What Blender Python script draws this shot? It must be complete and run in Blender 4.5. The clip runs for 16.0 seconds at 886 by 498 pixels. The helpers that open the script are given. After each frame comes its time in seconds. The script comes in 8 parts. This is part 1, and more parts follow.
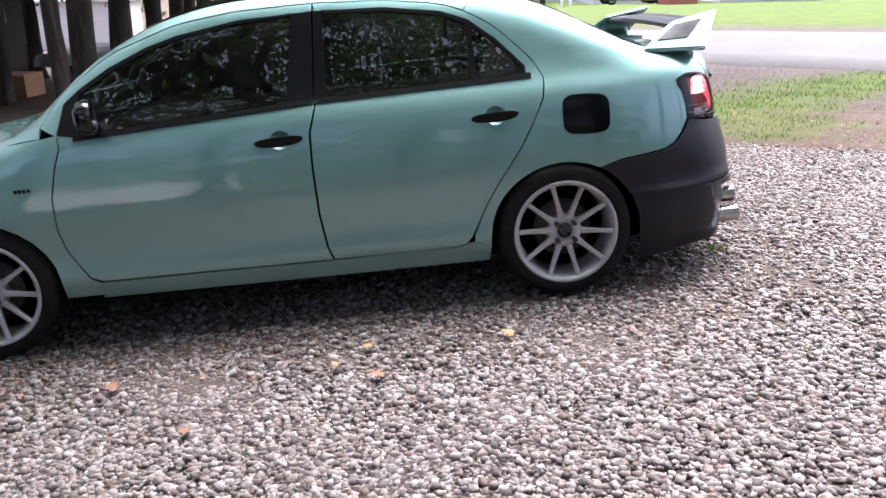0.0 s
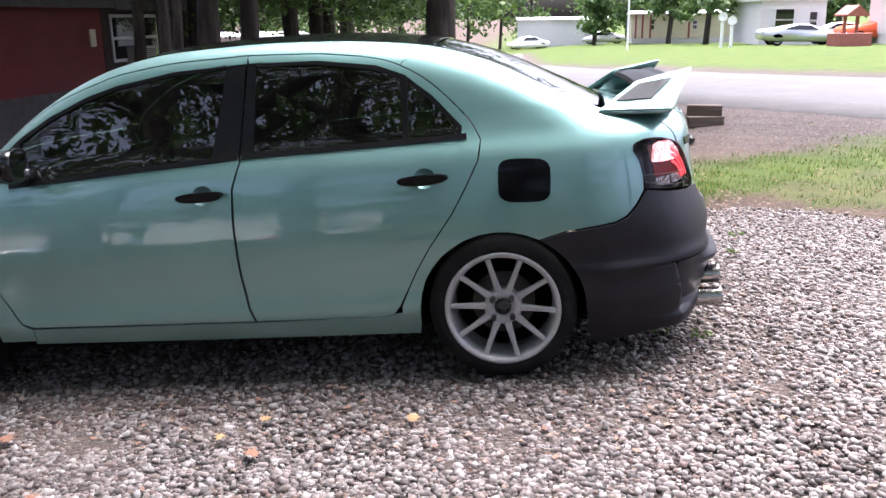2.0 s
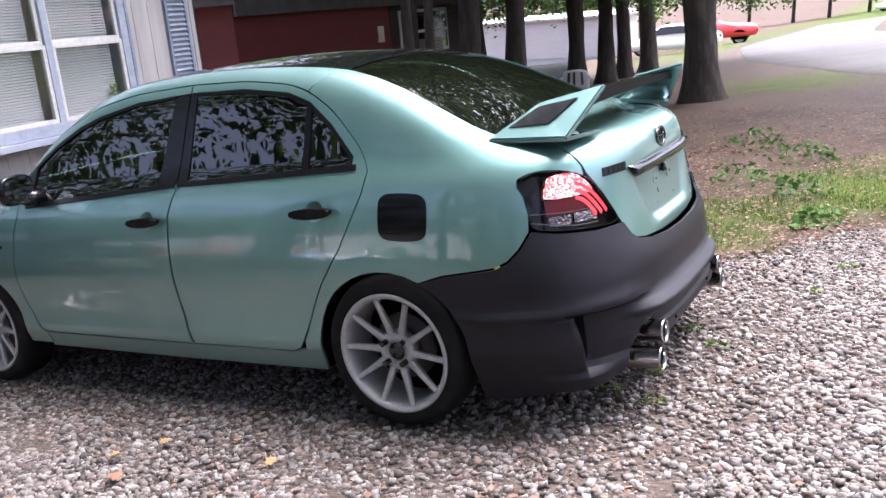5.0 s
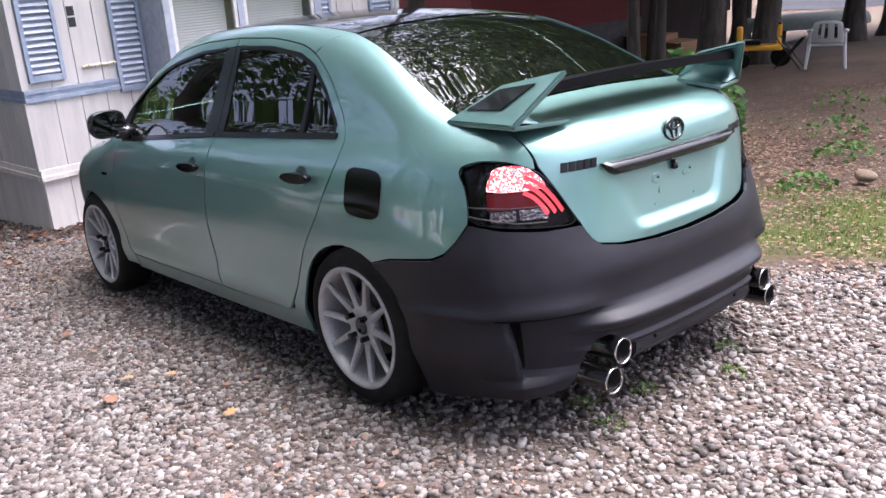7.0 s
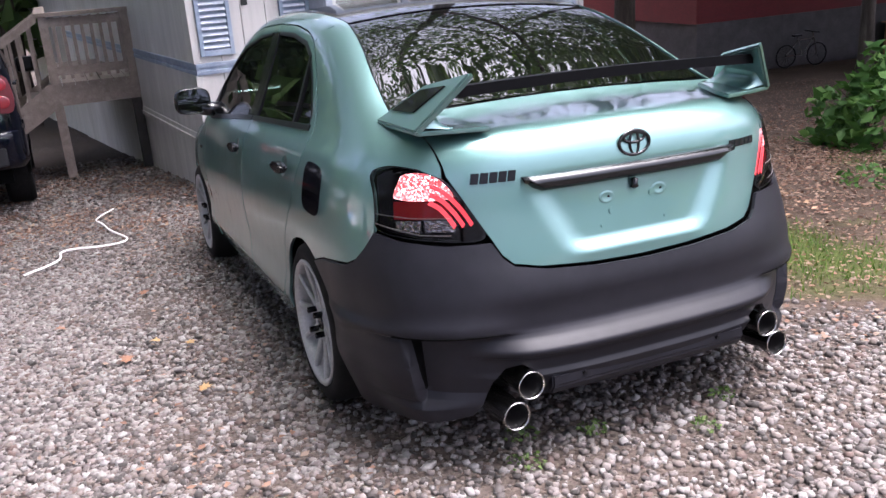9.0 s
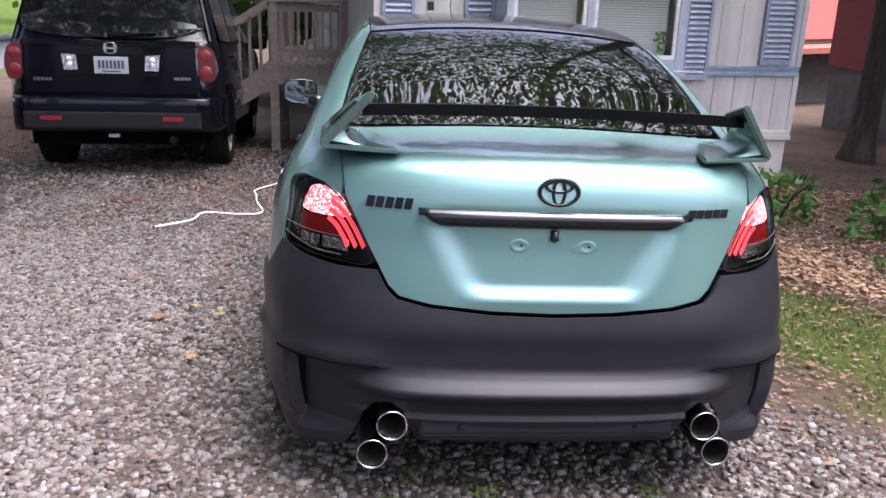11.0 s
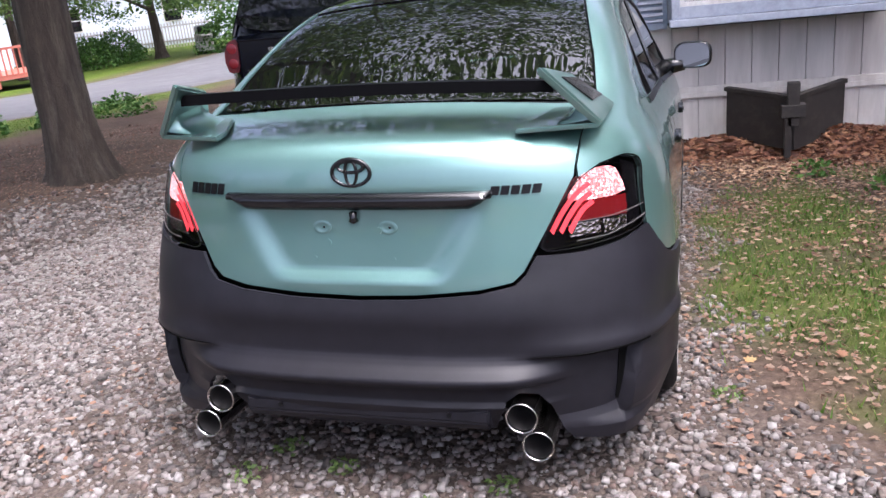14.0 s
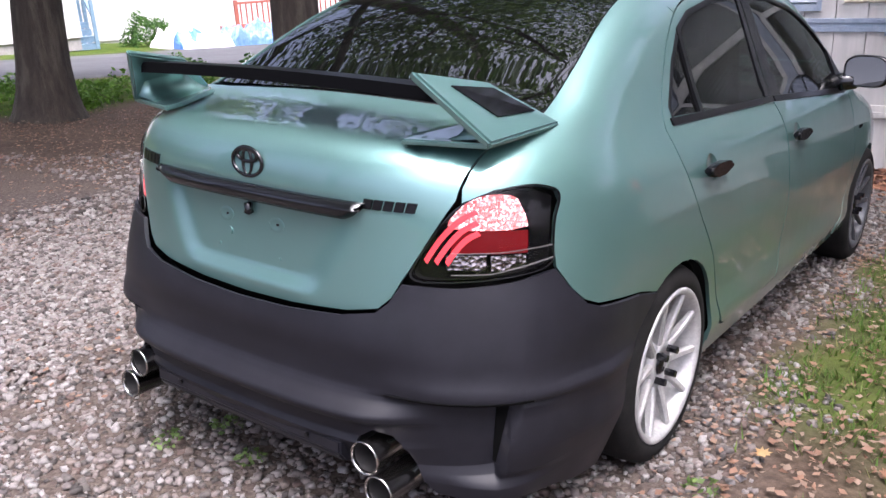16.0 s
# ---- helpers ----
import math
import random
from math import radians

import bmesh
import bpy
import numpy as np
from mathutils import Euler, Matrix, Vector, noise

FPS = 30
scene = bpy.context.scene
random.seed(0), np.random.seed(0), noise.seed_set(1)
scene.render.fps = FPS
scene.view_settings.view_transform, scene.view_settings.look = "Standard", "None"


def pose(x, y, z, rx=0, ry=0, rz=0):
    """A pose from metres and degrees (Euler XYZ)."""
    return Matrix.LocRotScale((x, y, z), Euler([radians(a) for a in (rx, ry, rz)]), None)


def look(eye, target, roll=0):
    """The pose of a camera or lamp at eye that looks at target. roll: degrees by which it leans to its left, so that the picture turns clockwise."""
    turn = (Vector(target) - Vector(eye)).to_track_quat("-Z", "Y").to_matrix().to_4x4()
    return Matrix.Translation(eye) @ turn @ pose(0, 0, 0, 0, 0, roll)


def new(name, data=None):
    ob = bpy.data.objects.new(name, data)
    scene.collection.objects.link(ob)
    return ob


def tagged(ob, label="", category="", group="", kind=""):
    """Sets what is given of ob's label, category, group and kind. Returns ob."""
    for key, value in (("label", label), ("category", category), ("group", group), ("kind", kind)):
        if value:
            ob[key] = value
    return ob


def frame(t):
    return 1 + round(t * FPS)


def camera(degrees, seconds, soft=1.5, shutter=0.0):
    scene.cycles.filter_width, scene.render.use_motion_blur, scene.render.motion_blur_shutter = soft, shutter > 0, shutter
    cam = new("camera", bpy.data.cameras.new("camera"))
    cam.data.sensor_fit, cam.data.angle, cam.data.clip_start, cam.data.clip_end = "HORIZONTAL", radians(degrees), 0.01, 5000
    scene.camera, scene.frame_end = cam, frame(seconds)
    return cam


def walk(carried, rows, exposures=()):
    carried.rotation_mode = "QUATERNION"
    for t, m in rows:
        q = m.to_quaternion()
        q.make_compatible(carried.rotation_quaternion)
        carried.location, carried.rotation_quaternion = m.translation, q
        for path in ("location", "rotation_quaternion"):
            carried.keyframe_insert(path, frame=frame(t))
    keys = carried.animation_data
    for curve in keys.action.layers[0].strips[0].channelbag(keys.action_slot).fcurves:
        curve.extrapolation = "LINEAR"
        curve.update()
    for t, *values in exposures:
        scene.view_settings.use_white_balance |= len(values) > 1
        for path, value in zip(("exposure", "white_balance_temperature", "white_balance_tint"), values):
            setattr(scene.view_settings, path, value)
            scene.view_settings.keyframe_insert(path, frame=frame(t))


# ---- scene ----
cam = camera(54.7, 16.0)
# the drive falls towards the car's nose: the car's own axes against the true upright
CAR = pose(0, 0, 0, -0.5, -4.3, 0)
# seconds, eye, target, roll, in the car's axes
PATH = [
    (0, (-0.733, -4.467, 1.439), (-0.64, -2.561, 0.839), -5.5),
    (0.5, (-0.508, -4.364, 1.448), (-0.483, -2.453, 0.86), -3.9),
    (1, (-0.281, -4.235, 1.445), (-0.288, -2.302, 0.935), -3.3),
    (1.5, (-0.015, -4.234, 1.432), (-0.15, -2.295, 0.959), -4.6),
    (2, (0.23, -4.136, 1.414), (-0.033, -2.214, 0.925), -5.1),
    (2.5, (0.473, -3.956, 1.412), (0.115, -2.057, 0.897), -4.1),
    (3, (0.783, -3.861, 1.4), (0.25, -1.998, 0.906), -6.0),
    (3.5, (1.08, -3.794, 1.41), (0.307, -2.018, 0.912), -7.7),
    (4, (1.264, -3.569, 1.374), (0.394, -1.852, 0.832), -6.4),
    (4.5, (1.463, -3.439, 1.405), (0.634, -1.699, 0.871), -6.3),
    (4.7, (1.596, -3.391, 1.391), (0.704, -1.669, 0.901), -7.0),
    (6.8, (2.485, -2.609, 1.386), (1.051, -1.313, 0.874), -7.6),
    (7, (2.517, -2.499, 1.379), (1.039, -1.254, 0.862), -6.2),
    (7.5, (2.565, -2.248, 1.358), (1.03, -1.09, 0.809), -2.1),
    (8, (2.691, -2.019, 1.345), (1.123, -0.894, 0.818), -5.5),
    (8.5, (2.874, -1.774, 1.348), (1.155, -0.896, 0.822), -6.3),
    (8.7, (2.906, -1.687, 1.342), (1.16, -0.862, 0.819), -6.0),
    (10.8, (3.105, -0.583, 1.312), (1.168, -0.376, 0.859), 2.1),
    (11, (3.086, -0.543, 1.311), (1.149, -0.347, 0.852), 2.0),
    (11.5, (3.087, -0.336, 1.308), (1.138, -0.241, 0.869), -0.6),
    (12, (3.134, -0.098, 1.315), (1.193, -0.265, 0.86), -2.3),
    (12.5, (3.066, 0.098, 1.29), (1.151, -0.175, 0.781), -3.6),
    (13, (2.984, 0.33, 1.302), (1.074, 0.152, 0.736), -2.8),
    (13.5, (2.996, 0.638, 1.302), (1.09, 0.329, 0.782), -4.2),
    (14, (2.931, 0.86, 1.326), (1.082, 0.31, 0.799), -4.3),
    (14.5, (2.726, 1.05, 1.33), (0.934, 0.372, 0.757), -1.3),
    (15, (2.587, 1.273, 1.334), (0.841, 0.474, 0.776), -2.1),
    (15.5, (2.46, 1.538, 1.363), (0.83, 0.527, 0.796), -1.8),
    (16, (2.257, 1.663, 1.342), (0.715, 0.523, 0.773), 0.1),
]
walk(cam, [(t, CAR @ look(eye, target, roll)) for t, eye, target, roll in PATH], [(0.0, 3.00), (4.5, 3.00), (7.5, 2.97), (11.0, 2.55), (13.5, 2.56), (16.0, 2.50)])

# ---- daylight: hazy bright sky, weak wide sun ----
world = bpy.data.worlds.new("world")
scene.world = world
world.use_nodes = True
wn = world.node_tree.nodes
sky = wn.new("ShaderNodeTexSky")
sky.sky_type = 'NISHITA'
sky.sun_disc = False
sky.sun_elevation, sky.sun_rotation = radians(71), radians(22)
sky.air_density, sky.dust_density, sky.ozone_density = 0.30, 10.0, 0.6
world.node_tree.links.new(sky.outputs[0], wn["Background"].inputs[0])
wn["Background"].inputs[1].default_value = 0.15
sun_data = bpy.data.lights.new("sun", 'SUN')
sun_data.energy, sun_data.angle, sun_data.color = 0.42, radians(60), (1.0, 0.97, 0.93)
sun = new("sun", sun_data)
sun.matrix_world = look((0, 0, 0), (-0.12, -0.30, -0.95))
scene.view_settings.use_white_balance = True
scene.view_settings.white_balance_temperature, scene.view_settings.white_balance_tint = 5750, 15


# ---- materials ----
def mat(name, base=(0.5, 0.5, 0.5), rough=0.6, metal=0.0, coat=0.0, spec=0.5):
    m = bpy.data.materials.new(name)
    m.use_nodes = True
    b = m.node_tree.nodes["Principled BSDF"]
    b.inputs["Base Color"].default_value = (*base, 1)
    b.inputs["Roughness"].default_value = rough
    b.inputs["Metallic"].default_value = metal
    b.inputs["Coat Weight"].default_value = coat
    b.inputs["Coat Roughness"].default_value = 0.03
    b.inputs["Specular IOR Level"].default_value = spec
    return m


def nodes_of(m):
    t = m.node_tree
    return t.nodes, t.links, t.nodes["Principled BSDF"]


def noise_node(m, scale, detail=6.0, rough=0.6, stretch=None, coord="Object"):
    n, l, b = nodes_of(m)
    tc = n.new("ShaderNodeTexCoord")
    out = tc.outputs[coord]
    if stretch:
        mp = n.new("ShaderNodeMapping")
        mp.inputs["Scale"].default_value = stretch
        l.new(out, mp.inputs[0])
        out = mp.outputs[0]
    t = n.new("ShaderNodeTexNoise")
    t.inputs["Scale"].default_value = scale
    t.inputs["Detail"].default_value = detail
    t.inputs["Roughness"].default_value = rough
    l.new(out, t.inputs["Vector"])
    return t


def ramp(m, source, stops):
    n, l, b = nodes_of(m)
    r = n.new("ShaderNodeValToRGB")
    e = r.color_ramp.elements
    while len(e) < len(stops):
        e.new(0.5)
    for k, (p, c) in zip(e, stops):
        k.position, k.color = p, (*c, 1)
    l.new(source, r.inputs[0])
    return r.outputs[0]


def mixc(m, fac, a, c, kind='MIX'):
    n, l, b = nodes_of(m)
    x = n.new("ShaderNodeMix")
    x.data_type, x.blend_type = 'RGBA', kind
    for sock, v in ((x.inputs[0], fac), (x.inputs[6], a), (x.inputs[7], c)):
        if isinstance(v, (int, float)):
            sock.default_value = v
        elif isinstance(v, tuple):
            sock.default_value = (*v, 1)
        else:
            l.new(v, sock)
    return x.outputs[2]


def bump(m, height, strength=0.3, distance=0.01):
    n, l, b = nodes_of(m)
    k = n.new("ShaderNodeBump")
    k.inputs["Strength"].default_value = strength
    k.inputs["Distance"].default_value = distance
    l.new(height, k.inputs["Height"])
    l.new(k.outputs[0], b.inputs["Normal"])


def varied(name, c1, c2, scale=8.0, rough=0.7, stains=None, bumpy=0.15, dist=0.005, stretch=None, **kw):
    """A surface whose colour drifts between two tones at two scales, with fine relief."""
    m = mat(name, c1, rough, **kw)
    n, l, b = nodes_of(m)
    fine = noise_node(m, scale * 6, 8, 0.65, stretch)
    wide = noise_node(m, scale, 5, 0.6, stretch)
    col = ramp(m, wide.outputs[0], [(0.3, c1), (0.7, c2)])
    dark = ramp(m, fine.outputs[0], [(0.3, (0.72,) * 3), (0.7, (1.0,) * 3)])
    col = mixc(m, 1.0, col, dark, 'MULTIPLY')
    if stains:
        s = noise_node(m, scale * 0.45, 8, 0.75, stretch)
        col = mixc(m, ramp(m, s.outputs[0], [(0.5, (0, 0, 0)), (0.72, (0.8,) * 3)]), col, stains)
    l.new(col, b.inputs["Base Color"])
    bump(m, fine.outputs[0], bumpy, dist)
    return m


def per_piece(name, colours, rough=0.8, per_island=True, bumpy=0.0, scale=60.0):
    """One tone out of a row of tones for every loose piece."""
    m = mat(name, colours[0], rough)
    n, l, b = nodes_of(m)
    if per_island:
        g = n.new("ShaderNodeNewGeometry").outputs["Random Per Island"]
    else:
        g = n.new("ShaderNodeObjectInfo").outputs["Random"]
    r = n.new("ShaderNodeValToRGB")
    e = r.color_ramp.elements
    r.color_ramp.interpolation = 'CONSTANT'
    while len(e) < len(colours):
        e.new(0.5)
    for i, (k, c) in enumerate(zip(e, colours)):
        k.position, k.color = i / len(colours), (*c, 1)
    l.new(g, r.inputs[0])
    col = r.outputs[0]
    if bumpy:
        t = noise_node(m, scale, 6, 0.7)
        col = mixc(m, 1.0, col, ramp(m, t.outputs[0], [(0.3, (0.65,) * 3), (0.7, (1.05,) * 3)]), 'MULTIPLY')
        bump(m, t.outputs[0], bumpy, 0.003)
    l.new(col, b.inputs["Base Color"])
    return m


# car
M_PAINT = mat("teal_paint", (0.138, 0.25, 0.236), 0.40, 0.80, 1.0)
_n, _l, _b = nodes_of(M_PAINT)
_d = noise_node(M_PAINT, 2.5, 4, 0.55)
_l.new(ramp(M_PAINT, _d.outputs[0], [(0.35, (0.138, 0.252, 0.239)), (0.65, (0.148, 0.268, 0.254))]), _b.inputs["Base Color"])
_b.inputs["Coat IOR"].default_value = 1.6
_w = noise_node(M_PAINT, 5.5, 3, 0.5)
_k = _n.new("ShaderNodeBump")
_k.inputs["Strength"].default_value = 0.2
_k.inputs["Distance"].default_value = 0.012
_l.new(_w.outputs[0], _k.inputs["Height"])
_l.new(_k.outputs[0], _b.inputs["Coat Normal"])
_b.inputs["Coat Roughness"].default_value = 0.02
M_PRIMER = varied("black_primer", (0.0085, 0.0083, 0.0112), (0.0112, 0.0110, 0.0148), 3.0, 0.44, (0.015, 0.0148, 0.019), 0.10, 0.001, spec=0.22)
M_GLOSS = mat("gloss_black", (0.004, 0.004, 0.005), 0.07, 0.0, 0.0, 0.5)
M_HANDLE = mat("black_handle", (0.004, 0.004, 0.005), 0.2, 0.0, 0.0, 0.25)
M_WING = mat("black_wing", (0.003, 0.003, 0.0035), 0.35, 0.0, 0.0, 0.03)
M_FLAP = mat("black_flap", (0.003, 0.003, 0.004), 0.08, 0.0, 0.0, 0.12)
M_SATIN = mat("black_trim", (0.004, 0.004, 0.0045), 0.28, 0.0, 0.0, 0.15)
M_RUBBER = varied("tyre_rubber", (0.006, 0.0057, 0.0057), (0.010, 0.0095, 0.0092), 20, 0.8, (0.018, 0.016, 0.015), 0.2, 0.002, spec=0.15)
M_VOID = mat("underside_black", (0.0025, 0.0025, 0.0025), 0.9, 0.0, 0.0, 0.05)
M_RIM = varied("silver_rim", (0.33, 0.325, 0.325), (0.41, 0.405, 0.40), 14, 0.42, (0.25, 0.24, 0.22), 0.05, 0.001, metal=0.25)
# the silver rim in darker tones, for the front right wheel only
M_DARKRIM = varied("dark_rim", (0.05, 0.052, 0.058), (0.08, 0.082, 0.09), 14, 0.42, (0.035, 0.03, 0.03), 0.05, 0.001, metal=0.25)
M_STEEL = mat("polished_steel", (0.42, 0.40, 0.385), 0.20, 1.0)
M_BRAKE = varied("brake_iron", (0.05, 0.045, 0.04), (0.09, 0.08, 0.07), 10, 0.6, None, 0.1, 0.001, metal=0.6)
M_SEAT = varied("dark_cloth", (0.02, 0.02, 0.022), (0.035, 0.034, 0.036), 30, 0.9)
M_SOOT = mat("sooty_pipe", (0.01, 0.009, 0.009), 0.7)


def glass(name, tint, see, ior=1.62, spec=1.0):
    m = mat(name, (0.002, 0.002, 0.002), 0.012, 0.0, 0.0, spec)
    m.node_tree.nodes["Principled BSDF"].inputs["IOR"].default_value = ior
    n, l, b = nodes_of(m)
    tr = n.new("ShaderNodeBsdfTransparent")
    tr.inputs[0].default_value = (*tint, 1)
    mx = n.new("ShaderNodeMixShader")
    mx.inputs[0].default_value = see
    l.new(b.outputs[0], mx.inputs[1])
    l.new(tr.outputs[0], mx.inputs[2])
    l.new(mx.outputs[0], n["Material Output"].inputs[0])
    return m


M_TINT = glass("tinted_glass", (0.42, 0.47, 0.44), 0.20, 1.52, 1.0)
M_REARGLASS = glass("dark_rear_glass", (0.4, 0.45, 0.42), 0.14, 1.7)
M_SMOKE = glass("smoked_lens", (0.62, 0.58, 0.58), 0.88)
M_LENSEDGE = mat("lens_edge", (0.07, 0.065, 0.065), 0.3)
M_REDLENS = mat("red_lens", (0.16, 0.006, 0.009), 0.2, 0.0, 0.0)


def lamp_mat(name, colour, strength):
    m = mat(name, colour, 0.3)
    b = m.node_tree.nodes["Principled BSDF"]
    b.inputs["Emission Color"].default_value = (*colour, 1)
    b.inputs["Emission Strength"].default_value = strength
    return m


M_LED = lamp_mat("lit_led", (1.0, 0.075, 0.09), 0.26)
M_LEDPANEL = lamp_mat("lit_led_panel", (1.0, 0.3, 0.28), 2.2)


def facets(m, scale, stops, socket):
    """Cut-glass cells: every cell another tone, in the given socket."""
    n, l, b = nodes_of(m)
    tc_ = n.new("ShaderNodeTexCoord")
    v = n.new("ShaderNodeTexVoronoi")
    v.inputs["Scale"].default_value = scale
    l.new(tc_.outputs["Object"], v.inputs["Vector"])
    sep = n.new("ShaderNodeSeparateColor")
    l.new(v.outputs["Color"], sep.inputs[0])
    l.new(ramp(m, sep.outputs[0], stops), b.inputs[socket])
    bump(m, v.outputs["Distance"], 0.8, 0.004)


facets(M_LEDPANEL, 230, [(0.0, (0.06, 0.002, 0.003)), (0.38, (0.10, 0.007, 0.009)), (0.60, (0.17, 0.03, 0.03)), (0.80, (0.34, 0.19, 0.18)), (1.0, (0.60, 0.50, 0.48))], "Emission Color")
M_CHROMELENS = mat("chromed_reflector", (0.85, 0.85, 0.85), 0.12, 1.0)
facets(M_CHROMELENS, 90, [(0.0, (0.25, 0.24, 0.24)), (0.5, (0.75, 0.75, 0.75)), (1.0, (0.95, 0.95, 0.95))], "Base Color")

# ---- mesh helpers ----


def put(name, bm, material, parent=None, label="", smooth=False, m=None):
    """Links a bmesh as one mesh object."""
    me = bpy.data.meshes.new(name)
    bmesh.ops.recalc_face_normals(bm, faces=bm.faces[:])
    bm.to_mesh(me)
    bm.free()
    if smooth:
        me.polygons.foreach_set("use_smooth", [True] * len(me.polygons))
    for k in (material if isinstance(material, (list, tuple)) else [material]):
        me.materials.append(k)
    ob = new(name, me)
    if parent:
        ob.parent = parent
    if m is not None:
        ob.matrix_basis = m
    if label:
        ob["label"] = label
    return ob


part = put


def thing(name, m, label, category, group="", kind=""):
    ob = new(name)
    ob.empty_display_size = 0.2
    ob.matrix_basis = m
    return tagged(ob, label, category, group, kind)


def raw(name, verts, faces, material, parent=None, smooth=False, label=""):
    me = bpy.data.meshes.new(name)
    me.from_pydata([tuple(v) for v in verts], [], [tuple(f) for f in faces])
    if smooth:
        me.polygons.foreach_set("use_smooth", [True] * len(me.polygons))
    for k in (material if isinstance(material, (list, tuple)) else [material]):
        me.materials.append(k)
    ob = new(name, me)
    if parent:
        ob.parent = parent
    if label:
        ob["label"] = label
    return ob


def box(bm, x0, x1, y0, y1, z0, z1, bev=0.0, m=None):
    r = bmesh.ops.create_cube(bm, size=1)
    vs = r["verts"]
    t = Matrix.Translation(((x0 + x1) / 2, (y0 + y1) / 2, (z0 + z1) / 2)) @ Matrix.Diagonal((x1 - x0, y1 - y0, z1 - z0, 1))
    bmesh.ops.transform(bm, matrix=(m @ t) if m is not None else t, verts=vs)
    if bev:
        es = {e for v in vs for e in v.link_edges}
        bmesh.ops.bevel(bm, geom=list(es), offset=bev, segments=2, affect='EDGES', profile=0.6)
    return vs


def boxes(*rows, bev=0.0):
    bm = bmesh.new()
    for r in rows:
        box(bm, *r, bev=bev)
    return bm


def tube(bm, a, b, r, seg=10, r2=None, caps=True):
    a, b = Vector(a), Vector(b)
    d = b - a
    m = Matrix.Translation((a + b) / 2) @ d.to_track_quat('Z', 'Y').to_matrix().to_4x4()
    bmesh.ops.create_cone(bm, cap_ends=caps, segments=seg, radius1=r, radius2=r if r2 is None else r2, depth=d.length, matrix=m)


def lathe(bm, profile, seg=48, axis='Y', m=None):
    """Turns a row of (radius, along) about an axis."""
    rings = []
    for i in range(seg):
        a = 2 * math.pi * i / seg
        c, s = math.cos(a), math.sin(a)
        ring = []
        for r, h in profile:
            p = Vector((r * c, h, r * s)) if axis == 'Y' else (Vector((r * c, r * s, h)) if axis == 'Z' else Vector((h, r * c, r * s)))
            ring.append(bm.verts.new(m @ p if m is not None else p))
        rings.append(ring)
    for i in range(seg):
        a, b = rings[i], rings[(i + 1) % seg]
        for j in range(len(profile) - 1):
            bm.faces.new((a[j], a[j + 1], b[j + 1], b[j]))


def prism(bm, pts, h0, h1, axis='Y'):
    """A flat outline given thickness along an axis."""
    def at(p, h):
        u, v = p
        return {'Y': (u, h, v), 'Z': (u, v, h), 'X': (h, u, v)}[axis]
    a = [bm.verts.new(at(p, h0)) for p in pts]
    b = [bm.verts.new(at(p, h1)) for p in pts]
    bm.faces.new(a)
    bm.faces.new(b[::-1])
    n = len(pts)
    for i in range(n):
        bm.faces.new((a[i], b[i], b[(i + 1) % n], a[(i + 1) % n]))


def soft(pts, rounds=2, closed=True):
    """Rounds an outline by cutting its corners."""
    for _ in range(rounds):
        out = []
        n = len(pts)
        for i in range(n if closed else n - 1):
            p, q = np.array(pts[i], float), np.array(pts[(i + 1) % n], float)
            out += [tuple(p * 0.75 + q * 0.25), tuple(p * 0.25 + q * 0.75)]
        pts = out if closed else [pts[0]] + out[1:-1] + [pts[-1]]
    return pts


def hermite(x, xs, ys):
    """Smooth curve through points, no overshoot."""
    xs, ys = np.asarray(xs, float), np.asarray(ys, float)
    d = np.diff(ys) / np.diff(xs)
    m = np.concatenate([[d[0]], np.where(d[1:] * d[:-1] > 0, 2 * d[1:] * d[:-1] / (d[1:] + d[:-1] + 1e-12), 0), [d[-1]]])
    x = np.clip(x, xs[0], xs[-1])
    i = np.clip(np.searchsorted(xs, x) - 1, 0, len(xs) - 2)
    h = xs[i + 1] - xs[i]
    t = (x - xs[i]) / h
    return ((2 * t**3 - 3 * t**2 + 1) * ys[i] + (t**3 - 2 * t**2 + t) * h * m[i] + (-2 * t**3 + 3 * t**2) * ys[i + 1] + (t**3 - t**2) * h * m[i + 1])


def ground_z(x, y):
    """The lie of the land: it falls towards the car's nose and gently away past the road."""
    xs = np.asarray(x, float)
    ys = np.asarray(y, float)
    zx = hermite(xs, [-60, -24, -12, 0, 4, 12, 40, 90], [-1.9, -1.6, -0.9, 0.0, 0.28, 0.55, 0.6, 0.6])
    zy = hermite(ys, [-90, -40, -12, 0, 10, 25, 60, 120], [-0.4, -0.3, 0.05, 0.0, -0.09, -0.35, -1.3, -2.6])
    return zx + zy


def table(xs, ys, ease=0.0, n=4000):
    """A smooth curve as a fine table, quick to look up; ease: metres over which its bends are spread."""
    t = np.linspace(xs[0], xs[-1], n)
    v = hermite(t, xs, ys)
    if ease:
        s = ease / (t[1] - t[0])
        k = np.arange(-int(3 * s), int(3 * s) + 1)
        g = np.exp(-0.5 * (k / s)**2)
        pad = len(k) // 2
        w = np.concatenate([2 * v[0] - v[pad:0:-1], v, 2 * v[-1] - v[-2:-pad - 2:-1]])
        v = np.convolve(w, g / g.sum(), 'valid')
    return lambda x: np.interp(x, t, v)


def gz(x, y):
    return float(ground_z(x, y))

# ---- the ground: one sheet to the horizon ----


def smoothstep(a, b, t):
    t = np.clip((t - a) / (b - a), 0, 1)
    return t * t * (3 - 2 * t)


def wob(x, y, s, seed=0.0):
    """A cheap smooth wobble between about -1 and 1."""
    return (np.sin(x * s + 1.3 + seed) * np.cos(y * s * 1.17 + 0.7 * seed) + 0.6 * np.sin(x * s * 2.3 + y * s * 1.9 + seed * 2.1) + 0.4 * np.cos(x * s * 4.7 - y * s * 4.1 + seed)) / 2.0


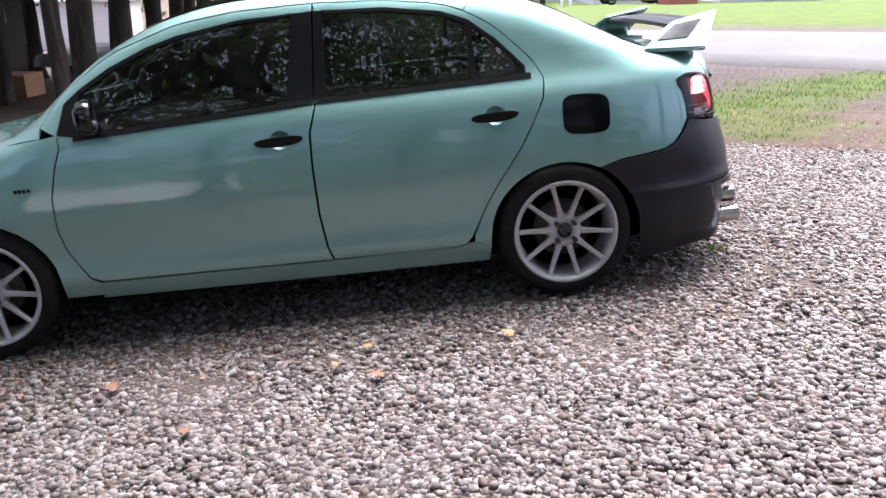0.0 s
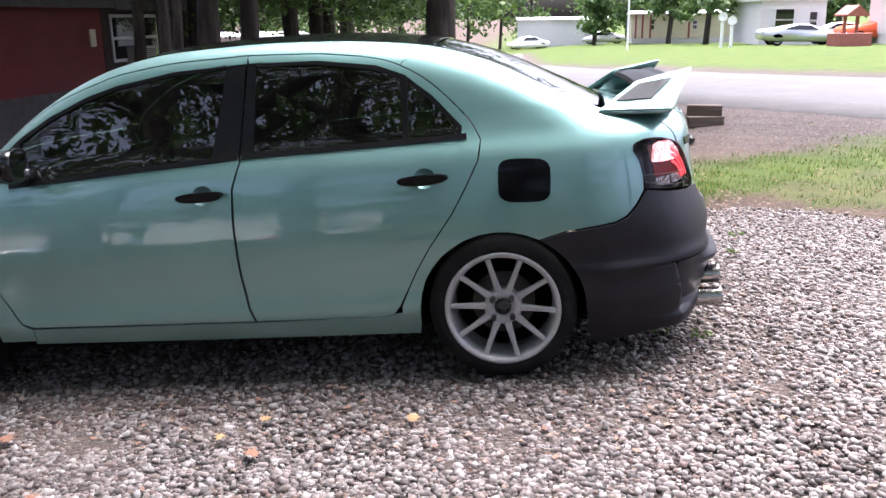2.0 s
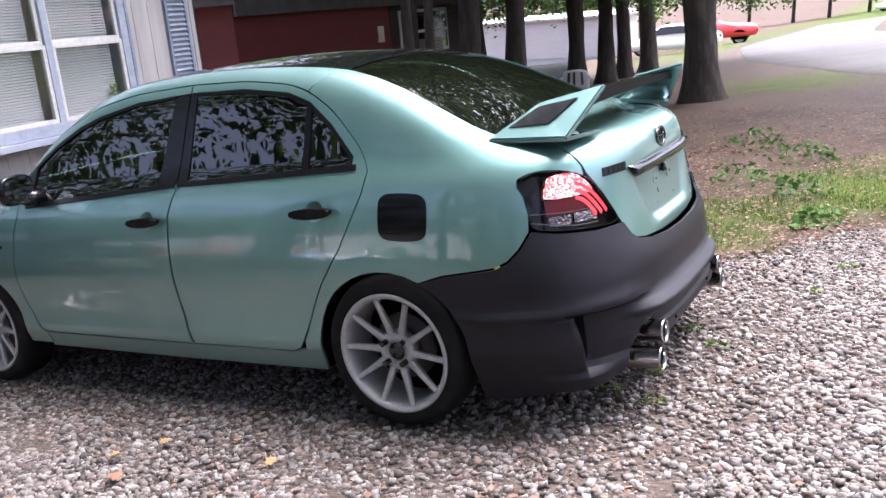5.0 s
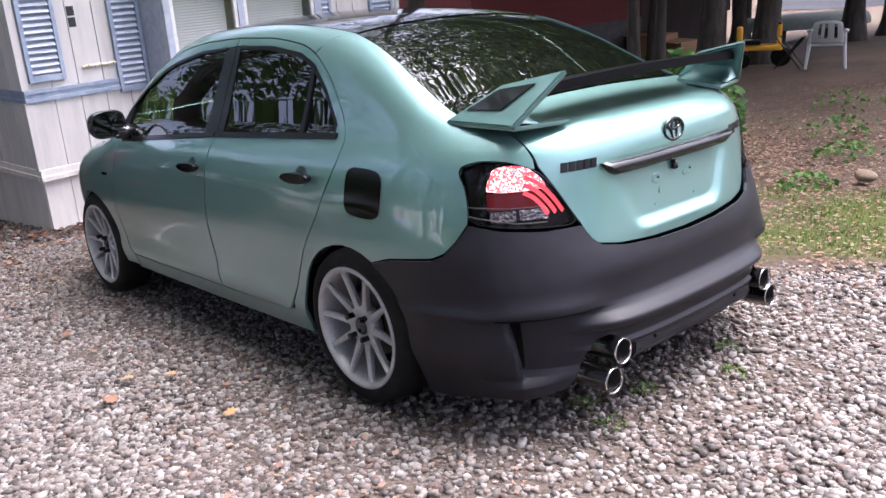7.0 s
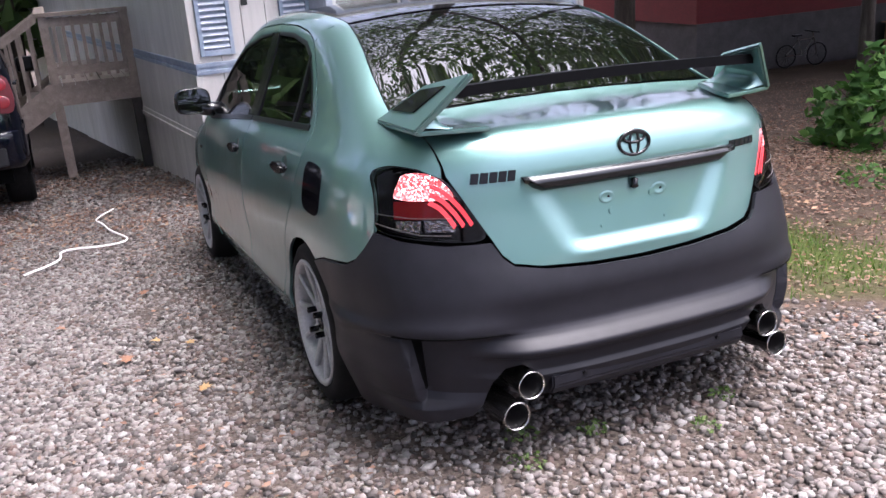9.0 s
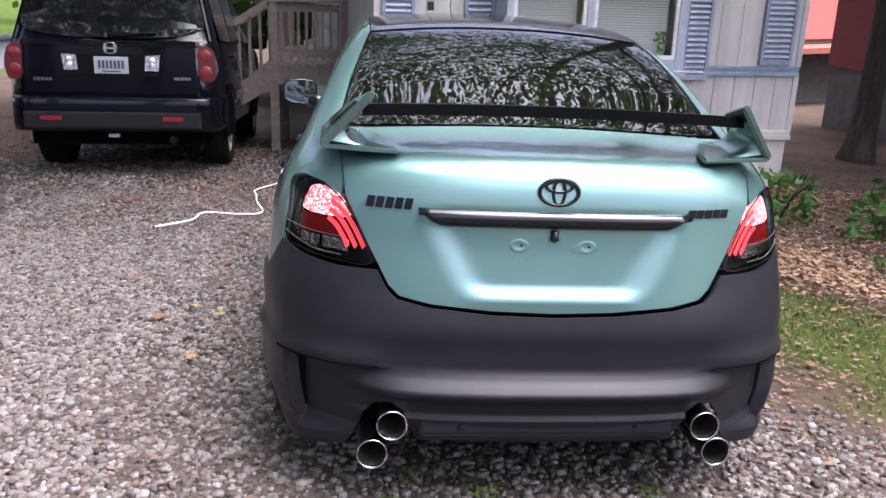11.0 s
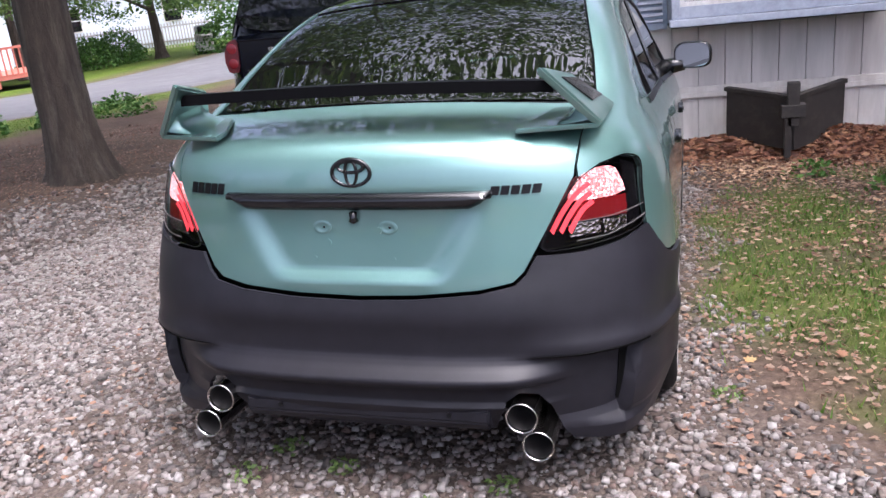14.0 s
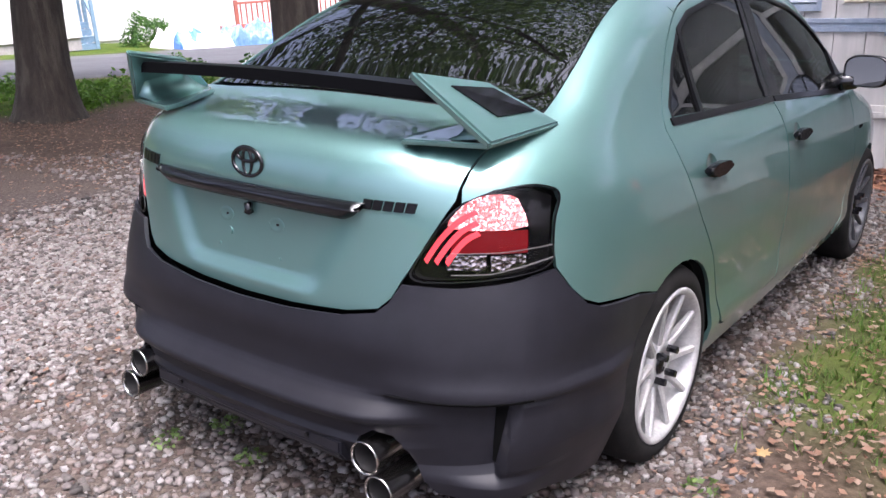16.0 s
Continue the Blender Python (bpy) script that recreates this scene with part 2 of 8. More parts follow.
def drive_edge(x):
    """Where the gravel ends on the car's right."""
    return hermite(x, [-12, -6, -4, -1, 0, 0.7, 1.5, 2.4, 4, 9], [0.2, 0.75, 0.85, 0.88, 1.05, 1.50, 1.85, 1.35, 0.2, -2.0])


def drive_left(x):
    return hermite(x, [-14, -9, -6, -3, -1, 1, 3, 8], [-4.2, -4.0, -4.2, -4.3, -5.2, -6.5, -7.5, -9.0])


# roads as strips: centre line and half width
ROAD_A = [(40, -19.5), (10, -17.2), (-4, -15.9), (-13, -15.2), (-24, -14.8), (-60, -13.5)]
ROAD_B = [(16, -6), (9.5, 2.5), (5.6, 8.6), (2.6, 14.2), (-0.5, 22), (-3, 34), (-4, 70)]


def near_line(x, y, line):
    best = np.full(np.shape(x), 1e9)
    for (x0, y0), (x1, y1) in zip(line, line[1:]):
        dx, dy = x1 - x0, y1 - y0
        t = np.clip(((x - x0) * dx + (y - y0) * dy) / (dx * dx + dy * dy), 0, 1)
        best = np.minimum(best, np.hypot(x - x0 - t * dx, y - y0 - t * dy))
    return best


def gravel_mask(x, y):
    w = 0.25 * wob(x, y, 2.1, 3.0) + 0.12 * wob(x, y, 6.3, 1.0)
    g = smoothstep(-0.35, 0.25, drive_edge(x) - y + w) * smoothstep(-0.9, 0.5, y - drive_left(x) + 2 * w)
    edge = smoothstep(4.2, 0.8, near_line(x, y, ROAD_B) - 2.5 + 2 * w)
    return np.maximum(g, edge * 0.85)


def dirt_shade_mask(x, y):
    """Where brown soil and rotted leaves show between the stones, and the car's contact shade."""
    w = wob(x, y, 1.1, 4.0) + 0.7 * wob(x, y, 3.3, 8.0) + 0.35 * wob(x, y, 9.0, 2.0)
    lane = smoothstep(-1.6, -4.6, x) * smoothstep(0.4, -1.4, y)
    shore = smoothstep(-1.9, -4.4, y - 0.25 * x)
    # soil round the car's footprint also paints its contact shade into the ground
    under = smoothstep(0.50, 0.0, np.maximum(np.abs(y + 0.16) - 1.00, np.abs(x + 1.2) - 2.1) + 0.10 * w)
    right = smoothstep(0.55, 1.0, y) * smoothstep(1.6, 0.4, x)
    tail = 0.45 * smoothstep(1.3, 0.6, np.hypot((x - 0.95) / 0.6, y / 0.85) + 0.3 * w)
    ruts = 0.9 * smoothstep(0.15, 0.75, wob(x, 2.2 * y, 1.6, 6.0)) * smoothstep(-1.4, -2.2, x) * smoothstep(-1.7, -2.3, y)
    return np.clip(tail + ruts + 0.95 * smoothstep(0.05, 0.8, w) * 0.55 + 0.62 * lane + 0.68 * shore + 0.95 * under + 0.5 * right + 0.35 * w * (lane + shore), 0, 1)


def grass_mask(x, y):
    """Lawns: beyond both roads, along the verge, and thin patches beside the drive."""
    w = wob(x, y, 0.9, 5.0) + 0.6 * wob(x, y, 3.1, 2.0)
    b = near_line(x, y, ROAD_B)
    lawn_b = smoothstep(3.4, 4.4, b + 0.2 * w) * smoothstep(0, 2, x - np.interp(y, [-6, 2.5, 8.6, 14.2, 22, 34, 70], [16, 9.5, 5.6, 2.6, -0.5, -3, -4]))
    verge = smoothstep(1.35, 0.1, np.abs(y - 3.4 - 0.30 * (x - 1.5)) - 0.5 * w) * smoothstep(0.2, 1.4, x + 0.5 * w) * 0.9
    patch_ = smoothstep(0.05, 0.6, w) * smoothstep(0.1, 0.9, y - drive_edge(x) + 0.4) * smoothstep(7, 2, y) * smoothstep(4.6, 3.4, -x) * 0.55
    for cx, cy, rx, ry in ((-2.5, 1.55, 0.9, 0.42), (0.25, 2.0, 0.55, 0.35), (-0.7, 1.75, 0.9, 0.5), (-2.3, 1.05, 0.35, 0.2), (0.5, 2.6, 0.7, 0.6), (-0.2, 1.9, 0.9, 0.25), (-0.5, 12.6, 1.4, 1.9), (-0.85, 1.16, 0.55, 0.30), (-1.55, 1.22, 0.6, 0.32)):
        patch_ = np.maximum(patch_, 0.7 * smoothstep(1.25, 0.4, np.hypot((x - cx) / rx, (y - cy) / ry) + 0.25 * w))
    a = near_line(x, y, ROAD_A)
    lawn_a = smoothstep(-0.5, 0.5, -y - 7.9 + 0.18 * np.clip(x, -24, 0) + 0.5 * w) * smoothstep(3.3, 3.9, a)
    far = smoothstep(22, 30, y + 0.3 * x) * smoothstep(2.7, 3.6, b) * smoothstep(-14, -4, x)
    strip = smoothstep(0.4, 0.1, np.abs(a - 3.8)) * 0.8
    return np.clip(np.maximum.reduce([lawn_b, verge, patch_, lawn_a, far, strip]), 0, 1)


def graded(lo, hi, fine0, fine1, step, grow=1.22):
    """Grid lines: even within fine0..fine1, ever wider outside."""
    mid = list(np.arange(fine0, fine1 + 1e-6, step))
    a, s = fine0, step
    left = []
    while a > lo:
        s *= grow
        a -= s
        left.append(a)
    b, s = fine1, step
    right = []
    while b < hi:
        s *= grow
        b += s
        right.append(b)
    return np.array(left[::-1] + mid + right)


gxs = graded(-1500, 1500, -9.0, 6.5, 0.07)
gys = graded(-1500, 1500, -9.0, 8.0, 0.07)
X, Y = np.meshgrid(gxs, gys)
Z = ground_z(X, Y)
rough_ = 0.010 * wob(X, Y, 3.7) + 0.006 * wob(X, Y, 11.0, 2.0)
Z = Z + rough_ * smoothstep(30, 8, np.hypot(X, Y)) * smoothstep(0.9, 1.4, np.hypot(np.maximum(np.abs(X + 1.2) - 1.6, 0), np.abs(Y)))
nx, ny = len(gxs), len(gys)
idx = np.arange(nx * ny).reshape(ny, nx)
quads = np.stack([idx[:-1, :-1], idx[:-1, 1:], idx[1:, 1:], idx[1:, :-1]], -1).reshape(-1, 4)
me = bpy.data.meshes.new("ground")
me.vertices.add(nx * ny)
me.vertices.foreach_set("co", np.stack([X, Y, Z], -1).ravel())
me.loops.add(quads.size)
me.loops.foreach_set("vertex_index", quads.ravel())
me.polygons.add(len(quads))
me.polygons.foreach_set("loop_start", np.arange(0, quads.size, 4))
me.update(calc_edges=True)
me.polygons.foreach_set("use_smooth", [True] * len(me.polygons))
for nm, fn in (("gravel", gravel_mask), ("grass", grass_mask), ("dirt_shade", dirt_shade_mask)):
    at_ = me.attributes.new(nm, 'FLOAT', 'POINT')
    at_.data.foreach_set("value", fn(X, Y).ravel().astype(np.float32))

M_GROUND = mat("ground", (0.2, 0.17, 0.14), 0.9)
n_, l_, b_ = nodes_of(M_GROUND)
b_.inputs["Specular IOR Level"].default_value = 0.15


def attr(m, name):
    a = m.node_tree.nodes.new("ShaderNodeAttribute")
    a.attribute_name = name
    return a.outputs["Fac"]


tc = n_.new("ShaderNodeTexCoord")
vor = n_.new("ShaderNodeTexVoronoi")
vor.inputs["Scale"].default_value = 42
l_.new(tc.outputs["Object"], vor.inputs["Vector"])
stone = ramp(M_GROUND, vor.outputs["Color"], [(0.15, (0.046, 0.038, 0.036)), (0.45, (0.097, 0.084, 0.083)), (0.62, (0.131, 0.118, 0.120)), (0.9, (0.186, 0.176, 0.180))])
crack = ramp(M_GROUND, vor.outputs["Distance"], [(0.25, (1, 1, 1)), (0.55, (0.35, 0.32, 0.30))])
stone = mixc(M_GROUND, 1.0, stone, crack, 'MULTIPLY')
wide = noise_node(M_GROUND, 0.9, 6, 0.65)
stone = mixc(M_GROUND, 1.0, stone, ramp(M_GROUND, wide.outputs[0], [(0.35, (0.72, 0.66, 0.62)), (0.65, (1, 1, 1))]), 'MULTIPLY')
litter_n = noise_node(M_GROUND, 26, 8, 0.75)
litter = ramp(M_GROUND, litter_n.outputs[0], [(0.30, (0.019, 0.013, 0.010)), (0.46, (0.051, 0.036, 0.027)), (0.58, (0.080, 0.057, 0.043)), (0.72, (0.132, 0.098, 0.076))])
litter_w = noise_node(M_GROUND, 0.7, 6, 0.7)
litter = mixc(M_GROUND, 1.0, litter, ramp(M_GROUND, litter_w.outputs[0], [(0.35, (0.6, 0.58, 0.55)), (0.62, (1.1, 1.08, 1.05))]), 'MULTIPLY')
turf_n = noise_node(M_GROUND, 2.2, 8, 0.7)
turf = ramp(M_GROUND, turf_n.outputs[0], [(0.3, (0.023, 0.044, 0.002)), (0.5, (0.044, 0.072, 0.005)), (0.7, (0.074, 0.097, 0.010))])
turf_f = noise_node(M_GROUND, 45, 6, 0.7)
turf = mixc(M_GROUND, 1.0, turf, ramp(M_GROUND, turf_f.outputs[0], [(0.3, (0.55,) * 3), (0.7, (1.1,) * 3)]), 'MULTIPLY')
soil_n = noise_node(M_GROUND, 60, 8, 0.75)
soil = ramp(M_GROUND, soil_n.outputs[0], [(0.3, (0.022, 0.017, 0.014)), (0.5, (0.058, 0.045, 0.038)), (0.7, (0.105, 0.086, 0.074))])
# soil tone mixed in; round the car it doubles as painted contact shade
stone = mixc(M_GROUND, attr(M_GROUND, "dirt_shade"), stone, soil)
col = mixc(M_GROUND, attr(M_GROUND, "gravel"), litter, stone)
col = mixc(M_GROUND, attr(M_GROUND, "grass"), col, turf)
l_.new(col, b_.inputs["Base Color"])
bump(M_GROUND, mixc(M_GROUND, attr(M_GROUND, "gravel"), litter_n.outputs[0], crack), 0.6, 0.015)
me.materials.append(M_GROUND)
ground = tagged(new("ground", me), "gravel drive, leaf litter and mown grass", "ground", kind="structure")

# roads
M_ASPHALT = varied("asphalt", (0.046, 0.046, 0.052), (0.062, 0.062, 0.070), 1.4, 0.9, (0.082, 0.080, 0.082), 0.3, 0.004)
M_ASPHALT_B = varied("pale_asphalt", (0.044, 0.042, 0.044), (0.058, 0.055, 0.056), 1.4, 0.9, (0.076, 0.071, 0.068), 0.3, 0.004)


def road(name, line, half, material, label, lift=0.03):
    pts = []
    for (x0, y0), (x1, y1) in zip(line, line[1:]):
        for k in range(16):
            pts.append((x0 + (x1 - x0) * k / 16, y0 + (y1 - y0) * k / 16))
    pts.append(line[-1])
    pts = [pts[0]] + [tuple((np.array(pts[i - 1]) + 2 * np.array(pts[i]) + np.array(pts[i + 1])) / 4) for i in range(1, len(pts) - 1)] + [pts[-1]]
    for _ in range(6):
        pts = [pts[0]] + [tuple((np.array(pts[i - 1]) + 2 * np.array(pts[i]) + np.array(pts[i + 1])) / 4) for i in range(1, len(pts) - 1)] + [pts[-1]]
    V, F = [], []
    for i, p in enumerate(pts):
        q0, q1 = pts[max(i - 1, 0)], pts[min(i + 1, len(pts) - 1)]
        d = np.array(q1) - np.array(q0)
        d = d / np.linalg.norm(d)
        nn = np.array((-d[1], d[0]))
        for j, k in enumerate((-1.0, -0.97, -0.5, 0.0, 0.5, 0.97, 1.0)):
            c = np.array(p) + nn * half * k + nn * 0.05 * wob(p[0], p[1], 1.7) * (abs(k) > 0.9)
            V.append((c[0], c[1], gz(*c) + (lift if abs(k) < 1 else -0.05)))
    for i in range(len(pts) - 1):
        for j in range(6):
            F.append((i * 7 + j, i * 7 + j + 1, i * 7 + j + 8, i * 7 + j + 7))
    return tagged(raw(name, V, F, material, None, True), label, "road", kind="structure")


road("road_near_street", ROAD_A, 3.4, M_ASPHALT, "grey asphalt lane between grass verges")
road("road_park", ROAD_B, 2.45, M_ASPHALT_B, "pale worn asphalt lane with gravel edges")

# ---- the parked car: one smooth body, cut into its panels ----
import functools

CAR_LABEL = "teal sedan with matt black rear bumper and tall spoiler on gravel"
car = thing("car", CAR @ pose(0, -0.012, 0.0, -0.5, 0, 0), CAR_LABEL, "car")

W_Z = [0.10, 0.20, 0.27, 0.325, 0.36, 0.40, 0.46, 0.60, 0.75, 0.85, 0.92, 0.97, 1.02, 1.10, 1.40, 1.60]
W_Y = [0.770, 0.800, 0.822, 0.836, 0.834, 0.827, 0.829, 0.838, 0.824, 0.805, 0.782, 0.752, 0.722, 0.690, 0.572, 0.493]
TOP_X = [-3.40, -3.30, -3.10, -2.80, -2.45, -2.32, -2.22, -2.11, -1.88, -1.60, -1.34, -1.00, -0.70, -0.35, -0.15, 0.05, 0.25, 0.40, 0.48, 0.60, 0.72, 0.80, 0.95]
TOP_Z = [0.60, 0.72, 0.83, 0.925, 0.985, 1.025, 1.085, 1.180, 1.322, 1.424, 1.460, 1.464, 1.452, 1.415, 1.372, 1.298, 1.195, 1.115, 1.070, 1.045, 1.030, 1.018, 0.99]
END_Z = [0.10, 0.25, 0.45, 0.60, 0.70, 0.80, 0.88, 0.94, 0.99, 1.05, 1.50]
END_X = [0.830, 0.850, 0.865, 0.862, 0.852, 0.842, 0.838, 0.832, 0.815, 0.80, 0.80]


HALF, TAIL, CREST = table(W_Z, W_Y, 0.018), table(END_Z, END_X, 0.02), table(TOP_X, TOP_Z, 0.05)
CROWN = table([-3.4, -2.2, -1.5, 0.3, 0.55, 1.0], [0.16, 0.14, 0.13, 0.13, 0.06, 0.05])
SOFT = table([-3.4, -2.2, -1.2, 0.1, 0.6, 1.0], [0.14, 0.10, 0.09, 0.12, 0.07, 0.05])


def body(x, y, z):
    """Below nought inside the car's outer skin, above it outside."""
    w = HALF(z)
    xr = TAIL(z)
    sr = np.clip((x - 0.10) / (xr - 0.10), 0, None)
    sf = np.clip((-2.35 - x) / 1.02, 0, None)
    n = 3.2
    plan = (sr**n + sf**2.5 + (np.abs(y) / w)**n)**(1 / n)
    side = (plan - 1) * 0.8
    top = (z - CREST(x) + CROWN(x) * y * y) * 0.9
    k = SOFT(x)
    h = np.clip(0.5 + 0.5 * (side - top) / k, 0, 1)
    return top * (1 - h) + side * h + k * h * (1 - h)


WX = -0.30  # the axis that the wrapped panels turn about


def shoot(dom, u, v):
    u, v = np.asarray(u, float), np.asarray(v, float)
    lo = np.zeros_like(u)
    if dom == 'side':
        hi = lo + 1.2
        f = lambda r: (u, r, v)
    elif dom == 'rear':
        lo = lo + 0.12
        hi = lo + 1.2
        f = lambda r: (r, u, v)
    elif dom == 'top':
        lo = lo + 0.45
        hi = lo + 1.5
        f = lambda r: (u, v, r)
    else:
        hi = lo + 2.0
        f = lambda r: (WX + r * np.cos(u), r * np.sin(u), v)
    for _ in range(28):
        mid = (lo + hi) / 2
        out = body(*f(mid)) > 0
        hi = np.where(out, mid, hi)
        lo = np.where(out, lo, mid)
    x, y, z = f((lo + hi) / 2)
    return np.stack(np.broadcast_arrays(x, y, z), -1)


def skin_normal(p):
    e = 1e-3
    x, y, z = p[..., 0], p[..., 1], p[..., 2]
    g = np.stack([body(x + e, y, z) - body(x - e, y, z), body(x, y + e, z) - body(x, y - e, z), body(x, y, z + e) - body(x, y, z - e)], -1)
    return g / (np.linalg.norm(g, axis=-1, keepdims=True) + 1e-12)


@functools.lru_cache(None)
def Yat(x, z):
    return float(shoot('side', [x], [z])[0, 1])


@functools.lru_cache(None)
def Xat(y, z):
    return float(shoot('rear', [abs(y)], [z])[0, 0])


def ang(x, z):
    """Wrap angle of a point of the flank, given x and z."""
    return (math.atan2(Yat(x, z), x - WX), z)


def angr(y, z):
    """Wrap angle of a point of the tail, given |y| and z."""
    return (math.atan2(abs(y), Xat(y, z) - WX), z)


def ytop(x, z):
    return (x, Yat(x, z))


def facing(q):
    """Area normal of a polygon."""
    return np.cross(q - q[0], np.roll(q, -1, 0) - q[0]).sum(0)


def patch(dom, outline, off=0.0, step=0.04, mirror=False, thick=0.012, cuts=(), slants=()):
    """Vertices, faces and normals of a panel: an outline in the panel's plane, cut into a grid and laid on the skin.
    off: its height over the skin, a number or a function of the place. cuts: extra lines across at these heights."""
    bm = bmesh.new()
    vs = [bm.verts.new((a, b, 0)) for a, b in outline]
    bm.faces.new(vs)
    for axis in (0, 1):
        co = [p[axis] for p in outline]
        k0, k1 = math.ceil(min(co) / step), math.floor(max(co) / step)
        for c in [k * step for k in range(k0, k1 + 1)] + (list(cuts) if axis else []):
            no = (1, 0, 0) if axis == 0 else (0, 1, 0)
            pc = (c, 0, 0) if axis == 0 else (0, c, 0)
            bmesh.ops.bisect_plane(bm, geom=bm.verts[:] + bm.edges[:] + bm.faces[:], dist=1e-5, plane_co=pc, plane_no=no)
    for (u0, v0), (u1, v1) in slants:
        bmesh.ops.bisect_plane(bm, geom=bm.verts[:] + bm.edges[:] + bm.faces[:], dist=1e-5, plane_co=(u0, v0, 0), plane_no=(v1 - v0, u0 - u1, 0))
    bm.verts.index_update()
    uv = np.array([v.co[:2] for v in bm.verts])
    faces = [[v.index for v in f.verts] for f in bm.faces]
    rim = [(e.verts[0].index, e.verts[1].index) for e in bm.edges if len(e.link_faces) == 1]
    bm.free()
    p = shoot(dom, uv[:, 0], uv[:, 1])
    nrm = skin_normal(p)
    h = off(p) if callable(off) else np.full(len(p), off)
    out = p + nrm * h[:, None]
    if callable(off):
        # normals of the displaced sheet, by its faces
        acc = np.zeros_like(out)
        for f in faces:
            fn = facing(out[f])
            if fn @ nrm[f[0]] < 0:
                fn = -fn
            for i in f:
                acc[i] += fn
        nrm = acc / (np.linalg.norm(acc, axis=1, keepdims=True) + 1e-12)
    verts, normals = list(out), list(nrm)
    if thick:
        for a, b in rim:
            i = len(verts)
            e = out[b] - out[a]
            sn = np.cross(nrm[a], e)
            sn = sn / (np.linalg.norm(sn) + 1e-12)
            verts += [out[a], out[b], out[b] - nrm[b] * thick, out[a] - nrm[a] * thick]
            normals += [sn] * 4
            faces.append([i, i + 1, i + 2, i + 3])
    verts, normals = np.array(verts), np.array(normals)
    if mirror:
        verts[:, 1] *= -1
        normals[:, 1] *= -1
    return verts, faces, normals


def panel(name, patches, material, parent, label=""):
    """One mesh out of one or more patches, with smooth normals."""
    V, F, N, base = [], [], [], 0
    for v, f, n in patches:
        V.append(v)
        N.append(n)
        for k in f:
            k = [i + base for i in k]
            q = [i - base for i in k]
            if facing(v[q]) @ n[q].sum(0) < 0:
                k = k[::-1]
            F.append(k)
        base += len(v)
    V, N = np.concatenate(V), np.concatenate(N)
    ob = raw(name, V, F, material, parent, True, label)
    ob.data.normals_split_custom_set_from_vertices([tuple(n) for n in N])
    return ob


def gap(pts, inward):
    """Draws an outline in by a few millimetres, for the shut line."""
    c = np.mean(pts, axis=0)
    return [tuple(np.array(p) + (c - p) / (np.linalg.norm(c - p) + 1e-9) * inward) for p in pts]


ARCH = lambda cx, a0, a1, n=14, r=0.335, cz=0.305: [(cx + r * math.cos(radians(a0 + (a1 - a0) * i / (n - 1))), cz + r * 0.955 * math.sin(radians(a0 + (a1 - a0) * i / (n - 1)))) for i in range(n)]

# shut lines of the doors on the flank: (x, z)
FRAME_OUT = [(-2.20, 0.985), (-2.11, 1.115), (-1.88, 1.258), (-1.60, 1.348), (-1.34, 1.378), (-1.01, 1.382), (-0.70, 1.366), (-0.47, 1.332), (-0.36, 1.296), (-0.234, 1.215), (-0.131, 1.110), (-0.066, 1.040), (-0.048, 0.985)]


def dense(pts, step=0.03):
    """The same line with more points on it, smoothed a little."""
    out = []
    for p, q in zip(pts, pts[1:]):
        n = max(1, int(math.dist(p, q) / step))
        out += [tuple(np.array(p) + (np.array(q) - np.array(p)) * i / n) for i in range(n)]
    out.append(tuple(pts[-1]))
    for _ in range(3):
        out = [out[0]] + [tuple((np.array(out[i - 1]) + 2 * np.array(out[i]) + np.array(out[i + 1])) / 4) for i in range(1, len(out) - 1)] + [out[-1]]
    return out


REAR_EDGE = [(-0.050, 0.960), (-0.063, 0.906), (-0.115, 0.81), (-0.176, 0.709), (-0.279, 0.575), (-0.340, 0.48), (-0.376, 0.413), (-0.420, 0.335), (-0.445, 0.305), (-0.480, 0.295)]
B_LINE = [(-1.045, 0.985), (-1.074, 0.859), (-1.079, 0.717), (-1.076, 0.498), (-1.060, 0.361), (-1.040, 0.297)]
F_EDGE = [(-2.045, 0.312), (-2.085, 0.335), (-2.112, 0.373), (-2.16, 0.46), (-2.181, 0.56), (-2.176, 0.70), (-2.145, 0.82), (-2.118, 0.90), (-2.125, 0.945)]
# window openings
WIN_F = [(-2.05, 0.925), (-2.03, 1.105), (-1.90, 1.182), (-1.73, 1.254), (-1.595, 1.292), (-1.335, 1.332), (-1.10, 1.342), (-1.165, 0.975)]
WIN_R = [(-0.972, 1.342), (-0.704, 1.328), (-0.46, 1.292), (-0.36, 1.258), (-0.36, 1.000), (-0.985, 0.985)]
WIN_Q = [(-0.335, 1.246), (-0.224, 1.158), (-0.112, 1.042), (-0.108, 1.008), (-0.335, 1.000)]
BELT = lambda x: 0.968 + 0.012 * (x + 1.0)


